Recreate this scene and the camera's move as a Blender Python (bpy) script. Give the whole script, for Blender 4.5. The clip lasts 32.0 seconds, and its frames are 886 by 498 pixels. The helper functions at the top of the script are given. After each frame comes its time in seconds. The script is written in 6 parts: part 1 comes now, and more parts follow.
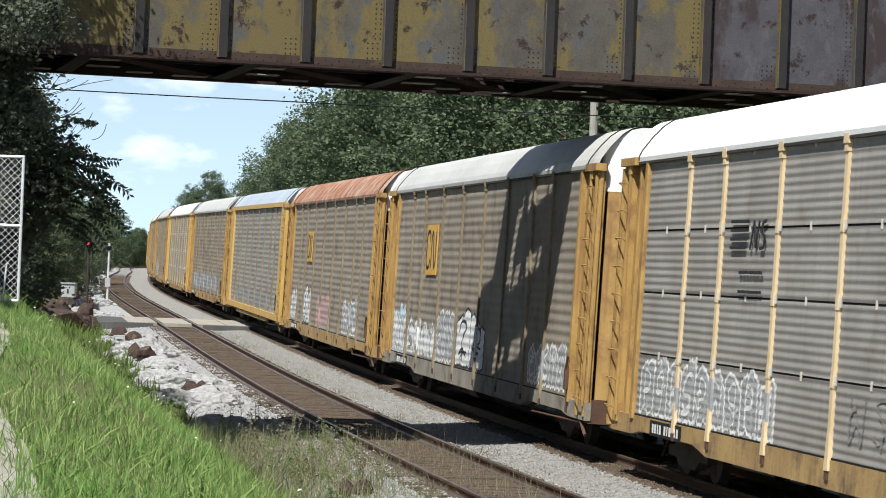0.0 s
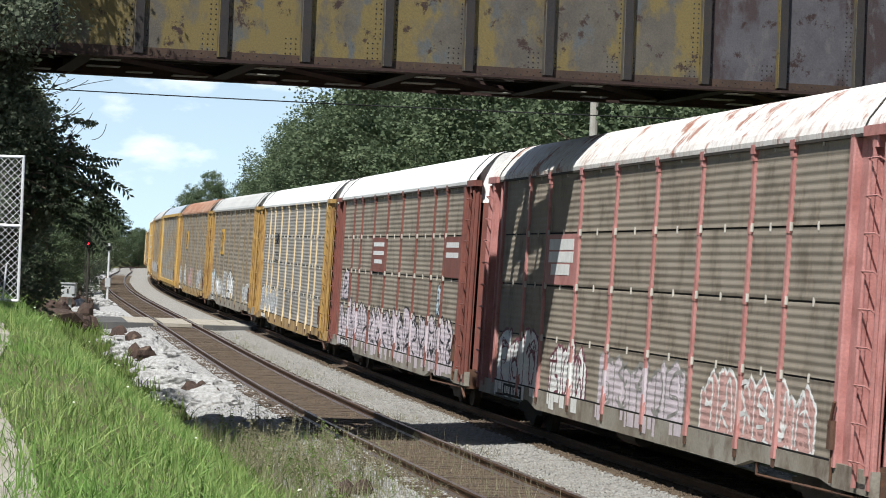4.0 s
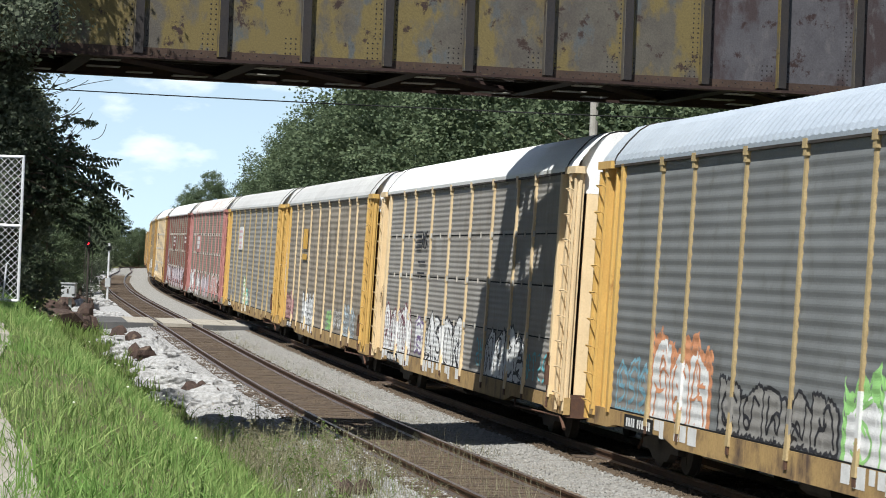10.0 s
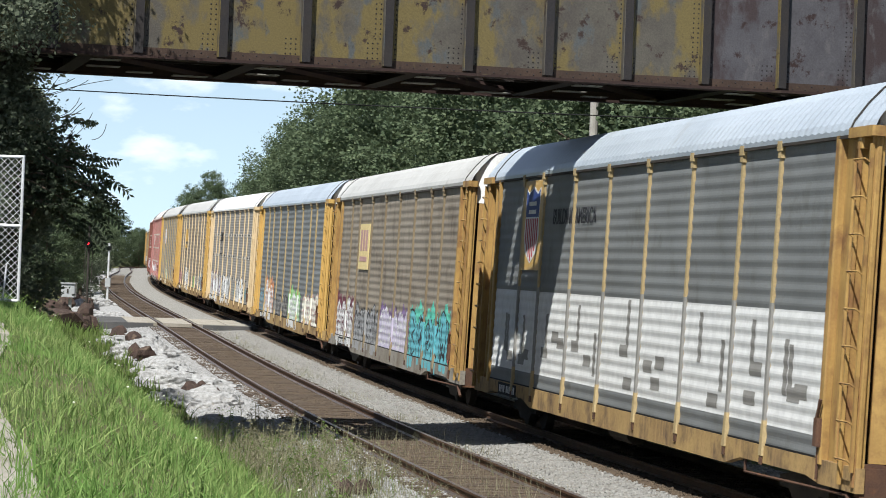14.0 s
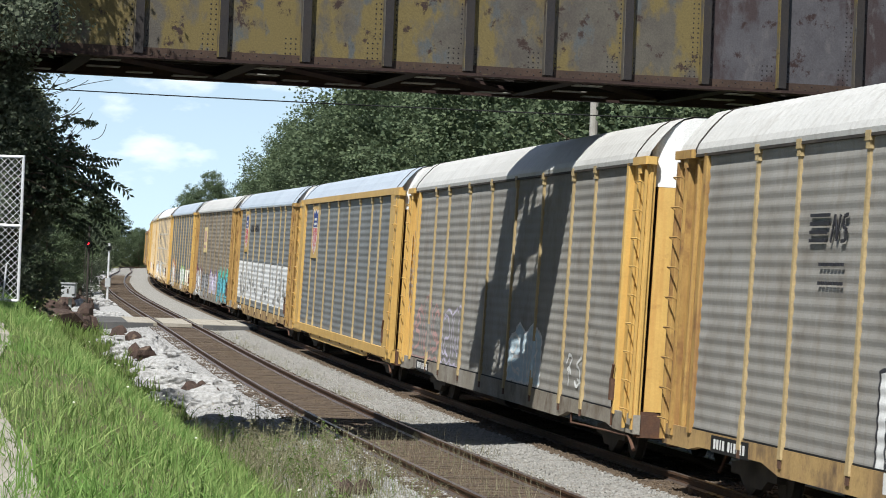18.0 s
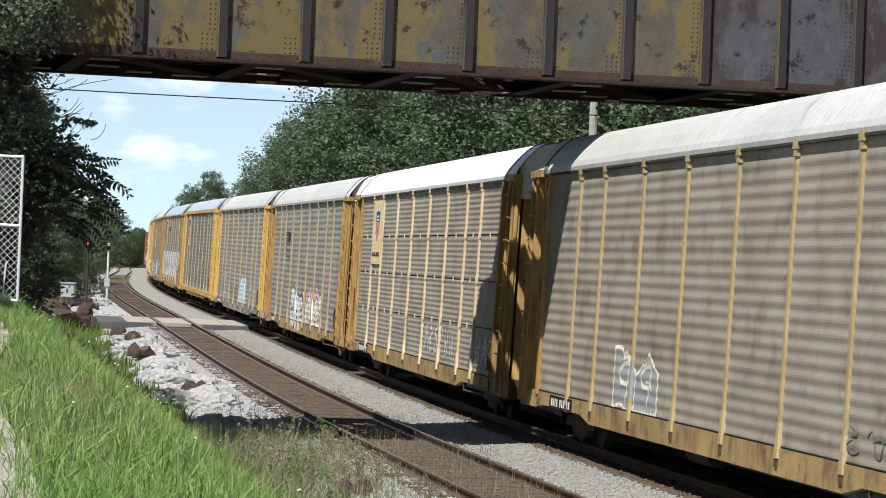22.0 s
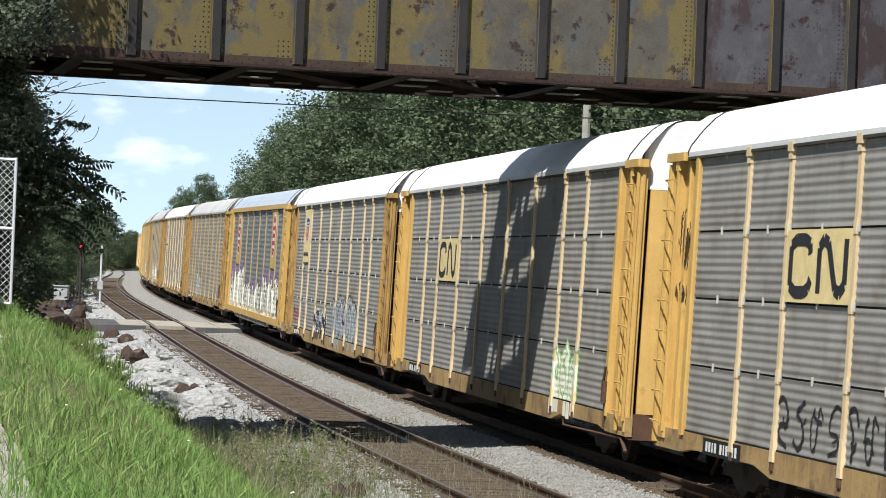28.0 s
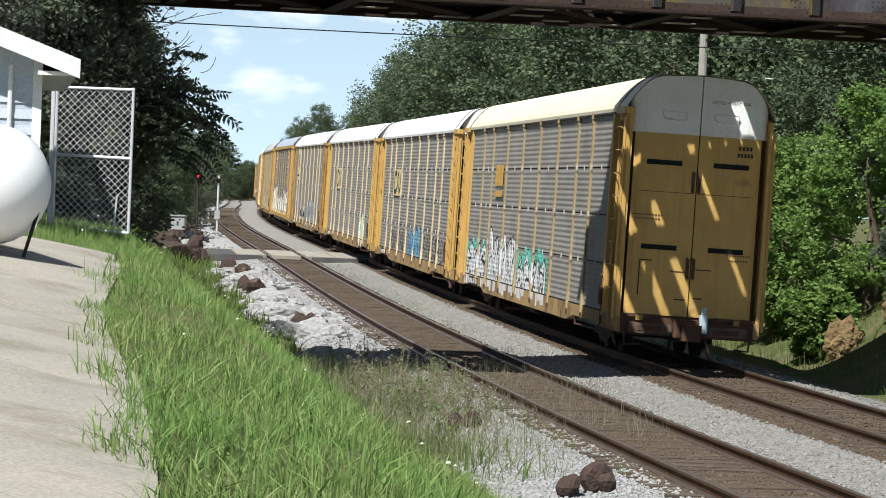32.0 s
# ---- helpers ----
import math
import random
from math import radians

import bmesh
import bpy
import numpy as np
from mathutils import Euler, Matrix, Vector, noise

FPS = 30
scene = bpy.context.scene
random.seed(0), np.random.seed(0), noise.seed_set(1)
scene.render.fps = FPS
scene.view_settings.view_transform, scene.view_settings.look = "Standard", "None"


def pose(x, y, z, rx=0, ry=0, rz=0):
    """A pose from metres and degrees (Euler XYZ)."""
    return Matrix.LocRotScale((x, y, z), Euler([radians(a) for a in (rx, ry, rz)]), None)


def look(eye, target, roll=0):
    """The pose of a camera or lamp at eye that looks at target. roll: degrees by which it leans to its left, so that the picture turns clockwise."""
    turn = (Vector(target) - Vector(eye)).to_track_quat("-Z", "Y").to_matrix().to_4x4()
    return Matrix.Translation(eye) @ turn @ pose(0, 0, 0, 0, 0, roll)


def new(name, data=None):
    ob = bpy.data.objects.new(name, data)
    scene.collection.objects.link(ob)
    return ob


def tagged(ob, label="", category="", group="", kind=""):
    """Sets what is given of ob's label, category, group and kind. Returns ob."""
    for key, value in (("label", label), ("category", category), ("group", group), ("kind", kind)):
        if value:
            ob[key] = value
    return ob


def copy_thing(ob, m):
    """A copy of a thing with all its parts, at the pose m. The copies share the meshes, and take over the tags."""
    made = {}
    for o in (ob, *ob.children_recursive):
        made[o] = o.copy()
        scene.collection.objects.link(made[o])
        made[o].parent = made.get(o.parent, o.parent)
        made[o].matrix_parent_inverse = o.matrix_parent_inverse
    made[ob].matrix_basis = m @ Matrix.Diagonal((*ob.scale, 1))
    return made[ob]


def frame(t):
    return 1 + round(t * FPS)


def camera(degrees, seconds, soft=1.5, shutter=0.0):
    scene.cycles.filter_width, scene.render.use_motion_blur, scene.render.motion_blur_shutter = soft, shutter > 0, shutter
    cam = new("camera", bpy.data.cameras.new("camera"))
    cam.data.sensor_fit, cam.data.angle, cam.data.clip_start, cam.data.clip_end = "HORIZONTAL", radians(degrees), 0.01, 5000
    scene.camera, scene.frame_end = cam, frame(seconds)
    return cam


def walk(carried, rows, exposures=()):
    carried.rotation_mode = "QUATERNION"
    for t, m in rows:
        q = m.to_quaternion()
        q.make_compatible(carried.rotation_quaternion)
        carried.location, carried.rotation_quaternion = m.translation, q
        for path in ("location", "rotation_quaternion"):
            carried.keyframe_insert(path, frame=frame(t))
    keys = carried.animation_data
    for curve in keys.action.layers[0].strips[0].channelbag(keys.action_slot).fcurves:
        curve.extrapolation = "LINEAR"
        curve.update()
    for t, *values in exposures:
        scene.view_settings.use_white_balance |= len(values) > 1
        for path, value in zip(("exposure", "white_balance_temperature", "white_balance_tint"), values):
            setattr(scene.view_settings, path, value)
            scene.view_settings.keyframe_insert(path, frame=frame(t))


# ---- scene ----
cam = camera(17.48, 32.0, soft=0.95, shutter=0.06)

EYE = (0.0, 0.0, 3.035)
F = 5100.0
BASE = Matrix(((0.99925, -0.03872, 0.0, 0.0), (-0.00042, -0.01093, -0.99994, 0.0), (0.03872, 0.99919, -0.01094, 0.0), (0, 0, 0, 1)))
BASE.translation = EYE


def panned(dx, dy):
    """The resting camera, panned so that the view slides by (dx, dy)."""
    return BASE @ pose(0, 0, 0, math.degrees(dy / F), math.degrees(dx / F), 0)


walk(cam, [(t, panned(dx, dy)) for t, dx, dy in (
    (0, 0, 0), (18.5, 0, 0), (20.0, -1, -0.5), (24.5, -1, -0.5), (25.0, -10, 0), (25.5, -12.5, 1.5), (27.5, -13, 4.5), (29.0, -13.5, 4.5), (29.5, -24, 8),
    (30.0, -27.5, 4), (30.5, -31.5, 4.5), (31.0, -15, 12), (31.2, -4, 15.5), (31.4, 16, 16), (31.5, 28, -8.5), (31.6, 43, -78), (31.7, 68, -102),
    (31.8, 106, -110), (31.9, 154, -115), (32.0, 192, -119.5))],
    exposures=[(0, 0.57), (30.0, 0.55), (31.0, 0.47), (32.0, 0.52)])

# ---- world and sun ----
SUN = Vector((-0.29, -0.64, 1.0)).normalized()
sun_data = bpy.data.lights.new("sun", "SUN")
sun_data.energy, sun_data.angle, sun_data.color = 5.0, radians(0.55), (1.0, 1.0, 0.97)
sun = new("sun", sun_data)
sun.matrix_world = look(SUN * 200, (0, 0, 0))

world = bpy.data.worlds.new("sky")
scene.world = world
world.use_nodes = True
wn, wl = world.node_tree.nodes, world.node_tree.links
wn.clear()
w_out = wn.new("ShaderNodeOutputWorld")
w_bg = wn.new("ShaderNodeBackground")
w_sky = wn.new("ShaderNodeTexSky")
w_sky.sky_type = "NISHITA"
w_sky.sun_disc = False
w_sky.sun_elevation = math.asin(SUN.z)
w_sky.sun_rotation = math.atan2(SUN.x, SUN.y)
w_sky.air_density, w_sky.dust_density, w_sky.ozone_density = 0.8, 0.0, 3.0
w_co = wn.new("ShaderNodeTexCoord")
w_map = wn.new("ShaderNodeMapping")
w_map.inputs["Scale"].default_value = (14, 14, 34)
w_map.inputs["Location"].default_value = (0.165, 0.0, 0.36)
w_noise = wn.new("ShaderNodeTexNoise")
w_noise.inputs["Scale"].default_value = 1.3
w_noise.inputs["Detail"].default_value = 7
w_noise.inputs["Roughness"].default_value = 0.55
w_ramp = wn.new("ShaderNodeValToRGB")
w_ramp.color_ramp.elements[0].position = 0.52
w_ramp.color_ramp.elements[1].position = 0.80
w_mix = wn.new("ShaderNodeMix")
w_mix.data_type = "RGBA"
w_mix.inputs[7].default_value = (18.0, 18.2, 18.4, 1)
w_up = wn.new("ShaderNodeVectorMath")
w_up.inputs[1].default_value = (0, 0, 0.14)
wl.new(w_co.outputs["Generated"], w_up.inputs[0])
wl.new(w_up.outputs[0], w_sky.inputs["Vector"])
wl.new(w_co.outputs["Generated"], w_map.inputs["Vector"])
wl.new(w_map.outputs["Vector"], w_noise.inputs["Vector"])
wl.new(w_noise.outputs["Fac"], w_ramp.inputs["Fac"])
wl.new(w_ramp.outputs["Color"], w_mix.inputs[0])
w_sep = wn.new("ShaderNodeSeparateXYZ")
wl.new(w_co.outputs["Generated"], w_sep.inputs[0])
w_low = wn.new("ShaderNodeMapRange")
w_low.inputs[1].default_value, w_low.inputs[2].default_value = -0.02, 0.21
w_low.inputs[3].default_value, w_low.inputs[4].default_value = 0.9, 0.0
wl.new(w_sep.outputs["Z"], w_low.inputs[0])
w_haze = wn.new("ShaderNodeMix")
w_haze.data_type = "RGBA"
w_haze.inputs[7].default_value = (10.2, 13.2, 15.0, 1)
wl.new(w_low.outputs[0], w_haze.inputs[0])
wl.new(w_sky.outputs["Color"], w_haze.inputs[6])
wl.new(w_haze.outputs[2], w_mix.inputs[6])
wl.new(w_mix.outputs[2], w_bg.inputs["Color"])
wl.new(w_bg.outputs["Background"], w_out.inputs["Surface"])
w_bg.inputs["Strength"].default_value = 0.06


# ---- materials ----
def node_mat(name):
    m = bpy.data.materials.new(name)
    m.use_nodes = True
    nt = m.node_tree
    return m, nt, nt.nodes["Principled BSDF"]


def tex_noise(nt, vec, scale, detail=4, rough=0.55):
    n = nt.nodes.new("ShaderNodeTexNoise")
    n.inputs["Scale"].default_value, n.inputs["Detail"].default_value, n.inputs["Roughness"].default_value = scale, detail, rough
    nt.links.new(vec, n.inputs["Vector"])
    return n.outputs["Fac"]


def ramp(nt, fac, p0, p1, c0=(0, 0, 0, 1), c1=(1, 1, 1, 1)):
    r = nt.nodes.new("ShaderNodeValToRGB")
    e = r.color_ramp.elements
    e[0].position, e[1].position, e[0].color, e[1].color = p0, p1, c0, c1
    nt.links.new(fac, r.inputs["Fac"])
    return r.outputs["Color"]


def mix(nt, fac, a, b, kind="MIX"):
    n = nt.nodes.new("ShaderNodeMix")
    n.data_type, n.blend_type = "RGBA", kind
    for sock, v in ((n.inputs[0], fac), (n.inputs[6], a), (n.inputs[7], b)):
        if isinstance(v, (int, float)):
            sock.default_value = v
        elif isinstance(v, tuple):
            sock.default_value = (*v[:3], 1)
        else:
            nt.links.new(v, sock)
    return n.outputs[2]


def coords(nt, scale=(1, 1, 1), which="Object"):
    tc = nt.nodes.new("ShaderNodeTexCoord")
    mp = nt.nodes.new("ShaderNodeMapping")
    mp.inputs["Scale"].default_value = scale
    nt.links.new(tc.outputs[which], mp.inputs["Vector"])
    info = nt.nodes.new("ShaderNodeObjectInfo")
    add = nt.nodes.new("ShaderNodeVectorMath")
    mul = nt.nodes.new("ShaderNodeVectorMath")
    mul.operation = "SCALE"
    mul.inputs[0].default_value = (37, 53, 71)
    nt.links.new(info.outputs["Random"], mul.inputs["Scale"])
    nt.links.new(mp.outputs["Vector"], add.inputs[0])
    nt.links.new(mul.outputs[0], add.inputs[1])
    return add.outputs[0]


def bump(nt, bsdf, height, strength=0.3, dist=0.02):
    b = nt.nodes.new("ShaderNodeBump")
    b.inputs["Strength"].default_value, b.inputs["Distance"].default_value = strength, dist
    nt.links.new(height, b.inputs["Height"])
    nt.links.new(b.outputs["Normal"], bsdf.inputs["Normal"])


MATS = {}


def surface(name, col, col2, rough=0.7, metal=0.0, scale=3.0, grain=40.0, lo=0.35, hi=0.7, dirt=None, dirt_lo=0.55, dirt_hi=0.75,
            streak=None, streak_hi=0.75, bumpy=0.2, dist=0.01, which="Object", speck=0.35):
    """A weathered surface: two tones, grain, blotches of dirt, vertical streaks."""
    if name in MATS:
        return MATS[name]
    m, nt, b = node_mat(name)
    vec = coords(nt, which=which)
    c = mix(nt, ramp(nt, tex_noise(nt, vec, scale, 5), lo, hi), col, col2)
    g = tex_noise(nt, vec, grain, 3)
    c = mix(nt, speck, c, ramp(nt, g, 0.25, 0.75, (0.35, 0.35, 0.35, 1), (1.25, 1.25, 1.25, 1)), "MULTIPLY")
    if dirt:
        c = mix(nt, ramp(nt, tex_noise(nt, vec, scale * 0.7 + 0.9, 7, 0.65), dirt_lo, dirt_hi), c, dirt)
    if streak:
        sv = coords(nt, (5, 5, 0.35), which)
        c = mix(nt, ramp(nt, tex_noise(nt, sv, 1.6, 5, 0.6), 0.5, streak_hi), c, streak)
    nt.links.new(c, b.inputs["Base Color"])
    b.inputs["Roughness"].default_value, b.inputs["Metallic"].default_value = rough, metal
    b.inputs["Specular IOR Level"].default_value = 0.5 if metal > 0.5 or rough < 0.45 else 0.2
    if bumpy:
        bump(nt, b, g, bumpy, dist)
    MATS[name] = m
    return m


def plain(name, col, rough=0.6, metal=0.0):
    return surface(name, col, tuple(c * 0.82 for c in col), rough, metal, 4, 60, bumpy=0.05)


M_yellow = surface("yellow_paint", (0.57, 0.365, 0.115), (0.48, 0.30, 0.095), 0.5, 0, 1.5, 30, speck=0.16, dirt=(0.22, 0.10, 0.04), dirt_lo=0.62, dirt_hi=0.8, streak=(0.4, 0.2, 0.06), streak_hi=0.95)
M_cream = surface("pale_yellow_paint", (0.66, 0.51, 0.31), (0.57, 0.43, 0.255), 0.55, 0, 1.5, 30, speck=0.14, dirt=(0.28, 0.14, 0.06), dirt_lo=0.64, dirt_hi=0.82)
M_post = surface("tan_post_paint", (0.43, 0.325, 0.17), (0.34, 0.255, 0.13), 0.6, 0, 2, 30, dirt=(0.2, 0.13, 0.08), dirt_lo=0.6, dirt_hi=0.8)
M_post_old = surface("grimy_tan_post", (0.27, 0.215, 0.135), (0.20, 0.155, 0.10), 0.7, 0, 2, 30, dirt=(0.12, 0.08, 0.05), dirt_lo=0.5, dirt_hi=0.75)
M_old_yellow = surface("rust_dulled_yellow", (0.42, 0.265, 0.09), (0.31, 0.19, 0.065), 0.6, 0, 1.5, 30, speck=0.2, dirt=(0.16, 0.08, 0.04), dirt_lo=0.5, dirt_hi=0.72, streak=(0.22, 0.11, 0.05), streak_hi=0.8)
M_maroon = surface("maroon_paint", (0.22, 0.085, 0.065), (0.16, 0.06, 0.05), 0.6, 0, 2, 30, dirt=(0.1, 0.05, 0.04))
M_pink = surface("faded_red_paint", (0.46, 0.22, 0.20), (0.34, 0.145, 0.13), 0.6, 0, 2, 30, dirt=(0.2, 0.08, 0.06))
M_sill = surface("rusty_sill", (0.41, 0.275, 0.115), (0.27, 0.175, 0.08), 0.8, 0, 0.9, 25, dirt=(0.09, 0.06, 0.045), dirt_lo=0.48, dirt_hi=0.7, streak=(0.42, 0.27, 0.12), streak_hi=0.8)
M_sill_grey = surface("grey_sill", (0.30, 0.28, 0.24), (0.2, 0.17, 0.13), 0.8, 0, 0.9, 25, dirt=(0.10, 0.07, 0.05), dirt_lo=0.5, dirt_hi=0.72)
M_rust = surface("rusty_steel", (0.13, 0.07, 0.045), (0.08, 0.05, 0.04), 0.85, 0.2, 3, 40, dirt=(0.2, 0.09, 0.04))
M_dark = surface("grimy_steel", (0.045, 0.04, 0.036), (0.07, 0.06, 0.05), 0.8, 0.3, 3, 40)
M_black = plain("black_seam", (0.015, 0.015, 0.015), 0.8)
M_white = surface("white_paint", (0.82, 0.82, 0.80), (0.74, 0.73, 0.70), 0.55, 0, 1.2, 40, dirt=(0.5, 0.46, 0.4), dirt_lo=0.66, dirt_hi=0.85)

PANELS = {
    "grey": surface("galvanised_panel", (0.306, 0.295, 0.270), (0.240, 0.230, 0.207), 0.72, 0.1, 0.7, 50, dirt=(0.184, 0.161, 0.135), dirt_lo=0.5, dirt_hi=0.75, streak=(0.229, 0.201, 0.167), streak_hi=0.85),
    "brown": surface("grimy_brown_panel", (0.291, 0.253, 0.202), (0.223, 0.192, 0.153), 0.75, 0.05, 0.7, 50, dirt=(0.118, 0.092, 0.067), dirt_lo=0.5, dirt_hi=0.75, streak=(0.283, 0.230, 0.172), streak_hi=0.85),
    "pale": surface("pale_galvanised_panel", (0.320, 0.303, 0.275), (0.248, 0.234, 0.211), 0.72, 0.1, 0.7, 50, dirt=(0.191, 0.168, 0.135), dirt_lo=0.55, dirt_hi=0.78, streak=(0.239, 0.205, 0.170), streak_hi=0.85),
    "tan": surface("tan_grime_panel", (0.345, 0.31, 0.255), (0.275, 0.24, 0.19), 0.74, 0.05, 0.7, 50, dirt=(0.17, 0.135, 0.10), dirt_lo=0.5, dirt_hi=0.75, streak=(0.30, 0.25, 0.19), streak_hi=0.85),
    "slate": surface("blue_grey_panel", (0.203, 0.212, 0.210), (0.162, 0.168, 0.166), 0.65, 0.15, 0.7, 50, dirt=(0.111, 0.109, 0.095), dirt_lo=0.55, dirt_hi=0.78),
}
ROOFS = {
    "white": surface("white_roof_paint", (0.86, 0.86, 0.84), (0.78, 0.78, 0.75), 0.5, 0, 0.6, 40, dirt=(0.55, 0.5, 0.44), dirt_lo=0.68, dirt_hi=0.9),
    "cream": surface("cream_roof_paint", (0.80, 0.74, 0.56), (0.73, 0.66, 0.48), 0.55, 0, 0.6, 40, dirt=(0.5, 0.42, 0.3), dirt_lo=0.66, dirt_hi=0.9),
    "grey": surface("grey_roof_sheet", (0.58, 0.57, 0.54), (0.49, 0.48, 0.455), 0.5, 0.1, 0.5, 40, dirt=(0.26, 0.23, 0.2), dirt_lo=0.6, dirt_hi=0.85, streak=(0.33, 0.31, 0.28), streak_hi=0.9),
    "alu": surface("bluish_metal_roof", (0.57, 0.63, 0.69), (0.48, 0.54, 0.60), 0.4, 0.3, 0.5, 40, dirt=(0.34, 0.35, 0.36), dirt_lo=0.6, dirt_hi=0.85),
    "rust": surface("rust_stained_roof", (0.50, 0.40, 0.32), (0.40, 0.24, 0.15), 0.7, 0.1, 0.8, 40, dirt=(0.27, 0.10, 0.05), dirt_lo=0.42, dirt_hi=0.58, streak=(0.3, 0.12, 0.06), streak_hi=0.62),
    "patchy": surface("peeling_white_roof", (0.74, 0.72, 0.69), (0.66, 0.62, 0.58), 0.7, 0.1, 0.8, 40, dirt=(0.30, 0.14, 0.10), dirt_lo=0.56, dirt_hi=0.63, streak=(0.36, 0.22, 0.17), streak_hi=0.8),
}
INKS = {k: plain("spray_" + k, c, 0.6) for k, c in dict(
    blush=(0.56, 0.49, 0.52), coral=(0.60, 0.27, 0.14), wine=(0.16, 0.05, 0.07),
    white=(0.72, 0.72, 0.70), black=(0.03, 0.03, 0.035), grey=(0.34, 0.34, 0.34), dim=(0.26, 0.25, 0.23), teal=(0.14, 0.46, 0.52), aqua=(0.12, 0.55, 0.42),
    green=(0.30, 0.58, 0.20), pink=(0.66, 0.42, 0.44), rose=(0.5, 0.30, 0.27), purple=(0.21, 0.14, 0.28), lilac=(0.55, 0.5, 0.62), blue=(0.20, 0.40, 0.50),
    sky=(0.5, 0.62, 0.68), red=(0.45, 0.05, 0.06), ivory=(0.80, 0.78, 0.66), navy=(0.03, 0.06, 0.22), orange=(0.62, 0.36, 0.08), plate=(0.78, 0.62, 0.30)).items()}


# ---- mesh helpers ----
class Geo:
    """Gathers boxes, prisms and sheets into one mesh."""

    def __init__(self):
        self.v, self.f = [], []

    def add(self, verts, faces):
        n = len(self.v)
        self.v.extend(verts)
        self.f.extend(tuple(i + n for i in q) for q in faces)
        return self

    def box(self, x0, x1, y0, y1, z0, z1, bev=0.0):
        if bev <= 0:
            v = [(x, y, z) for x in (x0, x1) for y in (y0, y1) for z in (z0, z1)]
            return self.add(v, [(0, 1, 3, 2), (4, 6, 7, 5), (0, 4, 5, 1), (2, 3, 7, 6), (0, 2, 6, 4), (1, 5, 7, 3)])
        b = min(bev, (x1 - x0) / 2.1, (y1 - y0) / 2.1)
        prof = [(x0 + b, y0), (x1 - b, y0), (x1, y0 + b), (x1, y1 - b), (x1 - b, y1), (x0 + b, y1), (x0, y1 - b), (x0, y0 + b)]
        return self.add([(x, y, z0) for x, y in prof] + [(x, y, z1) for x, y in prof],
                        [tuple(range(7, -1, -1)), tuple(range(8, 16))] + [(i, (i + 1) % 8, 8 + (i + 1) % 8, 8 + i) for i in range(8)])

    def tube(self, a, b, r0, r1=None, n=8, caps=True):
        r1 = r0 if r1 is None else r1
        a, b = Vector(a), Vector(b)
        q = (b - a).to_track_quat("Z", "Y")
        ring = [Vector((math.cos(2 * math.pi * i / n), math.sin(2 * math.pi * i / n), 0)) for i in range(n)]
        v = [tuple(a + q @ (p * r0)) for p in ring] + [tuple(b + q @ (p * r1)) for p in ring]
        f = [(i, (i + 1) % n, n + (i + 1) % n, n + i) for i in range(n)]
        if caps:
            f += [tuple(range(n - 1, -1, -1)), tuple(range(n, 2 * n))]
        return self.add(v, f)

    def loft(self, rings, closed=True, caps=True):
        n = len(rings[0])
        v = [tuple(p) for r in rings for p in r]
        f = []
        for k in range(len(rings) - 1):
            for i in range(n if closed else n - 1):
                j = (i + 1) % n
                f.append((k * n + i, k * n + j, (k + 1) * n + j, (k + 1) * n + i))
        if caps and closed:
            f += [tuple(range(n - 1, -1, -1)), tuple(range((len(rings) - 1) * n, len(rings) * n))]
        return self.add(v, f)

    def mesh(self, name, material=None, smooth=False):
        me = bpy.data.meshes.new(name)
        me.from_pydata(self.v, [], self.f)
        me.update()
        if material:
            me.materials.append(material)
        if smooth:
            me.polygons.foreach_set("use_smooth", [True] * len(me.polygons))
        return me


def part(name, geo, material, parent, label="", smooth=False, m=None):
    """One mesh object under a thing or a part; geo may be a Geo or a mesh that is shared."""
    me = geo if isinstance(geo, bpy.types.Mesh) else geo.mesh(name, material, smooth)
    ob = new(name, me)
    ob.parent = parent
    if m is not None:
        ob.matrix_basis = m
    return tagged(ob, label)


def thing(name, label, category, group="", kind="", at=(0, 0, 0), turn=0.0):
    ob = new(name)
    ob.matrix_basis = pose(*at, 0, 0, turn)
    return tagged(ob, label, category, group, kind)


def fast_mesh(name, verts, faces, material, smooth=False):
    """A mesh from numpy arrays of vertices and equal-sided faces."""
    me = bpy.data.meshes.new(name)
    nv, nf, k = len(verts), len(faces), faces.shape[1]
    me.vertices.add(nv)
    me.vertices.foreach_set("co", np.asarray(verts, dtype=np.float32).ravel())
    me.loops.add(nf * k)
    me.loops.foreach_set("vertex_index", np.asarray(faces, dtype=np.int32).ravel())
    me.polygons.add(nf)
    me.polygons.foreach_set("loop_start", np.arange(0, nf * k, k, dtype=np.int32))
    me.polygons.foreach_set("loop_total", np.full(nf, k, dtype=np.int32))
    me.materials.append(material)
    me.update(calc_edges=True)
    if smooth:
        me.polygons.foreach_set("use_smooth", [True] * nf)
    return me


# ---- the line of the tracks ----
SPACING = 4.26     # between the two tracks
CANT = 0.0295
S = np.arange(-620.0, 1101.0, 1.0)
I0 = 620
kap = np.interp(S, [-30, 0, 50, 110, 190, 300, 340, 390, 420, 520], [0.0, 0.0017, 0.0007, -0.00023, 0.00054, 0.00012, -0.0003, -0.0003, 0.002, 0.003])
psi = np.cumsum(kap)
psi -= psi[I0]
TX, TY = -np.sin(0.2202 - psi), np.cos(0.2202 - psi)
LX = np.concatenate([[0], np.cumsum((TX[1:] + TX[:-1]) / 2)])
LY = np.concatenate([[0], np.cumsum((TY[1:] + TY[:-1]) / 2)])
LX += 13.01 - LX[I0]
LY += 2.91 - LY[I0]
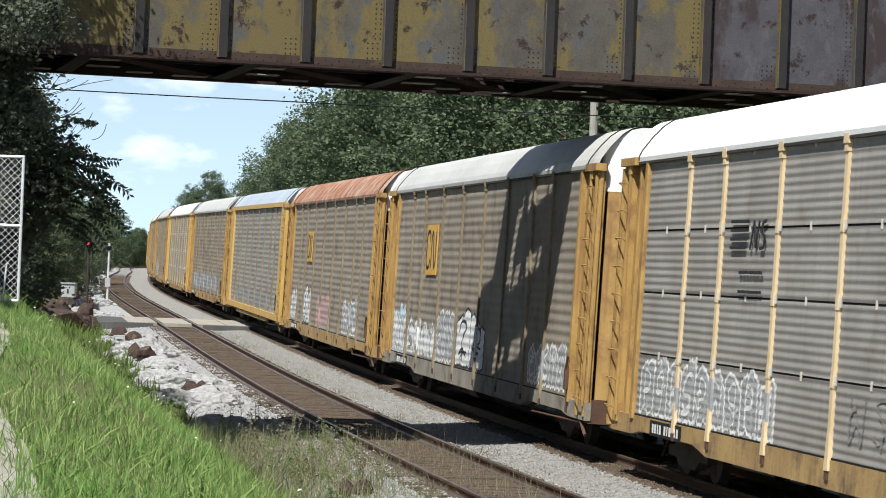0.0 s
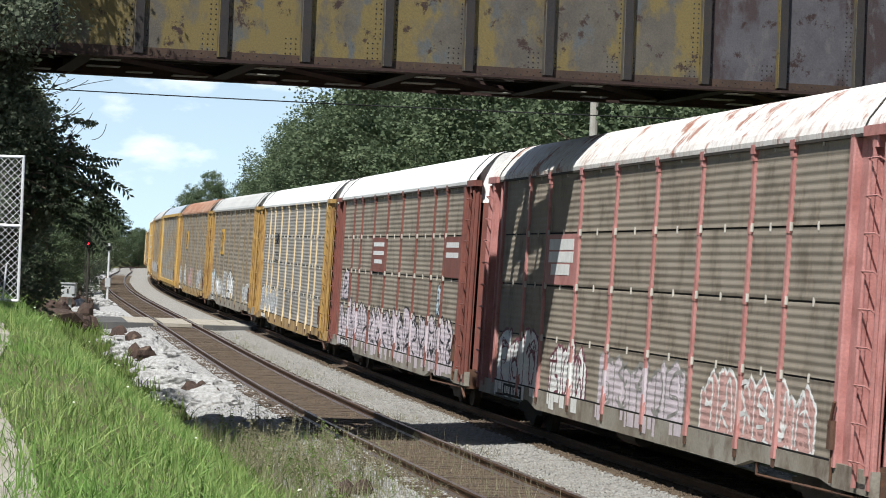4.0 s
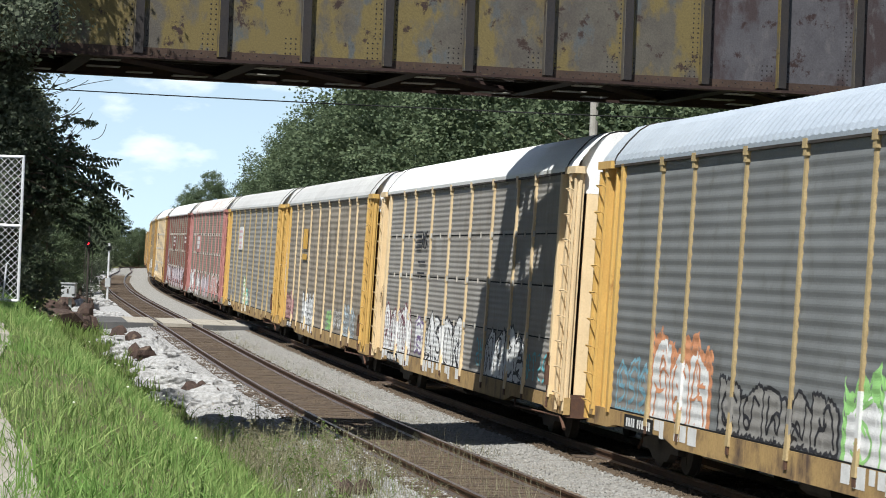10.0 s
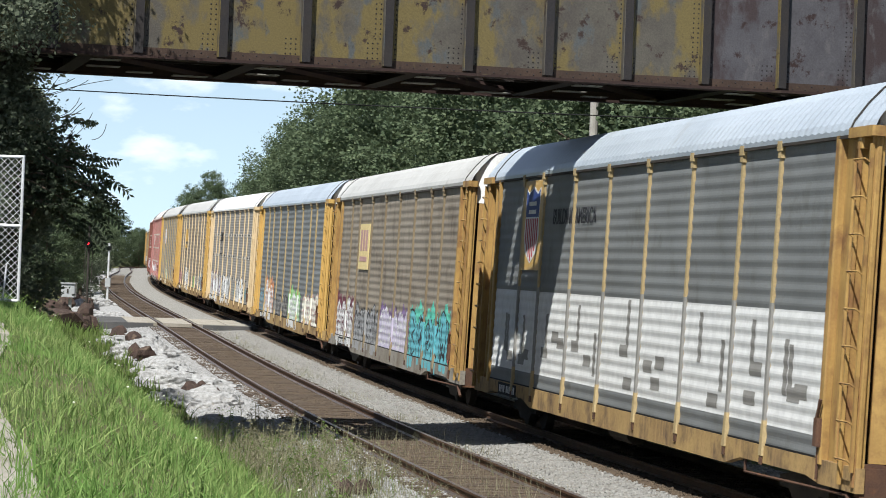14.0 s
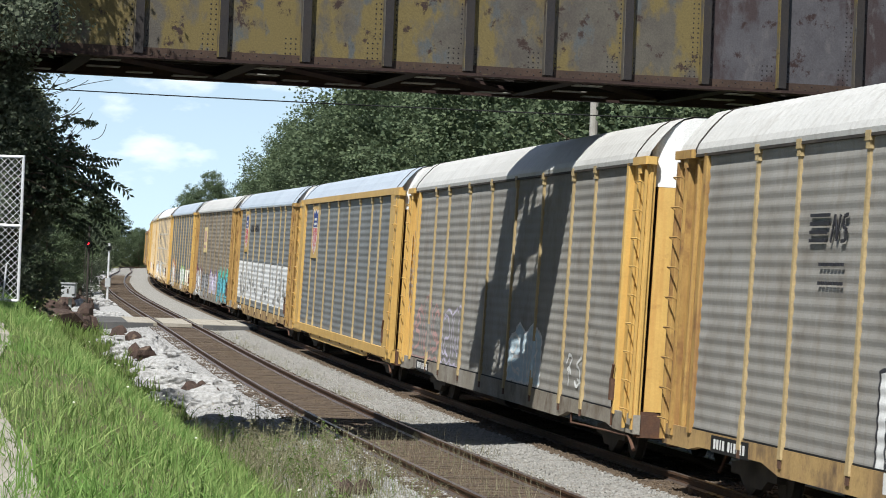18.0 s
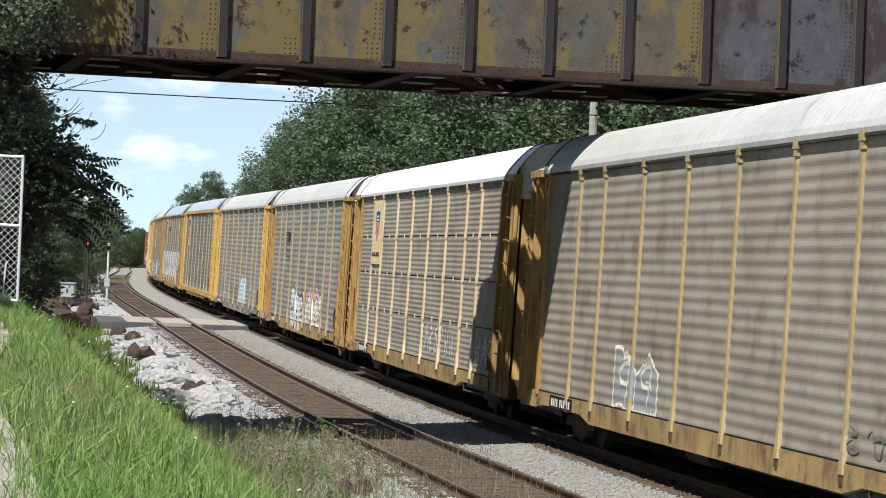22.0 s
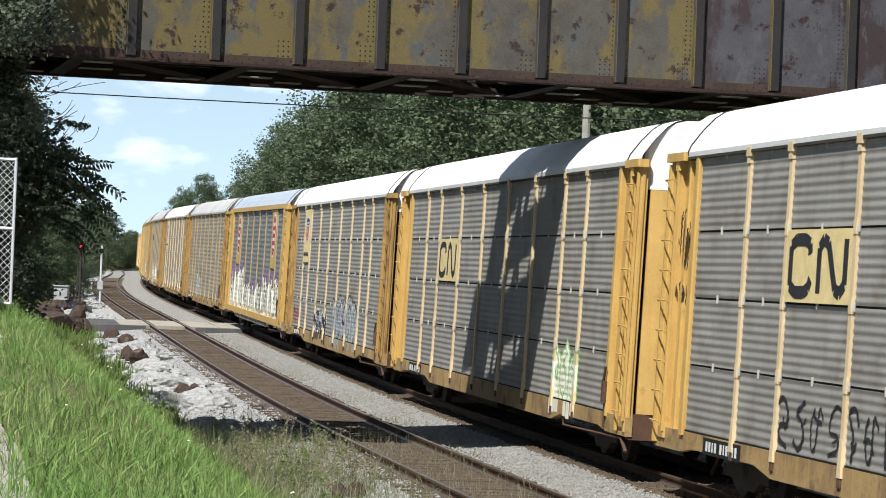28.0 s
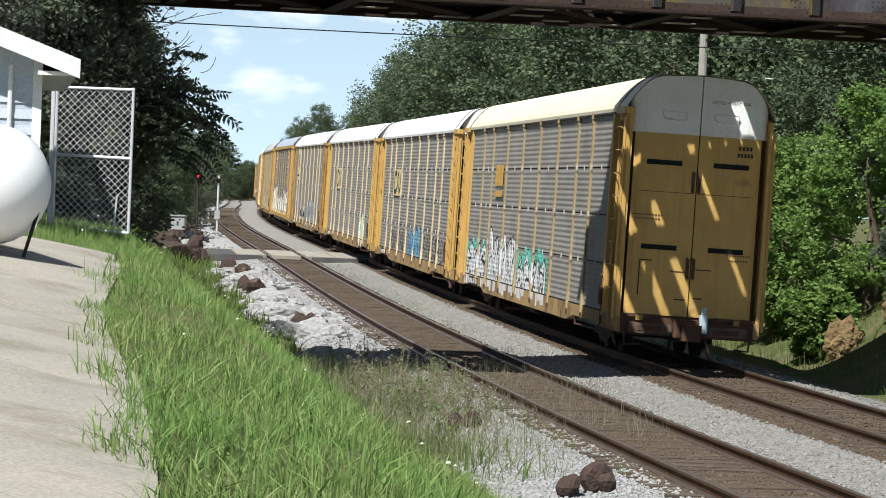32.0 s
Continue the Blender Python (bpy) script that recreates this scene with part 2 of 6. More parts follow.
grade = np.interp(S, [0, 50, 110, 190, 300, 450], [0, 0.0045, 0.0122, 0.0104, 0.0063, 0.0052])
LZ = np.cumsum(grade)
LZ -= LZ[I0]


def on_track(s, off=0.0, z=0.0):
    """The point at s metres along the train's track, off metres to its left, z above the rail heads."""
    x, y, h = np.interp(s, S, LX), np.interp(s, S, LY), np.interp(s, S, LZ)
    tx, ty = np.interp(s, S, TX), np.interp(s, S, TY)
    return Vector((x - ty * off, y + tx * off, h + z))


def track_coords(x, y):
    """(s, offset to the left, rail height) of a point of the plan; arrays."""
    lo, hi = I0 - 20, I0 + 480
    yy = np.clip(y, LY[lo], LY[hi])
    s = np.interp(yy, LY[lo:hi], S[lo:hi])
    for _ in range(3):
        cx, cy = np.interp(s, S, LX), np.interp(s, S, LY)
        tx, ty = np.interp(s, S, TX), np.interp(s, S, TY)
        s = np.clip(s + (x - cx) * tx + (yy - cy) * ty, S[lo], S[hi])
    cx, cy = np.interp(s, S, LX), np.interp(s, S, LY)
    tx, ty = np.interp(s, S, TX), np.interp(s, S, TY)
    return s, -(x - cx) * ty + (yy - cy) * tx, np.interp(s, S, LZ)


def smooth01(t):
    t = np.clip(t, 0, 1)
    return t * t * (3 - 2 * t)


def rough2d(x, y, k):
    return np.sin(x * k + 1.3 * np.sin(y * k * 0.7)) * np.cos(y * k * 0.83 + 1.1 * np.sin(x * k * 0.61))


def ground_z(x, y):
    x, y = np.asarray(x, float), np.asarray(y, float)
    s, v, zr = track_coords(x, y)
    vn = v - SPACING
    terrace = np.interp(y, [-20, 0, 10, 24, 45, 60, 80, 140, 400], [1.6, 1.75, 2.05, 2.5, 2.6, 1.9, 1.2, 1.3, 1.5])
    rise = np.interp(vn, [1.9, 2.9, 3.8, 4.6, 5.8, 7.2, 9.0], [0, 0.02, 0.10, 0.27, 0.59, 0.90, 1.0])
    left = -0.42 + rise * (terrace + 0.42)
    right = -0.42 + smooth01((-v - 3.2) / 5.0) * np.interp(y, [20, 45, 62, 80, 140], [0.8, 2.0, 2.6, 2.2, 1.0])
    z = np.where(v > 2, left, right)
    rough = 0.035 * rough2d(x, y, 2.1) + 0.02 * rough2d(x, y, 5.3) + 0.06 * rough2d(x, y, 0.45)
    z = z + rough * smooth01((np.abs(v - 2.1) - 4.6) / 1.5)
    return z + zr


# ---- ground, ballast, tracks ----
M_soil = surface("grassy_soil", (0.09, 0.10, 0.035), (0.16, 0.13, 0.075), 0.95, 0, 0.5, 12, dirt=(0.05, 0.075, 0.02), dirt_lo=0.45, dirt_hi=0.65, bumpy=0.6, dist=0.05)
M_stone = surface("crushed_limestone", (0.42, 0.415, 0.405), (0.235, 0.231, 0.223), 0.9, 0, 9, 45, dirt=(0.2, 0.17, 0.13), dirt_lo=0.55, dirt_hi=0.8, bumpy=0.8, dist=0.02)
M_stone_grey = surface("grey_crushed_stone", (0.24, 0.232, 0.218), (0.13, 0.124, 0.115), 0.9, 0, 6, 60, dirt=(0.16, 0.13, 0.10), dirt_lo=0.52, dirt_hi=0.78, bumpy=0.8, dist=0.02)
M_stone_pale = surface("pale_grey_crushed_stone", (0.335, 0.325, 0.30), (0.175, 0.168, 0.155), 0.9, 0, 7, 60, dirt=(0.19, 0.16, 0.12), dirt_lo=0.52, dirt_hi=0.78, bumpy=0.8, dist=0.02)
M_brownbed = surface("oily_brown_ballast", (0.125, 0.092, 0.063), (0.075, 0.055, 0.038), 0.9, 0, 5, 50, dirt=(0.22, 0.185, 0.14), dirt_lo=0.6, dirt_hi=0.8, bumpy=0.8, dist=0.02)
M_concrete = surface("worn_concrete", (0.38, 0.345, 0.29), (0.30, 0.275, 0.23), 0.9, 0, 0.9, 45, dirt=(0.20, 0.18, 0.13), dirt_lo=0.52, dirt_hi=0.72, bumpy=0.45, speck=0.5)
M_asphalt = surface("old_asphalt", (0.075, 0.075, 0.075), (0.11, 0.105, 0.10), 0.9, 0, 1.2, 50, bumpy=0.4)
M_tie = surface("creosoted_wood", (0.075, 0.055, 0.042), (0.13, 0.10, 0.075), 0.9, 0, 4, 30, bumpy=0.6)
M_rail = surface("rusty_rail", (0.13, 0.075, 0.047), (0.09, 0.055, 0.036), 0.7, 0.4, 4, 40)
M_railhead = plain("worn_rail_head", (0.34, 0.27, 0.23), 0.35, 0.8)


def peeling(name, tones, rust, share, rust_share):
    """Old layered paint: large patches of tones, streaked down the plate, with rusty scabs."""
    m, nt, b = node_mat(name)
    vec = coords(nt)
    tall = coords(nt, (1.0, 1.0, 0.5))
    c = mix(nt, ramp(nt, tex_noise(nt, vec, 2.2, 5), 0.4, 0.62), tones[0], tones[1])
    c = mix(nt, ramp(nt, tex_noise(nt, tall, 1.05, 7, 0.62), share, share + 0.07), c, tones[2])
    c = mix(nt, ramp(nt, tex_noise(nt, tall, 3.1, 6, 0.6), 0.58, 0.66), c, tones[3])
    c = mix(nt, ramp(nt, tex_noise(nt, vec, 2.6, 8, 0.7), rust_share, rust_share + 0.05), c, rust)
    g = tex_noise(nt, vec, 34, 4)
    c = mix(nt, 0.4, c, ramp(nt, g, 0.25, 0.75, (0.4, 0.4, 0.4, 1), (1.2, 1.2, 1.2, 1)), "MULTIPLY")
    nt.links.new(c, b.inputs["Base Color"])
    b.inputs["Roughness"].default_value, b.inputs["Specular IOR Level"].default_value = 0.72, 0.25
    bump(nt, b, g, 0.35, 0.012)
    return m


M_bridge = peeling("peeling_bridge_paint", ((0.090, 0.081, 0.066), (0.071, 0.062, 0.053), (0.133, 0.102, 0.040), (0.076, 0.081, 0.081)), (0.036, 0.022, 0.018), 0.46, 0.585)
M_bridge_grey = peeling("grey_maroon_bridge_paint", ((0.080, 0.076, 0.083), (0.065, 0.061, 0.068), (0.044, 0.031, 0.032), (0.092, 0.086, 0.090)), (0.031, 0.018, 0.017), 0.50, 0.58)
M_rust_web = surface("rust_browned_angle", (0.071, 0.046, 0.034), (0.046, 0.031, 0.025), 0.8, 0.1, 2, 30, dirt=(0.099, 0.074, 0.037), dirt_lo=0.6, dirt_hi=0.72)
M_flange = surface("rusted_flange", (0.045, 0.026, 0.022), (0.034, 0.022, 0.020), 0.8, 0.1, 2, 30, dirt=(0.098, 0.075, 0.045), dirt_lo=0.6, dirt_hi=0.72)
M_stiff = surface("dark_stiffener_tone", (0.027, 0.025, 0.027), (0.036, 0.030, 0.027), 0.7, 0.1, 2, 30, dirt=(0.084, 0.066, 0.030), dirt_lo=0.64, dirt_hi=0.78)
# near-black: the shade under the bridge deck is put into this colour
M_under = surface("shade_dark_underside", (0.026, 0.022, 0.02), (0.038, 0.03, 0.027), 0.85, 0.1, 2, 30)


def spread(a, fine0, fine1, step, b, grow=1.5):
    mid = list(np.arange(fine0, fine1 + step / 2, step))
    lo, d = [], step
    x = fine0
    while x > a:
        d *= grow
        x -= d
        lo.append(max(x, a))
    hi, d = [], step
    x = fine1
    while x < b:
        d *= grow
        x += d
        hi.append(min(x, b))
    return np.array(lo[::-1] + mid + hi)


def sheet(name, xs, ys, material):
    X, Y = np.meshgrid(xs, ys)
    Z = ground_z(X.ravel(), Y.ravel())
    v = np.c_[X.ravel(), Y.ravel(), Z]
    n = len(xs)
    i = (np.arange(len(ys) - 1)[:, None] * n + np.arange(n - 1)[None]).ravel()
    return fast_mesh(name, v, np.c_[i, i + 1, i + n + 1, i + n], material, True)


gx = np.unique(np.round(np.concatenate([spread(-2500, -78, 16, 1.3, 2500), np.arange(-16, 16, 0.4)]), 3))
gy = np.unique(np.round(np.concatenate([spread(-800, 4, 480, 3.2, 3500), np.arange(4, 110, 0.6)]), 3))
tagged(new("ground", sheet("ground", gx, gy, M_soil)), "grassy soil bank sloping to the railway", "ground", kind="structure")


def strip(name, s0, s1, ds, profile, material, smooth=True):
    """A long strip along the line: profile of (offset, z)."""
    rows = [[on_track(s, o, z) for o, z in profile] for s in np.arange(s0, s1 + ds / 2, ds)]
    return Geo().loft(rows, closed=False).mesh(name, material, smooth)


bed = [(-4.2, -0.62), (-3.0, -0.42), (-1.8, -0.2), (-1.2, -0.17), (1.2, -0.17), (1.6, -0.18), (2.1, -0.21), (2.7, -0.24), (3.1, -0.18), (5.4, -0.18), (6.1, -0.24), (6.9, -0.32), (7.6, -0.36), (8.4, -0.52)]
ballast = tagged(new("ballast", strip("ballast", -60, 470, 2, bed[9:], M_stone)), "pale crushed stone ballast beside the siding", "ballast", kind="structure")
tagged(new("ballast", strip("ballast", -60, 470, 2, bed[:10], M_stone_pale)), "grey crushed stone ballast under the tracks", "ballast", kind="structure")

prof = [(-0.07, -0.17), (0.07, -0.17), (0.07, -0.155), (0.012, -0.13), (0.012, -0.05), (0.036, -0.038), (0.036, -0.004), (0.028, 0.0), (-0.028, 0.0), (-0.036, -0.004), (-0.036, -0.038), (-0.012, -0.05), (-0.012, -0.13), (-0.07, -0.155)]


def rail_mesh(off):
    g = Geo()
    rows = [[on_track(s, off + o, z) for o, z in prof] for s in list(np.arange(-60, 140, 2)) + list(np.arange(140, 470, 5))]
    g.loft(rows)
    me = g.mesh("rail", M_rail)
    me.materials.append(M_railhead)
    for p in me.polygons:
        zs = [me.vertices[i].co.z for i in p.vertices]
        if len(p.vertices) == 4 and p.normal.z > 0.85 and p.area > 0:
            p.material_index = 1
    return me


tie_mesh = Geo().box(-1.25, 1.25, -0.11, 0.11, -0.33, -0.158, 0.02).mesh("tie", M_tie)
rnd = random.Random(3)
for name, off in (("siding_track", SPACING), ("main_track", 0.0)):
    tr = thing(name, "railway track with rusty rails on dark wooden ties", "railway track", kind="structure")
    for side in (-0.7535, 0.7535):
        part("rail", rail_mesh(off + side), None, tr)
    rest = Geo()
    for k in range(0, 420):
        s = 15 + k * 0.53
        a, b = on_track(s, off), on_track(s + 0.5, off)
        m = pose(a.x, a.y, a.z + rnd.uniform(-0.016, 0.014), 0, 0, math.degrees(math.atan2(b.y - a.y, b.x - a.x)) - 90 + rnd.uniform(-1.5, 1.5))
        if k < 200:
            part("tie", tie_mesh, None, tr, m=m)
        else:
            rest.add([tuple(m @ v.co) for v in tie_mesh.vertices], [tuple(p.vertices) for p in tie_mesh.polygons])
    tagged(part("far_ties", rest, M_tie, tr), kind="stuff")


def pebbles(name, n, area, size, material, seed, squash=0.7):
    """Loose stones: jittered octahedra, strewn by area(rng, n) -> x, y, z."""
    rng = np.random.default_rng(seed)
    x, y, z = area(rng, n)
    n = len(x)
    base = np.array([(1, 0, 0), (0, 1, 0), (-1, 0, 0), (0, -1, 0), (0.2, 0.1, 1), (-0.1, 0.1, -1)], float)
    r = size[0] + (size[1] - size[0]) * rng.random(n) ** 2
    v = base[None] * (1 + 0.7 * (rng.random((n, 6, 1)) - 0.5)) + 0.25 * (rng.random((n, 6, 3)) - 0.5)
    a = rng.random(n) * 6.283
    c, s_ = np.cos(a)[:, None], np.sin(a)[:, None]
    t = 1.2 * (rng.random((n, 1)) - 0.5)
    vx, vy, vz = v[..., 0], v[..., 1], v[..., 2] * squash
    vx, vz = vx * np.cos(t) - vz * np.sin(t), vx * np.sin(t) + vz * np.cos(t)
    w = np.stack([(vx * c - vy * s_) * r[:, None] + x[:, None], (vx * s_ + vy * c) * r[:, None] + y[:, None], vz * r[:, None] + z[:, None]], -1)
    f = np.array([(0, 1, 4), (1, 2, 4), (2, 3, 4), (3, 0, 4), (1, 0, 5), (2, 1, 5), (3, 2, 5), (0, 3, 5)])
    faces = (f[None] + 6 * np.arange(n)[:, None, None]).reshape(-1, 3)
    return fast_mesh(name, w.reshape(-1, 3), faces, material)


def band(o0, o1, s0, s1, sink=0.0, power=1.0):
    def area(rng, n):
        s = s0 + (s1 - s0) * rng.random(n) ** power
        o = o0 + (o1 - o0) * rng.random(n)
        x, y, h = np.interp(s, S, LX), np.interp(s, S, LY), np.interp(s, S, LZ)
        tx, ty = np.interp(s, S, TX), np.interp(s, S, TY)
        po, pz = np.array(bed).T
        return x - ty * o, y + tx * o, h + np.interp(o, po, pz) + sink
    return area


for nm, n, ar, mat_, sd in (("gravel", 24000, band(1.42, 3.3, 18, 120, 0.0, 1.5), M_stone_pale, 11), ("brown_gravel", 4500, band(1.05, 1.5, 18, 110, 0.004, 1.4), M_brownbed, 16), ("gravel", 42000, band(5.1, 8.3, 28, 125, 0.004, 1.25), M_stone, 12),
                            ("gravel", 5000, band(-3.4, -0.9, 20, 75, 0.0, 1.3), M_stone_grey, 13), ("brown_gravel", 20000, band(3.2, 5.3, 18, 110, 0.008, 1.4), M_brownbed, 14),
                            ("brown_gravel", 7000, band(-1.0, 1.1, 18, 70, 0.008, 1.4), M_brownbed, 15)):
    tagged(new(nm, pebbles(nm, n, ar, (0.018, 0.05), mat_, sd)), "loose crushed railway stone", "gravel", kind="stuff")

# brown fines between the rails and down the shoulder of the main track
tagged(new("fouled_ballast", strip("fouled_ballast", -20, 300, 2, [(1.15, -0.166), (1.25, -0.167), (1.36, -0.168), (1.46, -0.18)], M_brownbed)), "brown oily stone on the track shoulder", "ballast", kind="structure")
for off in (SPACING, 0.0):
    tagged(new("fouled_ballast", strip("fouled_ballast", -20, 300, 2, [(off - 1.2, -0.18), (off - 0.95, -0.163), (off - 0.4, -0.168), (off + 0.4, -0.168), (off + 0.95, -0.163), (off + 1.2, -0.18)], M_brownbed)),
           "brown oily stone between the rails", "ballast", kind="structure")

# ---- level crossing ----
road = thing("crossing_road", "asphalt road crossing the tracks", "road", kind="structure")
for o0, o1 in ((-14, -1.05), (1.05, 3.2), (5.3, 16)):
    g = Geo()
    rows = []
    for s in (121.8, 121.81, 124.5, 127.5, 129.99, 130.0):
        sink = 0.6 if s in (121.8, 130.0) else 0.0
        rows.append([on_track(s, o, (-0.02 if -2 < o < 7 else (-0.02 - 0.04 * (min(abs(o + 2), abs(o - 7))))) - sink) for o in np.linspace(o0, o1, 8)])
    g.loft(rows, closed=False)
    part("asphalt", g, M_asphalt, road)
for off in (SPACING, 0.0):
    for o0, o1 in ((off - 0.62, off + 0.62), (off + 0.86, off + 2.1), (off - 2.1, off - 0.86)):
        for k in range(3):
            s0 = 122.2 + k * 2.6
            g = Geo().loft([[on_track(s, o0, z0), on_track(s, o1, z0), on_track(s, o1, 0.0), on_track(s, o0, 0.0)] for s, z0 in ((s0, -0.15), (s0 + 2.5, -0.15))])
            part("crossing_panel", g, M_concrete, road, "pale concrete crossing panel")

# ---- railway bridge overhead ----
BRIDGE_AT = (0.0, 51.38, 6.725)
BW, GH = 5.0, 2.35      # between the girders, and their depth
bridge = thing("railway_bridge", "old riveted plate-girder railway bridge with peeling yellow paint", "bridge", kind="structure", at=BRIDGE_AT, turn=13.0)
BX0, BX1 = -9.4, 25.0
rivet = Geo()
for yy in (0.0, BW):
    for z0, z1, w in ((-0.03, 0.0, 0.22 if yy == 0 else 0.12), (0.0, 0.022, 0.2 if yy == 0 else 0.12), (GH - 0.022, GH, 0.2), (GH, GH + 0.03, 0.22)):
        part("flange_plate", Geo().box(BX0, BX1, yy - w, yy + w, z0, z1), M_flange, bridge)
    for z0 in (0.022, GH - 0.17):
        for sgn in (-1, 1):
            part("flange_angle", Geo().box(BX0, BX1, *sorted((yy + sgn * 0.012, yy + sgn * 0.026)), z0, z0 + 0.15), M_rust_web, bridge)
stiff_me = Geo().box(-0.075, 0.075, -0.15, -0.135, 0.06, GH - 0.06).box(-0.008, 0.008, -0.135, -0.026, 0.06, GH - 0.06).mesh("stiffener", M_stiff)
# strip in the paler web paint puts light on each stiffener's left edge
edge_me = Geo().box(-0.092, -0.0755, -0.155, -0.026, 0.06, GH - 0.06).mesh("stiffener_edge", M_bridge)
STIFF = [0.31 + 1.474 * k for k in range(-6, 16)]
for xa, xb in zip([BX0] + STIFF, STIFF + [BX1]):
    mt = M_bridge if xa < 4.6 else M_bridge_grey
    part("web_panel", Geo().box(xa, xb, -0.012, 0.012, 0.02, GH), mt, bridge, "riveted steel web with peeling yellow and grey paint" if xa < 4.6 else "grey and maroon weathered steel web")
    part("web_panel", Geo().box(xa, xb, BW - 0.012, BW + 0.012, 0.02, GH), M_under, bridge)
for x in STIFF:
    st = part("stiffener", stiff_me, None, bridge, m=pose(x, 0, 0))
    part("stiffener_edge", edge_me, None, st)
    part("stiffener", stiff_me, None, bridge, m=pose(x, BW, 0, 0, 0, 180))
dome = [(0.016, 0, 0), (0.008, 0, 0.014), (-0.008, 0, 0.014), (-0.016, 0, 0), (-0.008, 0, -0.014), (0.008, 0, -0.014), (0, -0.013, 0)]
dome_f = [(i, (i + 1) % 6, 6) for i in range(6)]
for k, x in enumerate(STIFF):
    full = k % 3 != 1        # splice rows run the whole height at two stiffeners of three
    for j in range(24):
        z = 0.2 + j * 0.088
        cols = [0.15] if j < 4 or k % 4 == 1 else []
        if j < 4:
            cols += [-0.17, -0.26, -0.35]
        elif full:
            cols += [-0.13] + ([-0.22] if k % 2 else [])
        for c in cols:
            rivet.add([(x + c + a, -0.012 + b, z + e) for a, b, e in dome], dome_f)
    for j in range(12):
        rivet.add([(x + j * 0.123 + a, -0.026 + b, 0.06 + 0.06 * (j % 2) + e) for a, b, e in dome], dome_f)
tagged(part("rivets", rivet, M_stiff, bridge), kind="stuff")
# gussets coloured pale to stand for ground light bounced up onto them
M_gusset = surface("bounce_pale_gusset", (0.34, 0.34, 0.31), (0.2, 0.19, 0.17), 0.8, 0, 3, 30, dirt=(0.08, 0.06, 0.05))
for k in range(9):
    x = -6.4 + k * 2.948
    g = Geo().box(x - 0.15, x + 0.15, 0.23, BW - 0.23, 0.0, 0.02).box(x - 0.008, x + 0.008, 0.05, BW - 0.05, 0.02, 0.4).box(x - 0.15, x + 0.15, 0.05, BW - 0.05, 0.4, 0.42)
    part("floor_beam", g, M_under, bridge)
    part("lateral_brace", Geo().tube((x, 0.25, 0.05), (x + 2.948, BW - 0.25, 0.05), 0.07, n=4), M_flange, bridge)
    for gx, gy, gw in ((x - 0.65, BW - 0.95, 0.33), (x + 0.35, 0.9, 0.26), (x + 0.5, 2.6, 0.3), (x + 1.3, BW - 1.3, 0.24)):
        part("gusset_plate", Geo().box(gx - gw, gx + gw, gy - 0.16, gy + 0.16, -0.028, -0.012), M_gusset, bridge)
for yy in (1.25, 3.2):
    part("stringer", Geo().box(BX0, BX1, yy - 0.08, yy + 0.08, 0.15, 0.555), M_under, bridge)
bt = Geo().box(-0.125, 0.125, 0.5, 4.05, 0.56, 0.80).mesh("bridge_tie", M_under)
tie_x = BX0 + 0.3
GAPS = [-5.6, -3.3, -1.15, 0.37, 1.06, 1.66, 2.9, 5.0, 7.2, 9.4]      # wider gaps that let the sun through
while tie_x < BX1 - 0.3:
    part("bridge_tie", bt, None, bridge, m=pose(tie_x, 0, 0))
    nxt = tie_x + 0.34
    for gp in GAPS:
        if tie_x + 0.26 < gp < nxt + 0.10:
            nxt = gp + (0.27 if gp < 2 else 0.20)
            # unseen filler added to close the rest of the gap to the sun
            part("tie_side", Geo().box(tie_x + 0.12, gp - 0.12, 0.5, 4.05, 0.57, 0.79), M_under, bridge)
    tie_x = nxt
# unseen planks added beside the ties; their breaks shape the slits of sun
wx = BX0
for a, b in ((-3.0, -2.6), (0.26, 0.56), (1.02, 1.68), (4.0, 4.3), (BX1, BX1)):
    part("walkway_plank", Geo().box(wx, a, 4.06, 4.97, 0.70, 0.76), M_tie, bridge)
    part("walkway_plank", Geo().box(a, b, 4.50, 4.97, 0.70, 0.76), M_tie, bridge) if b > a else None
    wx = b
part("walkway_plank", Geo().box(BX0, BX1, 0.03, 0.49, 0.70, 0.76), M_tie, bridge)
# unseen board added past the far girder to cast the shadow's bump
part("refuge_platform", Geo().box(0.50, 1.22, BW + 0.02, BW + 2.3, 0.62, 0.74), M_tie, bridge)
for yy in (0.75, 3.75):
    part("guard_timber", Geo().box(BX0, BX1, yy - 0.09, yy + 0.09, 0.81, 0.92), M_tie, bridge)
for yy in (1.5, 2.95):
    part("bridge_rail", Geo().box(BX0, BX1, yy - 0.035, yy + 0.035, 0.81, 0.97), M_rail, bridge)
for x in (BX0 - 1.7, BX1 - 2.2):
    part("abutment", Geo().box(x, x + 2.0, -1.2, BW + 1.2, -7.4, -0.04, 0.1), M_concrete, bridge, "weathered concrete bridge abutment")


# ---- the train ----
LEN = 28.62
HALF = 13.3
PITCH = 0.19


def ripple(z, tiers):
    """How far a side panel stands out at height z: ridges along the car."""
    c = math.cos(2 * math.pi * (z - 0.9) / (PITCH if not tiers else 0.118))
    return (0.0062 if not tiers else 0.005) * c


SIDE = 1.445
POSTS = [-9.1, -7.15, -4.3, -1.45, 1.45, 4.3, 7.15, 9.1]
ZONE = 11.68
BAYS = list(zip([-ZONE] + POSTS, POSTS + [ZONE]))


WHOLE = [(0.88, 4.93)]
TIERS = [(0.88, 1.84), (1.87, 2.83), (2.86, 3.82), (3.85, 4.93)]


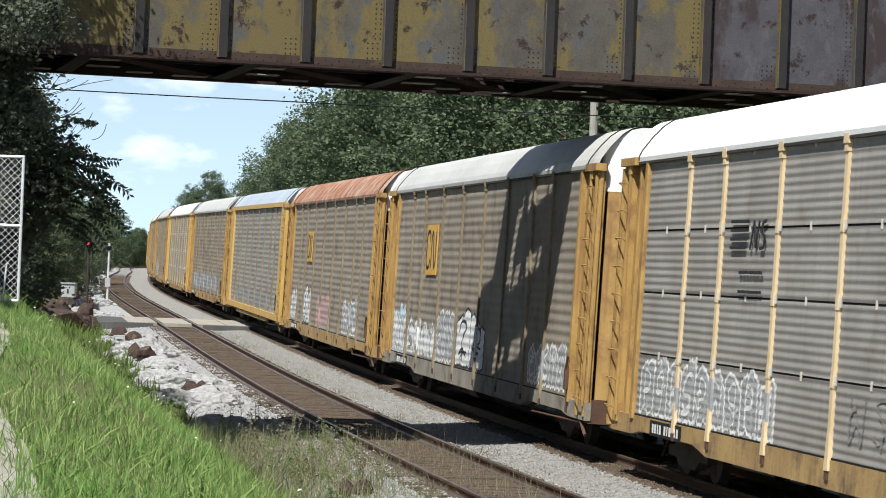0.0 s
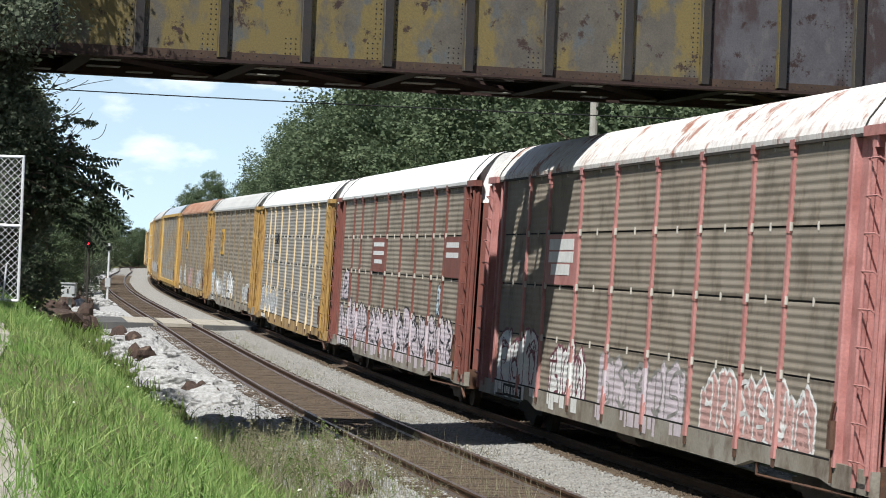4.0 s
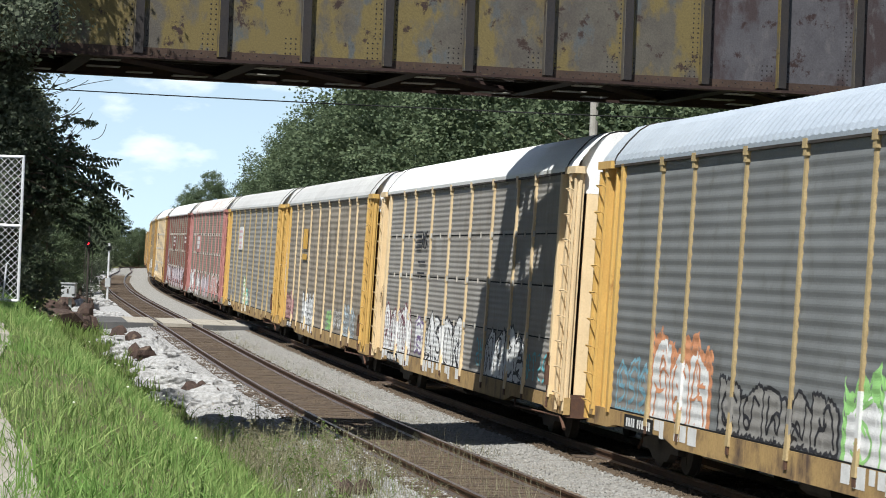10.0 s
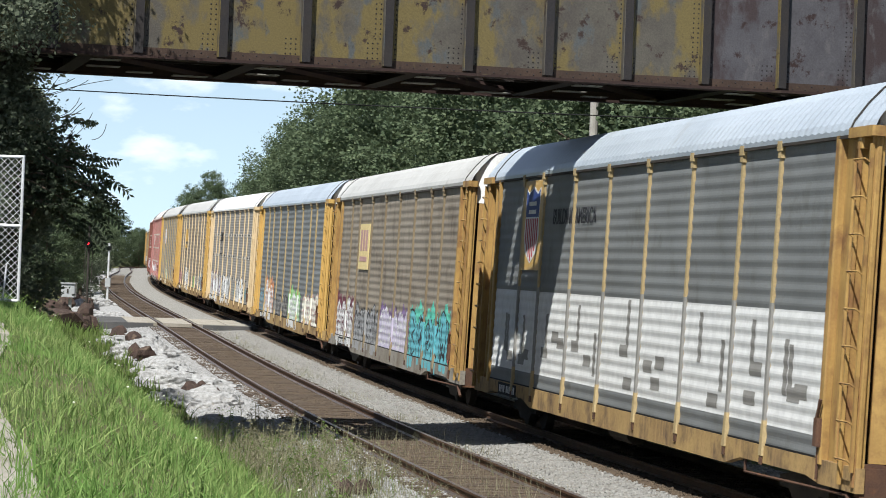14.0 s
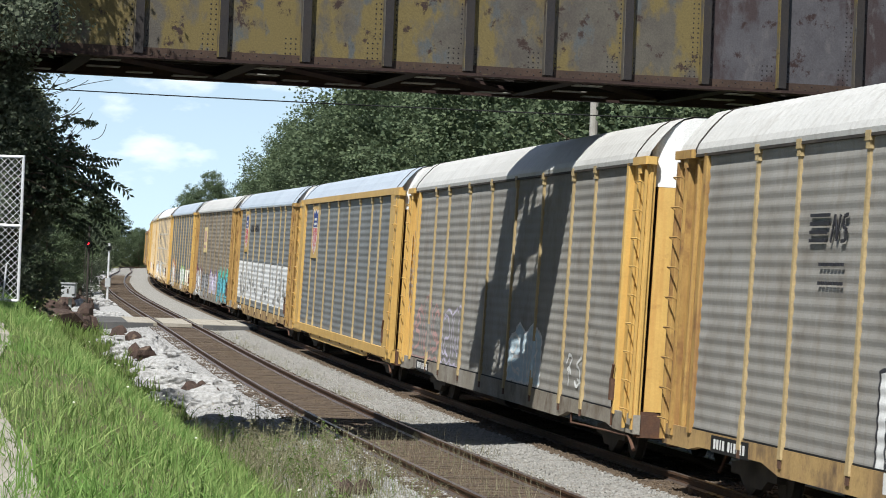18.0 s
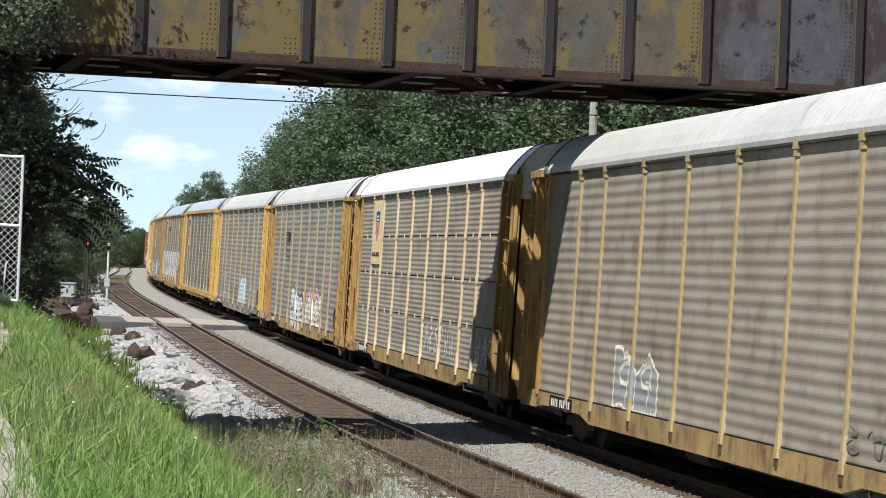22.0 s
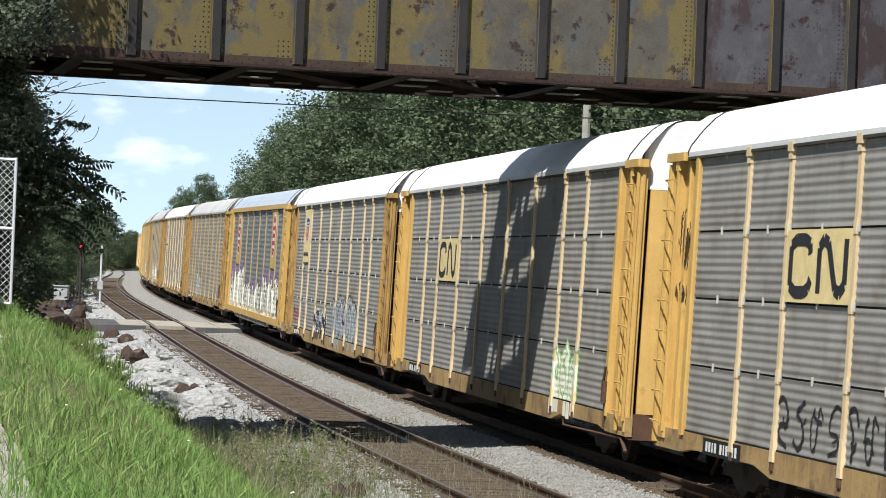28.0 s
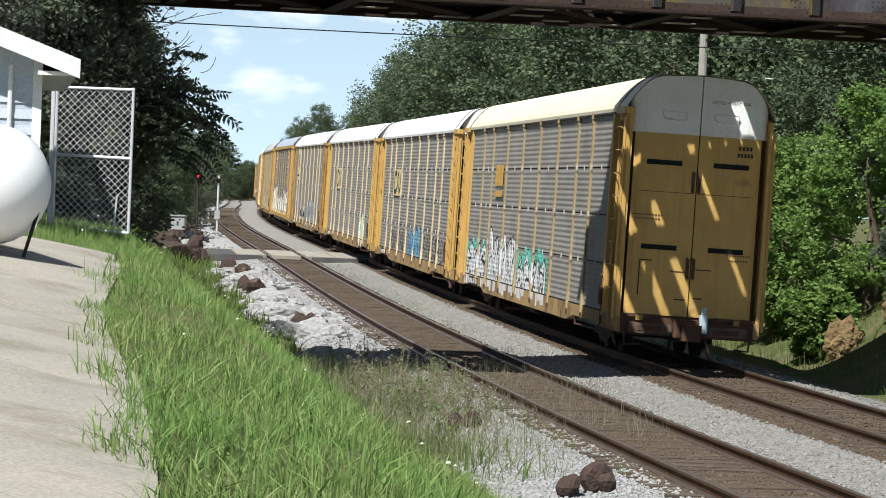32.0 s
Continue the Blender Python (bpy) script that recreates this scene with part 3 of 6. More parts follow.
def panel_mesh(w, tiers, material, bands=WHOLE):
    g = Geo()
    step = (PITCH if not tiers else 0.118) / 6
    for z0, z1 in bands:
        zs = list(np.arange(z0, z1, step)) + [z1]
        rows = [[(-SIDE - ripple(z, tiers), -w / 2, z), (-SIDE - ripple(z, tiers), w / 2, z)] for z in zs]
        rows = [[(-SIDE + 0.05, -w / 2, z0), (-SIDE + 0.05, w / 2, z0)]] + rows + [[(-SIDE + 0.05, -w / 2, z1), (-SIDE + 0.05, w / 2, z1)]]
        g.loft(rows, closed=False)
    return g.mesh("side_panel", material, False)


def post_mesh(material, knuckles):
    hw = 0.06 if knuckles else 0.047
    g = Geo().box(-1.487, -1.44, -hw, hw, 0.82, 4.91)
    g.box(-1.515, -1.44, -0.10, 0.10, 4.87, 5.0).box(-1.505, -1.44, -0.07, 0.07, 4.77, 4.87)
    g.add([(-1.505, -0.08, 0.72), (-1.505, 0.08, 0.72), (-1.495, 0.05, 1.2), (-1.495, -0.05, 1.2), (-1.44, -0.1, 0.72), (-1.44, 0.1, 0.72), (-1.44, 0.055, 1.2), (-1.44, -0.055, 1.2)],
          [(0, 3, 2, 1), (0, 1, 5, 4), (1, 2, 6, 5), (3, 0, 4, 7), (2, 3, 7, 6)])
    if knuckles:
        for z in (1.855, 2.845, 3.835):
            g.box(-1.497, -1.44, -0.078, 0.078, z - 0.09, z + 0.09, 0.02)
    return g.mesh("post", material)


ROOF_SECTION = [(-1.50, 4.97), (-1.51, 5.04), (-1.47, 5.14), (-1.30, 5.38), (-1.12, 5.58), (-0.98, 5.68), (-0.82, 5.73), (0, 5.77)]
ROOF_SECTION += [(-x, z) for x, z in ROOF_SECTION[-2::-1]]


def roof_mesh(material, rib=0.008):
    g = Geo()
    rows = []
    ys = list(np.arange(-HALF, HALF + 0.01, 0.15))
    for i, y in enumerate(ys):
        d = rib if i % 2 else 0.0
        rows.append([(x, y, z - d) for x, z in ROOF_SECTION])
    g.loft(rows, closed=False)
    return g.mesh("roof", material, False)


M_dull_white = plain("dull_white_clip", (0.52, 0.49, 0.43), 0.6)


def clips_mesh():
    g = Geo()
    for ya, yb in BAYS:
        y = (ya + yb) / 2
        g.box(-1.47, -1.44, y - 0.012, y + 0.012, 4.87, 4.95)
        for z in (1.855, 2.845, 3.835):
            g.box(-1.468, -1.44, y - 0.009, y + 0.009, z - 0.06, z + 0.06)
    for p in POSTS:
        for z in (1.855, 2.845, 3.835):
            for sy in (-1, 1):
                g.box(-1.490, -1.44, *sorted((p + sy * 0.062, p + sy * 0.094)), z - 0.06, z + 0.06, 0.014)
    return g.mesh("clips", M_dull_white)


CACHE = {}


def shared(key, build):
    if key not in CACHE:
        CACHE[key] = build()
    return CACHE[key]


def patch(geo, pts_fn, y0, y1, n, tiers, proud=0.006):
    """A painted patch between pts_fn(y) -> (z0, z1), following the ridges."""
    for k in range(n):
        ya, yb = y0 + (y1 - y0) * k / n, y0 + (y1 - y0) * (k + 1) / n
        (a0, a1), (b0, b1) = pts_fn(ya), pts_fn(yb)
        if min(a1 - a0, b1 - b0) < 0.02:
            continue
        m = max(2, int(max(a1 - a0, b1 - b0) / 0.032))
        rows = []
        for q in range(m + 1):
            za, zb = max(0.884, a0 + (a1 - a0) * q / m), max(0.884, b0 + (b1 - b0) * q / m)
            rows.append([(-SIDE - proud - ripple(za, tiers), ya, za), (-SIDE - proud - ripple(zb, tiers), yb, zb)])
        geo.loft(rows, closed=False)


def ribbon(geo, pts, w, tiers, proud=0.011):
    """A painted line through (y, z) points."""
    dense = []
    for (ya, za), (yb, zb) in zip(pts, pts[1:]):
        n = max(1, int(math.hypot(yb - ya, zb - za) / 0.035))
        dense += [(ya + (yb - ya) * i / n, za + (zb - za) * i / n) for i in range(n)]
    dense.append(pts[-1])
    rows = []
    for i, (y, z) in enumerate(dense):
        a, b = dense[max(i - 1, 0)], dense[min(i + 1, len(dense) - 1)]
        d = math.hypot(b[0] - a[0], b[1] - a[1]) or 1
        ny, nz = -(b[1] - a[1]) / d * w / 2, (b[0] - a[0]) / d * w / 2
        rows.append([(-SIDE - proud - ripple(z - nz, tiers), y - ny, z - nz), (-SIDE - proud - ripple(z + nz, tiers), y + ny, z + nz)])
    geo.loft(rows, closed=False)


FORMS = [[(-0.9, 0.0), (-0.7, 0.6), (-0.3, 1.0), (0.1, 0.8), (0.0, 0.45), (0.5, 0.4), (0.8, 0.0)], [(0.9, 0.9), (0.2, 1.0), (-0.5, 0.8), (-0.6, 0.5), (0.4, 0.45), (0.5, 0.2), (-0.7, 0.05)],
         [(-0.6, 1.0), (-0.5, 0.1), (0.1, 0.5), (0.6, 0.05), (0.7, 1.0)], [(-0.8, 0.7), (-0.2, 0.9), (0.0, 0.2), (0.5, 0.1), (0.8, 0.6), (0.4, 0.9)],
         [(-0.3, 0.0), (-0.4, 0.9), (0.5, 0.8), (0.4, 0.5), (-0.3, 0.45)], [(0.0, 0.0), (0.1, 0.5), (-0.6, 0.9), (0.2, 1.0), (0.7, 0.7)], [(-0.8, 0.2), (0.0, 0.05), (0.6, 0.3), (0.2, 0.6), (-0.5, 0.75), (0.6, 1.0)]]


def curve_through(pts, n=4):
    """A smooth curve through (y, z) points."""
    out = []
    p = [pts[0]] + list(pts) + [pts[-1]]
    for k in range(1, len(p) - 2):
        for i in range(n):
            t = i / n
            out.append(tuple(0.5 * (2 * p[k][d] + (p[k + 1][d] - p[k - 1][d]) * t + (2 * p[k - 1][d] - 5 * p[k][d] + 4 * p[k + 1][d] - p[k + 2][d]) * t * t
                                    + (3 * p[k][d] - p[k - 1][d] - 3 * p[k + 1][d] + p[k + 2][d]) * t ** 3) for d in (0, 1)))
    return out + [pts[-1]]


def graffiti(car, tiers, y0, y1, z0, z1, fill, line, seed, letters=5, outline=None, thick=0.10):
    """Spray paint with no readable letters: a massed fill with a jagged top, dark edges, inner strokes and drips."""
    rg = random.Random(seed)
    hi, lo = max(y0, y1), min(y0, y1)
    w = (hi - lo) / letters
    tall = z1 - z0
    if outline:
        g = Geo()
        ph = rg.uniform(0, 6)
        patch(g, lambda y: (z0 - 0.06, z1 - 0.02 + 0.12 * math.sin(y * 3 + ph) + 0.09 * math.sin(y * 9 + ph) + 0.05 * math.sin(y * 23)), max(lo - 0.15, -ZONE), min(hi + 0.15, ZONE), max(6, int((hi - lo) / 0.09)), tiers, 0.004)
        part("graffiti_cloud", g, INKS[outline], car, outline + " spray-painted cloud")
    gf, gb, gl = Geo(), Geo(), Geo()
    for k in range(letters):
        c = hi - (k + 0.5) * w
        peak, lean = rg.uniform(-0.7, 0.7), rg.uniform(-0.1, 0.1)
        sharp, drop, notch = rg.choice((0.8, 1.1, 2.2)), rg.uniform(0.16, 0.42), rg.uniform(-0.6, 0.6)
        crown, foot = z1 - rg.uniform(0, 0.16) * tall, rg.uniform(0, 0.1) * tall

        def shape(y, grow=0.0):
            u = (y - c) / (w * 0.5)
            d = abs(u - peak) / (1 + abs(peak))
            top = crown - drop * tall * d ** sharp - 0.1 * tall * max(0, 1 - abs(u - notch) / 0.18)
            low = z0 + foot * (0.5 + 0.5 * math.sin(u * 5 + k)) + 0.03 * math.sin(y * 31)
            return low - grow, top + grow + 0.02 * math.sin(y * 40)

        n = max(5, int(w / 0.075))
        if fill:
            if line:
                patch(gb, lambda y: shape(y, 0.06), max(-ZONE, c - w * 0.5 - 0.05), min(ZONE, c + w * 0.5 + 0.05), n + 2, tiers, 0.006)
            patch(gf, shape, c - w * 0.5 + 0.03, c + w * 0.5 - 0.03, n, tiers, 0.009)
        if line:
            sy = rg.choice((-1, 1)) * w * 0.42
            body = curve_through([(c + sy * a + lean * (b - 0.5) * w, b) for a, b in rg.choice(FORMS)])
            wide = thick * rg.uniform(0.55, 1.0) * min(1.0, 0.5 + w * 0.35)
            ribbon(gl, [(y, z0 + tall * (0.08 + 0.70 * b)) for y, b in body], wide, tiers, 0.0125)
            for _ in range(rg.choice((1, 2, 2, 3)) if fill else 1):
                a = c + rg.uniform(-0.2, 0.2) * w
                z = z0 + rg.uniform(0.10, 0.65) * tall
                reach, rise, bow = rg.uniform(0.12, 0.3) * w, rg.uniform(-0.15, 0.2) * tall, rg.uniform(-0.14, 0.14) * tall
                ribbon(gl, curve_through([(a - reach, z), (a, z + rise / 2 + bow), (a + reach, z + rise)]), wide * rg.uniform(0.5, 1.1), tiers, 0.0135)
            if fill and rg.random() < 0.5:
                a = c + rg.uniform(-0.4, 0.4) * w
                ribbon(gl, [(a, z0 + 0.1 * tall), (a + 0.01, max(0.9, z0 - 0.02))], 0.035, tiers, 0.0135)
    top_part = None
    if fill:
        for p in POSTS:
            if lo < p < hi:
                za = max(0.9, z0) + rg.uniform(0, 0.25)
                gf.box(-1.4915, -1.45, p - 0.064, p + 0.064, za, za + rg.uniform(0.5, 0.85) * (z1 - za))
        if z0 < 0.82:
            y = lo
            while y < hi:
                d = rg.uniform(0.12, 0.5)
                if rg.random() < 0.75:
                    gf.box(-1.4785, -1.47, y, min(hi, y + d), rg.uniform(0.56, 0.72), 0.858)
                y += d + rg.uniform(0.02, 0.16)
        top_part = tagged(part("graffiti", gf, INKS[fill], car, fill + " spray-painted letters"), kind="stuff")
        if line:
            tagged(part("graffiti_edge", gb, INKS[line], top_part, line + " sprayed edges"), kind="stuff")
    if line:
        tagged(part("graffiti_outline", gl, INKS[line], top_part or car, line + " spray-painted strokes"), kind="stuff")


def plate(car, y, z, w, h, ink, name="logo_plate", label=""):
    return part(name, Geo().box(-1.484, -1.45, y - w / 2, y + w / 2, z - h / 2, z + h / 2, 0.01), INKS[ink] if isinstance(ink, str) else ink, car, label)


def poly(parent, name, pts, x, ink, label=""):
    g = Geo().add([(x, y, z) for y, z in pts] + [(x + 0.008, y, z) for y, z in pts],
                  [tuple(range(len(pts)))] + [(i, (i + 1) % len(pts), len(pts) + (i + 1) % len(pts), len(pts) + i) for i in range(len(pts))])
    return part(name, g, INKS[ink], parent, label)


def words(parent, text, size, y, z, x):
    cu = bpy.data.curves.new("slogan", "FONT")
    cu.body, cu.size, cu.extrude = text, size, 0.004
    tmp = bpy.data.objects.new("slogan", cu)
    scene.collection.objects.link(tmp)
    dg = bpy.context.evaluated_depsgraph_get()
    me = bpy.data.meshes.new_from_object(tmp.evaluated_get(dg))
    bpy.data.objects.remove(tmp)
    me.materials.clear()
    me.materials.append(INKS["black"])
    return part("slogan", me, None, parent, "dark painted words", m=Matrix(((0, 0, -1, x), (-1, 0, 0, y), (0, 1, 0, z), (0, 0, 0, 1))))


def shield(car, y, z, ink="plate", w=2.0, h=2.1, small=False):
    p = plate(car, y, z, w, h, ink, "shield_plate", "tan plate with a blue, white and red shield")
    if small:
        words(p, "BUILDING AMERICA", 0.17, y + 0.84, z - h * 0.38, -1.487)
    zc, q = (z + h * 0.1, 0.62) if small else (z, 1.0)
    half, t, b = 0.72, z + h * 0.41, z - h * 0.43
    out = [(y + 0.0, t + 0.05), (y - half * 0.6, t - 0.08), (y - half, t + 0.02), (y - half * 0.9, z + 0.2), (y - half, z - 0.2), (y - half * 0.75, b + 0.22), (y, b),
           (y + half * 0.75, b + 0.22), (y + half, z - 0.2), (y + half * 0.9, z + 0.2), (y + half, t + 0.02), (y + half * 0.6, t - 0.08)]
    poly(p, "shield_field", out, -1.487, "white")
    poly(p, "shield_band", [(y - half * 0.92, t - 0.02), (y - half * 0.6, t - 0.12), (y, t), (y + half * 0.6, t - 0.12), (y + half * 0.92, t - 0.02), (y + half * 0.88, z + 0.16), (y - half * 0.88, z + 0.16)][::-1], -1.490, "navy")
    for k in range(7):
        yy = y - 0.54 + 0.18 * k
        low = b + 0.05 + 0.085 * abs(k - 3) ** 1.25
        poly(p, "shield_stripe", [(yy - 0.05, z + 0.13), (yy + 0.05, z + 0.13), (yy + 0.045, low), (yy - 0.045, low)], -1.490, "red")
    for zz in (z + 0.42, z + 0.26):
        poly(p, "shield_bar", [(y - 0.36, zz - 0.04), (y + 0.36, zz - 0.04), (y + 0.36, zz + 0.04), (y - 0.36, zz + 0.04)], -1.493, "white")
    if small:
        for ob in [c for c in p.children if c.name.startswith("shield")]:
            for v in ob.data.vertices:
                v.co.y, v.co.z = y + (v.co.y - y) * q, zc + (v.co.z - z) * q


def stroke_plate(car, y, z, w, h, back, ink, strokes, width=0.09):
    """A plate with simple painted strokes."""
    p = plate(car, y, z, w, h, back, "logo_plate", (back if isinstance(back, str) else "faded") + " plate with a painted mark") if back else car
    for pts in strokes:
        g = Geo()
        for (a0, b0), (a1, b1) in zip(pts, pts[1:]):
            ya, za, yb, zb = y - a0 * w, z + b0 * h, y - a1 * w, z + b1 * h
            d = math.hypot(yb - ya, zb - za)
            wd = h * 0.46 if strokes is BLOCK and b0 > 0 else width
            ny, nz = -(zb - za) / d * wd / 2, (yb - ya) / d * wd / 2
            q = [(ya - ny, za - nz), (ya + ny, za + nz), (yb + ny, zb + nz), (yb - ny, zb - nz)]
            g.add([(-1.489, a, b) for a, b in q] + [(-1.474, a, b) for a, b in q], [(0, 1, 2, 3), (4, 7, 6, 5), (0, 4, 5, 1), (1, 5, 6, 2), (2, 6, 7, 3), (3, 7, 4, 0)])
        part("logo_stroke", g, INKS[ink], p)


WORM = [[(-0.12, 0.16), (-0.13, 0.30), (-0.20, 0.36), (-0.34, 0.36), (-0.42, 0.27), (-0.42, -0.27), (-0.34, -0.36), (-0.20, -0.36), (-0.13, -0.30), (-0.10, -0.18)], [(0.02, -0.36), (0.02, 0.24), (0.08, 0.36), (0.15, 0.30), (0.27, -0.30), (0.34, -0.36), (0.41, -0.24), (0.41, 0.36)]]
BARS = [[(-0.4, 0.3), (0.4, 0.3)], [(-0.4, 0.05), (0.4, 0.05)], [(-0.3, -0.2), (0.3, -0.2)], [(-0.3, -0.38), (0.3, -0.38)]]
HORSE = [[(-0.52, 0.38 - 0.10 * k), (0.02 - 0.03 * k, 0.38 - 0.10 * k)] for k in range(4)] + [[(0.08, 0.06), (0.17, 0.38), (0.24, 0.08), (0.32, 0.38)], [(0.52, 0.38), (0.42, 0.36), (0.40, 0.24), (0.50, 0.20), (0.47, 0.08), (0.36, 0.07)]]
HORSE += [[(-0.2 + 0.1 * k, -0.20), (-0.13 + 0.1 * k, -0.20)] for k in range(7)] + [[(-0.2 + 0.1 * k, -0.42), (-0.13 + 0.1 * k, -0.42)] for k in range(7)]
BLOCK = [[(-0.36, 0.14), (-0.17, 0.14)], [(-0.09, 0.14), (0.10, 0.14)], [(0.18, 0.14), (0.37, 0.14)], [(-0.37, -0.27), (0.37, -0.27)]]


def truck_mesh():
    g = Geo()
    for sx in (-1, 1):
        x0, x1 = sorted((sx * 0.92, sx * 1.05))
        ring = [(-1.15, 0.30), (-1.15, 0.46), (-0.75, 0.50), (-0.45, 0.62), (0.45, 0.62), (0.75, 0.50), (1.15, 0.46), (1.15, 0.30), (0.7, 0.30), (0.45, 0.16), (-0.45, 0.16), (-0.7, 0.30)]
        n = len(ring)
        g.add([(x0, y, z) for y, z in ring] + [(x1, y, z) for y, z in ring], [tuple(range(n - 1, -1, -1)), tuple(range(n, 2 * n))] + [(i, (i + 1) % n, n + (i + 1) % n, n + i) for i in range(n)])
    g.box(-1.05, 1.05, -0.2, 0.2, 0.32, 0.56, 0.03)
    return g.mesh("truck_frame", M_dark)


def wheelset_mesh():
    g = Geo()
    for sx in (-1, 1):
        g.tube((sx * 0.685, 0, 0), (sx * 0.71, 0, 0), 0.445, n=20).tube((sx * 0.71, 0, 0), (sx * 0.83, 0, 0), 0.42, n=20).box(*sorted((sx * 0.83, sx * 0.84)), -0.05, 0.05, -0.3, 0.3)
    g.tube((-0.95, 0, 0), (0.95, 0, 0), 0.075, n=10)
    return g.mesh("wheelset", M_dark)


def sill_mesh(material):
    g = Geo()
    ring = [(-HALF, 0.55), (-HALF, 0.86), (HALF, 0.86), (HALF, 0.55), (11.8, 0.55), (11.2, 0.62), (8.0, 0.62), (7.2, 0.49), (-7.2, 0.49), (-8.0, 0.62), (-11.2, 0.62), (-11.8, 0.55)]
    n = len(ring)
    for sx in (-1, 1):
        x0, x1 = sorted((sx * 1.36, sx * 1.475))
        g.add([(x0, y, z) for y, z in ring] + [(x1, y, z) for y, z in ring], [tuple(range(n - 1, -1, -1)), tuple(range(n, 2 * n))] + [(i, (i + 1) % n, n + (i + 1) % n, n + i) for i in range(n)])
    return g.mesh("side_sill", material)


def under_mesh():
    g = Geo().box(-1.38, 1.38, -HALF + 0.1, HALF - 0.1, 0.66, 0.84).box(-0.3, 0.3, -HALF - 0.1, HALF + 0.1, 0.42, 0.68)
    for y in (-6, -3, 0, 3, 6):
        g.box(-1.36, 1.36, y - 0.08, y + 0.08, 0.48, 0.66)
    g.tube((-0.8, 1.0, 0.42), (-0.8, 2.4, 0.42), 0.2, n=10)
    return g.mesh("underframe", M_dark)


def ladder_mesh(material):
    g = Geo().box(-1.545, -1.50, -0.03, 0.03, 0.80, 4.82).box(-1.545, -1.50, 0.44, 0.50, 0.62, 4.87)
    return g.mesh("ladder", material)


def rung_mesh(material):
    return Geo().tube((-1.60, 0.0, 0.0), (-1.60, 0.46, 0.0), 0.013, n=5).tube((-1.60, 0.0, 0.0), (-1.52, 0.0, -0.05), 0.013, n=5).tube((-1.60, 0.46, 0.0), (-1.52, 0.46, -0.05), 0.013, n=5).mesh("rung", material)


BAY_PIECES = [("bay_sheet", -1.40, -0.80, 0.88, 0.86, 4.93, 0), ("bay_post", -1.505, -0.92, -0.70, 0.80, 4.97, 0.02), ("bay_stile", -1.46, -0.22, -0.12, 0.84, 4.87, 0.02),
              ("bay_stile", -1.51, 0.26, 0.34, 0.70, 4.93, 0.015), ("corner_post", -1.47, 0.80, 0.92, 0.70, 4.93, 0.015), ("eave_bracket", -1.565, -0.15, 1.0, 4.91, 5.04, 0.03), ("bracket_foot", -1.54, 0.22, 0.46, 4.77, 4.91, 0.02)]


DOOR = [(0.012, 5.745), (0.45, 5.73), (0.8, 5.705), (0.97, 5.655), (1.10, 5.565), (1.20, 5.46), (1.29, 5.35), (1.36, 5.24), (1.40, 5.16)]
BEND = [0.0, 0.0, 0.0, 0.0, 0.02, 0.05, 0.09, 0.14, 0.20]     # the outer edge of each leaf curves back


def leaf_mesh(name, material, s, z0, proud, x_to=9.0, z_to=9.0):
    """One leaf of the end doors from z0 up to the roof line, its outer edge rounded."""
    g = Geo()
    rows = []
    for (x, zt), d in zip(DOOR, BEND):
        if x > x_to:
            break
        zt = min(zt, z_to)
        rows.append([(s * x, -0.03 + d - proud, z0), (s * x, -0.03 + d - proud, (z0 + zt) / 2), (s * x, -0.03 + d - proud, zt), (s * x, 0.04 + d, zt), (s * x, 0.04 + d, z0)])
    g.loft(rows if s < 0 else rows[::-1])
    return g.mesh(name, material)


def end_door_mesh(material, s):
    return leaf_mesh("end_door", material, s, 0.92, 0.0, 1.30, 4.75)


def end_top_mesh(material, s):
    return leaf_mesh("door_top", material, s, 4.56, 0.005)


slot_me = Geo().box(-0.36, 0.36, -0.045, -0.036, -0.05, 0.05).mesh("door_slot", M_black)
latch_me = Geo().box(-0.02, 0.02, -0.06, -0.03, -0.22, 0.2).tube((-0.03, -0.05, -0.2), (-0.03, -0.05, 0.22), 0.014, n=6).mesh("door_latch", M_rust)


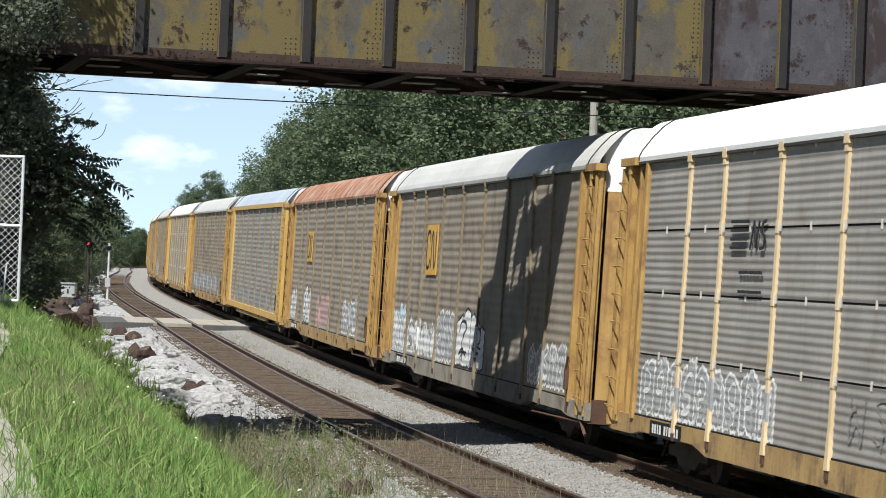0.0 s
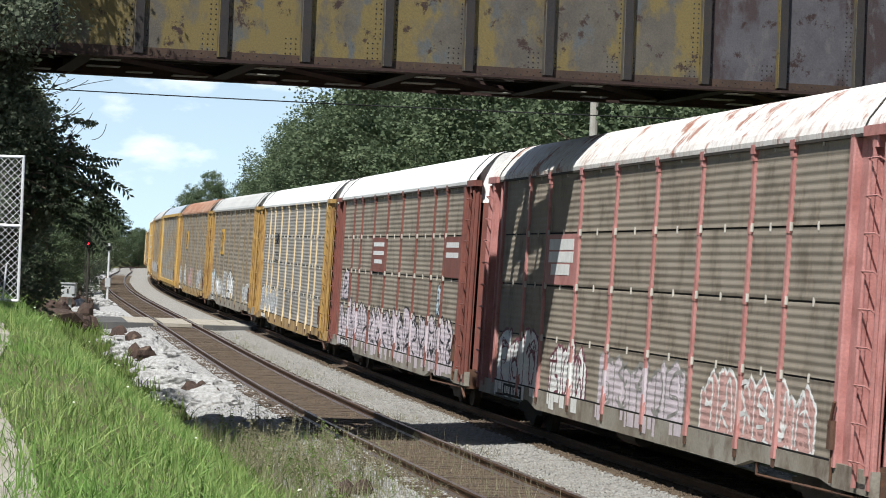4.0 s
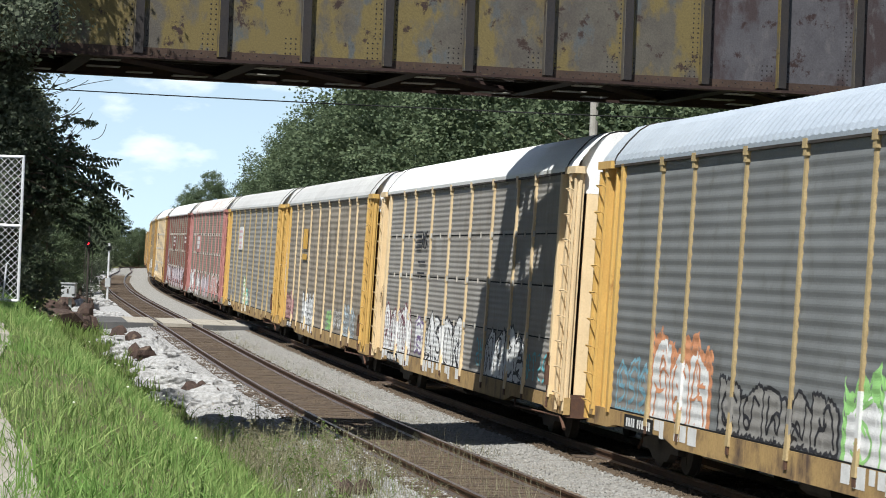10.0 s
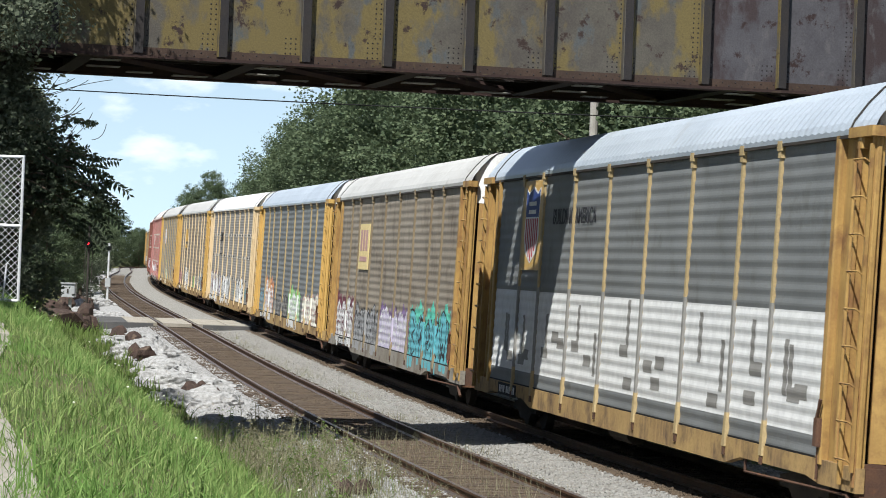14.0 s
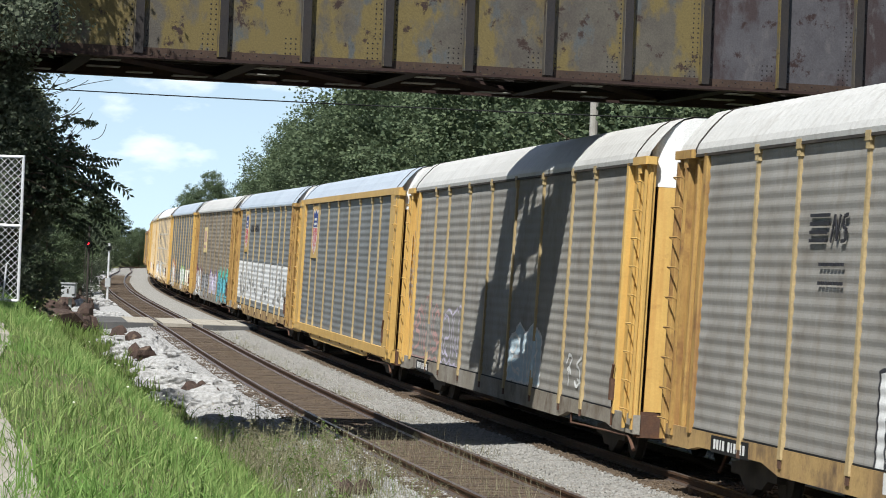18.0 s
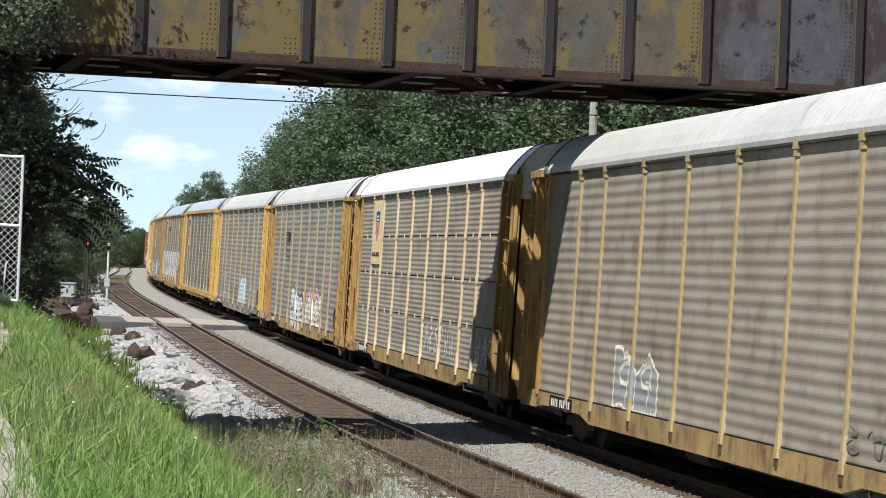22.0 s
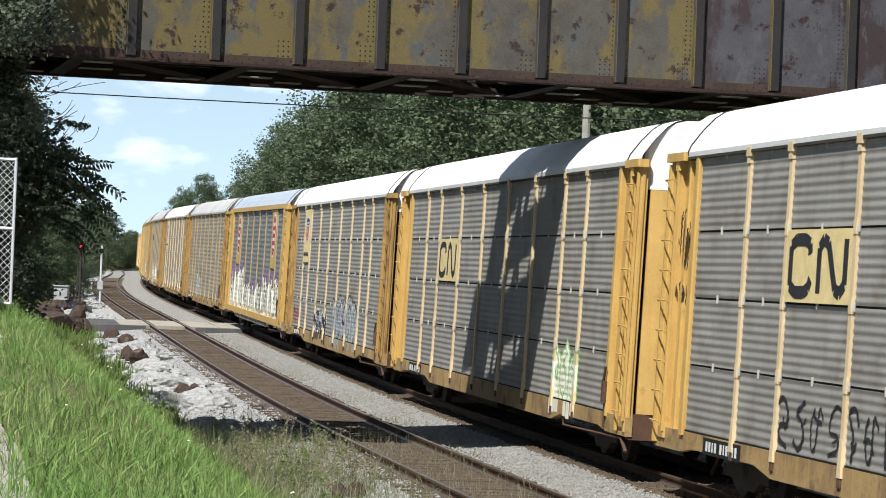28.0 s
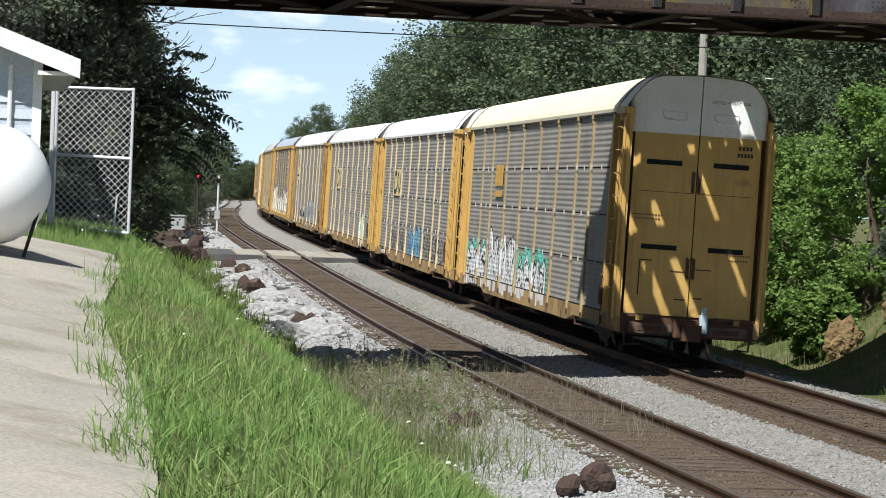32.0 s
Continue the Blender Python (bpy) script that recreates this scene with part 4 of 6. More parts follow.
def autorack(label, panel, post, frame_m, roof, tiers, sill, band=None, white_top=True, last=False):
    """One covered car carrier, its length along local y; its near side is at -x."""
    car = thing("autorack_car", label, "railway car", "cars of the train")
    po = shared(("post", post.name, tiers), lambda: post_mesh(post, tiers))
    flip = pose(0, 0, 0, 0, 0, 180)
    for ya, yb in BAYS:
        w = round(yb - ya, 2)
        for one in shared(("panel", panel, tiers, w), lambda: [panel_mesh(w - 0.02, tiers, PANELS[panel], (b,)) for b in (TIERS if tiers else WHOLE)]):
            part("side_panel", one, None, car, m=pose(0, (ya + yb) / 2, 0))
    part("far_side", shared(("far", panel, tiers), lambda: panel_mesh(2 * ZONE, tiers, PANELS[panel])), None, car, m=flip)
    for k, y in enumerate(POSTS):
        part("post", po, None, car, m=pose(0, y, 0))
    if tiers:
        part("seam_backing", shared("seams", lambda: Geo().box(-1.42, -1.40, -ZONE, ZONE, 0.88, 4.93).mesh("seam_backing", M_black)), None, car)
        tagged(part("panel_clip", shared("clips", clips_mesh), None, car), kind="stuff")
    else:
        # dark sheet added behind the panels, standing for the unlit inside
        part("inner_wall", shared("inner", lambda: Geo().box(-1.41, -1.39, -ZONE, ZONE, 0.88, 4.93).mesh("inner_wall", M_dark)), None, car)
    part("roof", shared(("roof", roof), lambda: roof_mesh(ROOFS[roof], 0.022 if roof == "alu" else 0.009)), None, car)
    for y in (-12.3, 12.3):
        part("roof_seam", shared("seam", lambda: Geo().loft([[(x * 1.004, yy, z + dz) for x, z in ROOF_SECTION] for yy, dz in ((-0.03, -0.01), (-0.03, 0.012), (0.03, 0.012), (0.03, -0.01))], closed=False).mesh("roof_seam", M_dark)), None, car, m=Matrix.Translation((0, y, 0)))
    part("top_rail", shared(("rail", post.name), lambda: Geo().box(-1.505, -1.42, -HALF, HALF, 4.925, 4.965).box(1.42, 1.505, -HALF, HALF, 4.925, 4.965).mesh("top_rail", M_dark)), None, car)
    part("side_sill", shared(("sill", sill.name), lambda: sill_mesh(sill)), None, car)
    part("sill_gap", shared("sillgap", lambda: Geo().box(-1.462, -1.44, -ZONE, ZONE, 0.863, 0.889).mesh("sill_gap", M_black)), None, car)
    part("underframe", shared("under", under_mesh), None, car)
    lad = shared(("ladder", frame_m.name), lambda: ladder_mesh(frame_m))
    for sgn in (1, -1):
        far = part("far_end_bay", shared(("farbay", frame_m.name), lambda: Geo().box(1.40, 1.50, -0.81, 0.81, 0.82, 4.95, 0.02).mesh("far_end_bay", frame_m)), None, car, m=Matrix.Translation((0, sgn * 12.48, 0)))
        for nm, x0, y0, y1, z0, z1, bv in BAY_PIECES:
            ya, yb = sorted((sgn * y0 * 0.88, sgn * y1 * 0.88))
            part(nm, shared((nm, frame_m.name, ya, yb), lambda: Geo().box(x0, -1.40 if nm == "corner_post" else -1.36, ya, yb, z0, z1, bv).mesh(nm, frame_m)), None, car, m=Matrix.Translation((0, sgn * 12.48, 0)))
        lm = Matrix.Translation((0, 12.74 if sgn > 0 else -13.24, 0))
        l = part("ladder", lad, None, car, m=lm)
        for k in range(9):
            part("rung", shared(("rung", frame_m.name), lambda: rung_mesh(frame_m)), None, l, m=Matrix.Translation((0, 0, 0.95 + 0.46 * k)))
        turn = pose(0, sgn * (HALF - 0.05), 0, 0, 0, 0 if sgn < 0 else 180)
        for s in (-1, 1):
            d = part("end_door", shared(("door", frame_m.name, s), lambda: end_door_mesh(frame_m, s)), None, car, m=turn)
            if white_top:
                part("door_top", shared(("dtop", s), lambda: end_top_mesh(M_white, s)), None, d)
            if last:
                for z in (3.98, 2.28):
                    part("door_slot", slot_me, None, d, m=Matrix.Translation((s * 0.68, 0, z)))
                for z in (3.62, 1.89):
                    part("door_latch", latch_me, None, d, m=Matrix.Translation((s * 0.06, 0, z)))
        for s in (-1, 1):
            # brown plate set back in the corner gap paints in its shade
            part("corner_slot", shared(("slot", s), lambda: Geo().box(*sorted((s * 1.12, s * 1.42)), 0.24, 0.28, 0.80, 4.95).mesh("corner_slot", M_rust)), None, car, m=turn)
            part("end_stile", shared(("stile", frame_m.name, s), lambda: Geo().box(*sorted((s * 1.42, s * 1.50)), -0.01, 0.10, 0.62, 4.97, 0.015).mesh("end_stile", frame_m)), None, car, m=turn)
        part("end_sill", shared(("esill", frame_m.name), lambda: Geo().box(-1.40, 1.40, 0.0, 0.25, 0.84, 0.915, 0.01).mesh("end_sill", M_rust)), None, car, m=turn)
        part("buffer_beam", shared("beam", lambda: Geo().box(-1.42, 1.42, -0.1, 0.1, 0.5, 0.86, 0.02).mesh("buffer_beam", M_rust)), None, car, m=Matrix.Translation((0, sgn * (HALF - 0.12), 0)))
        part("coupler", shared("coupler", lambda: Geo().box(-0.11, 0.11, -0.45, 0.3, 0.5, 0.72, 0.04).box(-0.19, 0.19, -0.68, -0.4, 0.46, 0.78, 0.06).tube((0.35, -0.1, 0.55), (0.42, -0.45, 0.12), 0.03, n=6).mesh("coupler", M_rust)), None, car, m=turn)
        t = part("truck_frame", shared("truck", truck_mesh), None, car, m=Matrix.Translation((0, sgn * 9.75, 0)))
        for a in (-0.84, 0.84):
            part("wheelset", shared("wheels", wheelset_mesh), None, t, m=Matrix.Translation((0, a, 0.42)))
    for sgn in (1, -1):
        part("far_ladder", shared(("farlad", frame_m.name), lambda: Geo().box(1.52, 1.58, -0.25, -0.19, 0.7, 4.7).box(1.52, 1.58, 0.19, 0.25, 0.7, 4.7).mesh("far_ladder", frame_m)), None, car, m=Matrix.Translation((0, sgn * 12.95, 0)))
    part("hand_brake", shared("brake", lambda: Geo().box(-1.56, -1.44, -0.1, 0.1, 1.02, 1.38, 0.03).tube((-1.55, 0.0, 1.3), (-1.55, -0.14, 1.62), 0.025, n=6).tube((-1.5, 0.0, 0.6), (-1.5, 0.0, 1.05), 0.02, n=6).mesh("hand_brake", M_rust)), None, car, "rusty hand-brake gear", m=Matrix.Translation((0, -11.75, 0)))
    part("air_pipe", shared("pipe", lambda: Geo().tube((-1.44, -12.9, 0.50), (-1.44, -8.2, 0.44), 0.02, n=6).tube((-1.44, -12.9, 0.50), (-1.44, -13.3, 0.30), 0.03, n=6).tube((-1.44, -8.2, 0.44), (-1.44, -8.2, 0.66), 0.02, n=6).mesh("air_pipe", M_rust)), None, car)
    for y in POSTS:
        part("sill_gusset", shared("gusset", lambda: Geo().box(-1.497, -1.475, -0.07, 0.07, 0.60, 0.84, 0.008).mesh("sill_gusset", M_rust)), None, car, m=Matrix.Translation((0, y, 0)))
    if band:
        part("edge_band", Geo().box(-1.53, -1.44, -HALF, HALF, 4.95, 5.12).box(-1.53, -1.44, -HALF, HALF, 0.66, 0.9).box(-1.528, -1.4, -HALF, -11.6, 0.9, 4.95).box(-1.528, -1.4, 11.6, HALF, 0.9, 4.95), M_yellow, car, "yellow painted edge frame")
    # numbers on the sill, as plain bars
    y = 9.6
    board = part("number_board", shared("nb", lambda: Geo().box(-1.482, -1.47, -0.95, 0.95, -0.12, 0.12).mesh("number_board", M_black)), None, car, m=Matrix.Translation((0, y, 0.72)))
    for count, mid in ((4, 0.52), (6, -0.36)):
        for k in range(count):
            hw = 0.025 if k % 3 == 1 else 0.048
            part("number_bar", shared(("nbar", hw), lambda: Geo().box(-1.486, -1.478, -hw, hw, -0.07, 0.07).mesh("number_bar", INKS["white"])), None, board, m=Matrix.Translation((0, mid + (k - (count - 1) / 2) * 0.15, 0)))
    return car


G = "grey corrugated car carrier with tan posts and "
CARS = {}
CARS[15] = autorack(G + "grey roof", "grey", M_post_old, M_old_yellow, "grey", False, M_sill)
CARS[14] = autorack(G + "pale yellow ends", "pale", M_post, M_cream, "white", True, M_sill)
CARS[13] = autorack(G + "yellow ends", "brown", M_post_old, M_old_yellow, "grey", False, M_sill)
CARS[12] = autorack(G + "yellow ends", "brown", M_post_old, M_old_yellow, "rust", False, M_sill)
CARS[11] = autorack(G + "yellow ends", "grey", M_post_old, M_old_yellow, "alu", True, M_sill)
CARS[10] = autorack(G + "yellow ends", "brown", M_post_old, M_old_yellow, "cream", False, M_sill)
CARS[9] = autorack(G + "rusty ends", "brown", M_post_old, M_old_yellow, "grey", False, M_sill)
CARS[8] = autorack(G + "white roof", "pale", M_post, M_yellow, "white", True, M_sill)
CARS[7] = autorack(G + "grey roof", "brown", M_post_old, M_old_yellow, "grey", False, M_sill)
CARS[6] = autorack("grey car carrier with bluish roof and yellow end frames", "grey", M_post_old, M_old_yellow, "alu", False, M_sill, band=True)
CARS[5] = autorack("grimy brown car carrier with a rust-stained roof", "brown", M_post_old, M_old_yellow, "rust", False, M_sill)
CARS[4] = autorack("grimy car carrier with white graffiti and grey roof", "brown", M_post_old, M_old_yellow, "grey", False, M_sill_grey)
CARS[3] = autorack("grey ribbed car carrier with white roof and cream posts", "pale", M_cream, M_old_yellow, "white", True, M_sill)
CARS[2] = autorack("maroon-framed car carrier with pale graffiti outlines", "brown", M_maroon, M_maroon, "white", True, M_sill_grey)
CARS[1] = autorack("brown car carrier with faded red ends and peeling roof", "brown", M_pink, M_pink, "patchy", True, M_sill_grey)
CARS[0] = autorack("grey corrugated car carrier with yellow posts and ends", "grey", M_post, M_yellow, "grey", False, M_sill)
CARS[-1] = autorack("grimy brown car carrier with an orange plate and graffiti", "brown", M_cream, M_yellow, "grey", False, M_sill)
CARS[-2] = autorack("grey ribbed car carrier with white roof and bold graffiti", "pale", M_cream, M_cream, "white", True, M_sill)
CARS[-3] = autorack("grey car carrier with green and orange graffiti", "slate", M_post, M_yellow, "alu", False, M_sill)
CARS[-4] = autorack("brown car carrier with teal and purple graffiti", "brown", M_post_old, M_old_yellow, "grey", False, M_sill_grey)
CARS[-5] = autorack("grey car carrier with white-painted lower half", "slate", M_post, M_old_yellow, "alu", False, M_sill)
CARS[-6] = autorack("clean yellow-framed car carrier with a bluish metal roof", "slate", M_post, M_yellow, "alu", False, M_yellow, band=True)
CARS[-7] = autorack("grey car carrier with faded blue graffiti", "grey", M_post, M_yellow, "grey", False, M_sill_grey)
CARS[-8] = autorack("grey car carrier with white and pink graffiti", "grey", M_post, M_old_yellow, "grey", False, M_sill)
CARS[-9] = autorack("brown ribbed car carrier with white roof and shield plate", "tan", M_cream, M_old_yellow, "white", True, M_sill)
CARS[-10] = autorack("tan-brown car carrier with grey roof", "tan", M_post, M_old_yellow, "grey", False, M_sill)
CARS[-11] = autorack("yellow-framed car carrier covered in white and purple graffiti", "slate", M_post, M_yellow, "alu", False, M_sill_grey, band=True)
CARS[-12] = autorack("grey ribbed car carrier with white roof and tan plate", "grey", M_cream, M_old_yellow, "white", True, M_sill)
CARS[-13] = autorack("grey ribbed car carrier with white roof and yellow ends", "grey", M_cream, M_yellow, "white", True, M_sill)
CARS[-14] = autorack("grey ribbed car carrier with a large cream plate", "grey", M_cream, M_yellow, "white", True, M_sill)
CARS[-15] = autorack("last car carrier, cream roof, yellow doors, teal graffiti", "pale", M_post, M_yellow, "cream", True, M_sill, last=True)

# heads of the gaps along the line: seconds, metres
RUN = [(0, -67.2), (3, -14.6), (6, 37.6), (9, 89.1), (13, 157.9), (17, 226.7), (20, 278.3), (24, 347.2), (28, 415.65), (29, 433.0), (30, 449.9), (31.2, 470.15), (31.5, 475.5), (32, 484.2)]


RUN_T, RUN_S = [a for a, _ in RUN], [b for _, b in RUN]


def car_pose(i, t):
    s = np.interp(t, [a for a, _ in RUN], [b for _, b in RUN]) + (i + 0.5) * LEN
    a, b = on_track(s - 9.75), on_track(s + 9.75)
    fwd = (b - a).normalized()
    right = fwd.cross(Vector((0, 0, 1))).normalized()
    up = (Vector((0, 0, 1)) + right * CANT).normalized()
    right = fwd.cross(up).normalized()
    up = right.cross(fwd)
    m = Matrix((right, fwd, up)).transposed().to_4x4()
    m.translation = (a + b) / 2
    return m


def motions():
    times = [0, 0.1, 0.2] + [1.0 * k for k in range(1, 32)] + [31.8, 31.9, 32.0]
    for i, car in CARS.items():
        walk(car, [(t, car_pose(i, t)) for t in times])
    # the wheels turn while their car passes near by
    clock = [k / FPS for k in range(32 * FPS + 1)]
    for i, car in CARS.items():
        near = [t for t in clock if 8 < np.interp(t, RUN_T, RUN_S) + (i + 0.5) * LEN < 120]
        if not near:
            continue
        wheels = [w for t in car.children if t.name.startswith("truck_frame") for w in t.children]
        for w in wheels:
            at = w.matrix_basis.translation.copy()
            rows = []
            for t in sorted(set([0.0] + near + [32.0])):
                d = np.interp(min(max(t, near[0]), near[-1]), RUN_T, RUN_S) - np.interp(near[0], RUN_T, RUN_S)
                rows.append((t, pose(at.x, at.y, at.z, -math.degrees(d / 0.42) % 360.0, 0, 0)))
            walk(w, rows)


# ---- plants ----
def leaf_mat(name, c0, c1, c2, trans=0.35):
    m, nt, b = node_mat(name)
    geo = nt.nodes.new("ShaderNodeNewGeometry")
    c = ramp(nt, geo.outputs["Random Per Island"], 0.0, 1.0, (*c0, 1), (*c1, 1))
    tc = nt.nodes.new("ShaderNodeTexCoord")
    c = mix(nt, ramp(nt, tex_noise(nt, tc.outputs["Object"], 0.7, 3), 0.4, 0.7), c, c2)
    nt.links.new(c, b.inputs["Base Color"])
    b.inputs["Roughness"].default_value = 0.7
    b.inputs["Specular IOR Level"].default_value = 0.2
    tl = nt.nodes.new("ShaderNodeBsdfTranslucent")
    nt.links.new(c, tl.inputs["Color"])
    ms = nt.nodes.new("ShaderNodeMixShader")
    ms.inputs[0].default_value = trans
    nt.links.new(b.outputs[0], ms.inputs[1])
    nt.links.new(tl.outputs[0], ms.inputs[2])
    nt.links.new(ms.outputs[0], nt.nodes["Material Output"].inputs["Surface"])
    return m


M_leaf = leaf_mat("broad_leaves", (0.08, 0.115, 0.06), (0.17, 0.21, 0.115), (0.07, 0.098, 0.055))
M_leaf_dark = leaf_mat("dark_leaves", (0.10, 0.125, 0.085), (0.20, 0.225, 0.15), (0.10, 0.122, 0.085), 0.5)
# darker leaf copy for the boughs, with their shade put into the colour
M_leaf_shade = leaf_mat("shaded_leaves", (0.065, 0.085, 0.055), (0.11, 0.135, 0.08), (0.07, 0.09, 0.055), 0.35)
M_leaf_bright = leaf_mat("bright_leaves", (0.15, 0.25, 0.06), (0.25, 0.36, 0.11), (0.12, 0.21, 0.05), 0.45)
M_grass = leaf_mat("grass_blades", (0.08, 0.16, 0.035), (0.36, 0.43, 0.16), (0.15, 0.28, 0.065), 0.35)
M_weed = leaf_mat("dry_weeds", (0.20, 0.18, 0.115), (0.37, 0.33, 0.23), (0.16, 0.18, 0.09), 0.35)
M_weed_green = leaf_mat("green_weeds", (0.10, 0.16, 0.04), (0.2, 0.26, 0.08), (0.13, 0.2, 0.05), 0.4)
M_bark = surface("bark", (0.10, 0.075, 0.055), (0.16, 0.13, 0.10), 0.95, 0, 4, 25, bumpy=0.8, dist=0.03)


def leaf_cloud(name, blobs, per, size, material, seed, droop=0.0):
    """Leaves on many small clumps: blobs are (centre, radii)."""
    rng = np.random.default_rng(seed)
    V = []
    for (c, r) in blobs:
        n = int(per)
        k = max(4, n // 62)
        d = rng.normal(size=(k, 3))
        d /= np.linalg.norm(d, axis=1)[:, None]
        clump = d * (0.55 + 0.5 * rng.random((k, 1))) * np.array(r)
        idx = rng.integers(0, k, n)
        p = np.array(c) + clump[idx] + rng.normal(size=(n, 3)) * 0.135 * np.array(r)
        V.append(p)
    p = np.concatenate(V)
    n = len(p)
    a = rng.normal(size=(n, 3))
    a /= np.linalg.norm(a, axis=1)[:, None]
    a[:, 2] = a[:, 2] * 0.6 - droop
    b = np.cross(a, rng.normal(size=(n, 3)))
    b /= np.linalg.norm(b, axis=1)[:, None]
    s = (size[0] + (size[1] - size[0]) * rng.random(n))[:, None]
    q = np.stack([p, p + a * s * 0.5 + b * s * 0.3, p + a * s, p + a * s * 0.5 - b * s * 0.3], 1)
    return fast_mesh(name, q.reshape(-1, 3), np.arange(4 * n).reshape(n, 4), material)


def tree(label, at, height, spread_r, per, size, material, seed, blobs=14, low=0.3, category="tree", limbs=6, droop=0.0):
    rg = random.Random(seed)
    t = thing("tree" if category == "tree" else "bush", label, category, "trees by the railway" if category == "tree" else "bushes by the railway", at=at)
    g = Geo()
    r0 = 0.022 * height + 0.04
    pts = [Vector((0, 0, -0.3))]
    for k in range(1, 6):
        pts.append(Vector((rg.uniform(-0.2, 0.2), rg.uniform(-0.2, 0.2), height * 0.8 * k / 5)))
    for k in range(5):
        g.tube(pts[k], pts[k + 1], r0 * (1 - 0.17 * k), r0 * (1 - 0.17 * (k + 1)), 7, False)
    trunk = part("trunk", g, M_bark, t)
    bl = []
    for k in range(blobs):
        u = low + (1 - low) * (k + 0.5) / blobs
        a = k * 2.4 + rg.uniform(-0.5, 0.5)
        prof_r = math.sin(math.pi * min(1, 0.12 + 0.88 * (u - low) / (1 - low))) ** 0.6
        d = spread_r * prof_r * rg.uniform(0.35, 0.8)
        c = (d * math.cos(a), d * math.sin(a), height * u)
        rr = spread_r * rg.uniform(0.30, 0.48)
        bl.append((c, (rr, rr, rr * rg.uniform(0.6, 0.9))))
    g = Geo()
    for c, r in bl[:limbs * 2:2]:
        z = c[2] * 0.62
        mid = Vector((c[0] * 0.45, c[1] * 0.45, z + (c[2] - z) * 0.6))
        g.tube((0, 0, z), mid, r0 * 0.4, r0 * 0.26, 6, False).tube(mid, c, r0 * 0.26, r0 * 0.08, 6, False)
    tagged(part("branchwork", g, M_bark, trunk), kind="stuff")
    part("crown", leaf_cloud("crown", bl, per, size, material, seed, droop), None, t)
    return t


def gz(x, y):
    return float(ground_z(np.array([x]), np.array([y]))[0])


# woods to the right of the line
wood = [tree("tall leafy green tree beside the railway", (0, 0, -50), 12.5 + 0.8 * k, 5.0 + 0.3 * k, 1900, (0.13, 0.29), M_leaf, 40 + k, 24, 0.18) for k in range(3)]
rg = random.Random(8)
spots = [(66, -13, 1.0), (78, -11, 1.0), (90, -13, 1.05), (101, -10.5, 1.05), (113, -13, 1.1), (124, -10, 1.05), (136, -12, 1.1), (148, -9.5, 1.1), (160, -11.5, 1.1), (172, -10, 1.0), (186, -10.5, 0.92),
         (200, -9.5, 0.85), (214, -10.5, 0.76), (108, -18, 1.2), (130, -18, 1.2), (152, -17, 1.2), (175, -17, 1.05), (84, -19, 1.2), (60, -19, 1.0), (204, -8.6, 0.80), (227, -9.5, 0.86), (234, -8.8, 0.78), (240, -8.4, 0.68), (247, -8.0, 0.58), (221, -14, 0.9)]
for k, (s, o, sc) in enumerate(spots):
    p = on_track(s, o)
    m = pose(p.x, p.y, gz(p.x, p.y) - 0.1, 0, 0, rg.uniform(0, 360))
    if k < 3:
        wood[k].matrix_basis = m
        wood[k].scale = (sc, sc, sc)
    else:
        copy_thing(wood[k % 3], m).scale = (sc, sc, sc)
# far trees
for x, y, h in ((-31.5, 358, 13.2), (-29.0, 362, 14.0), (-27.0, 366, 11.6), (-56, 470, 13.5), (-60, 480, 14), (-65, 470, 13), (-51.5, 500, 9.5), (-48.5, 510, 7.5), (-70, 450, 13), (-34.0, 372, 9.0), (-58, 430, 11), (-55, 440, 7), (-63, 420, 12), (-21.5, 158, 7.5), (-24.5, 186, 8), (-30.5, 222, 9), (-34.5, 255, 9.5), (-40.5, 300, 10), (-46, 345, 10.5), (-51.5, 390, 11), (-25, 170, 9), (-32, 210, 10), (-46, 290, 12), (-60, 350, 13), (-19.5, 142, 6), (-28.3, 224, 9.5), (-31.8, 262, 10), (-37.5, 310, 10.5), (-43.5, 358, 11), (-47.5, 405, 11.5), (-53, 462, 13), (-51, 478, 11), (-49.3, 490, 9.5), (-58, 478, 14), (-62, 470, 14), (-66, 460, 14), (-55.5, 470, 13), (-70, 480, 15), (-47.8, 505, 8), (-46.5, 485, 9), (-44.5, 495, 8), (-43, 512, 7.5), (-49.5, 470, 10.5)):
    h = h * 0.76 if 200 < y and x < -35 or x in (-28.3, -31.8) else h
    sc = h / 16.5
    copy_thing(wood[int(abs(x)) % 3], pose(x, y, gz(x, y) - 0.3, 0, 0, x * 40)).scale = (sc * (0.75 if x > -35 and y > 350 else 1.1), sc * (0.75 if x > -35 and y > 350 else 1.1), sc)

# dark trees and shrubs to the left
tree("dark overhanging tree beside the bridge", (-10.0, 47.5, gz(-10, 47.5)), 11.5, 3.7, 4600, (0.05, 0.13), M_leaf_dark, 61, 24, 0.10, droop=0.3)
tree("dark leafy tree behind the fence gate", (-12.2, 52, gz(-12.2, 52)), 12.0, 4.2, 3200, (0.06, 0.15), M_leaf_dark, 62, 20, 0.1, droop=0.2)
tree("dark tree beyond the bridge", (-11.3, 62, gz(-11.3, 62)), 10.2, 3.3, 3200, (0.06, 0.15), M_leaf_dark, 63, 20, 0.32, droop=0.3)
tree("dark tree along the siding", (-13.2, 83.5, gz(-13.2, 83.5)), 6.6, 2.7, 3200, (0.06, 0.16), M_leaf_dark, 64, 20, 0.42, droop=0.4)
tree("dark tree near the crossing", (-21.0, 118, gz(-21, 118)), 6.5, 4.2, 1300, (0.16, 0.3), M_leaf_dark, 65, 14, 0.06)
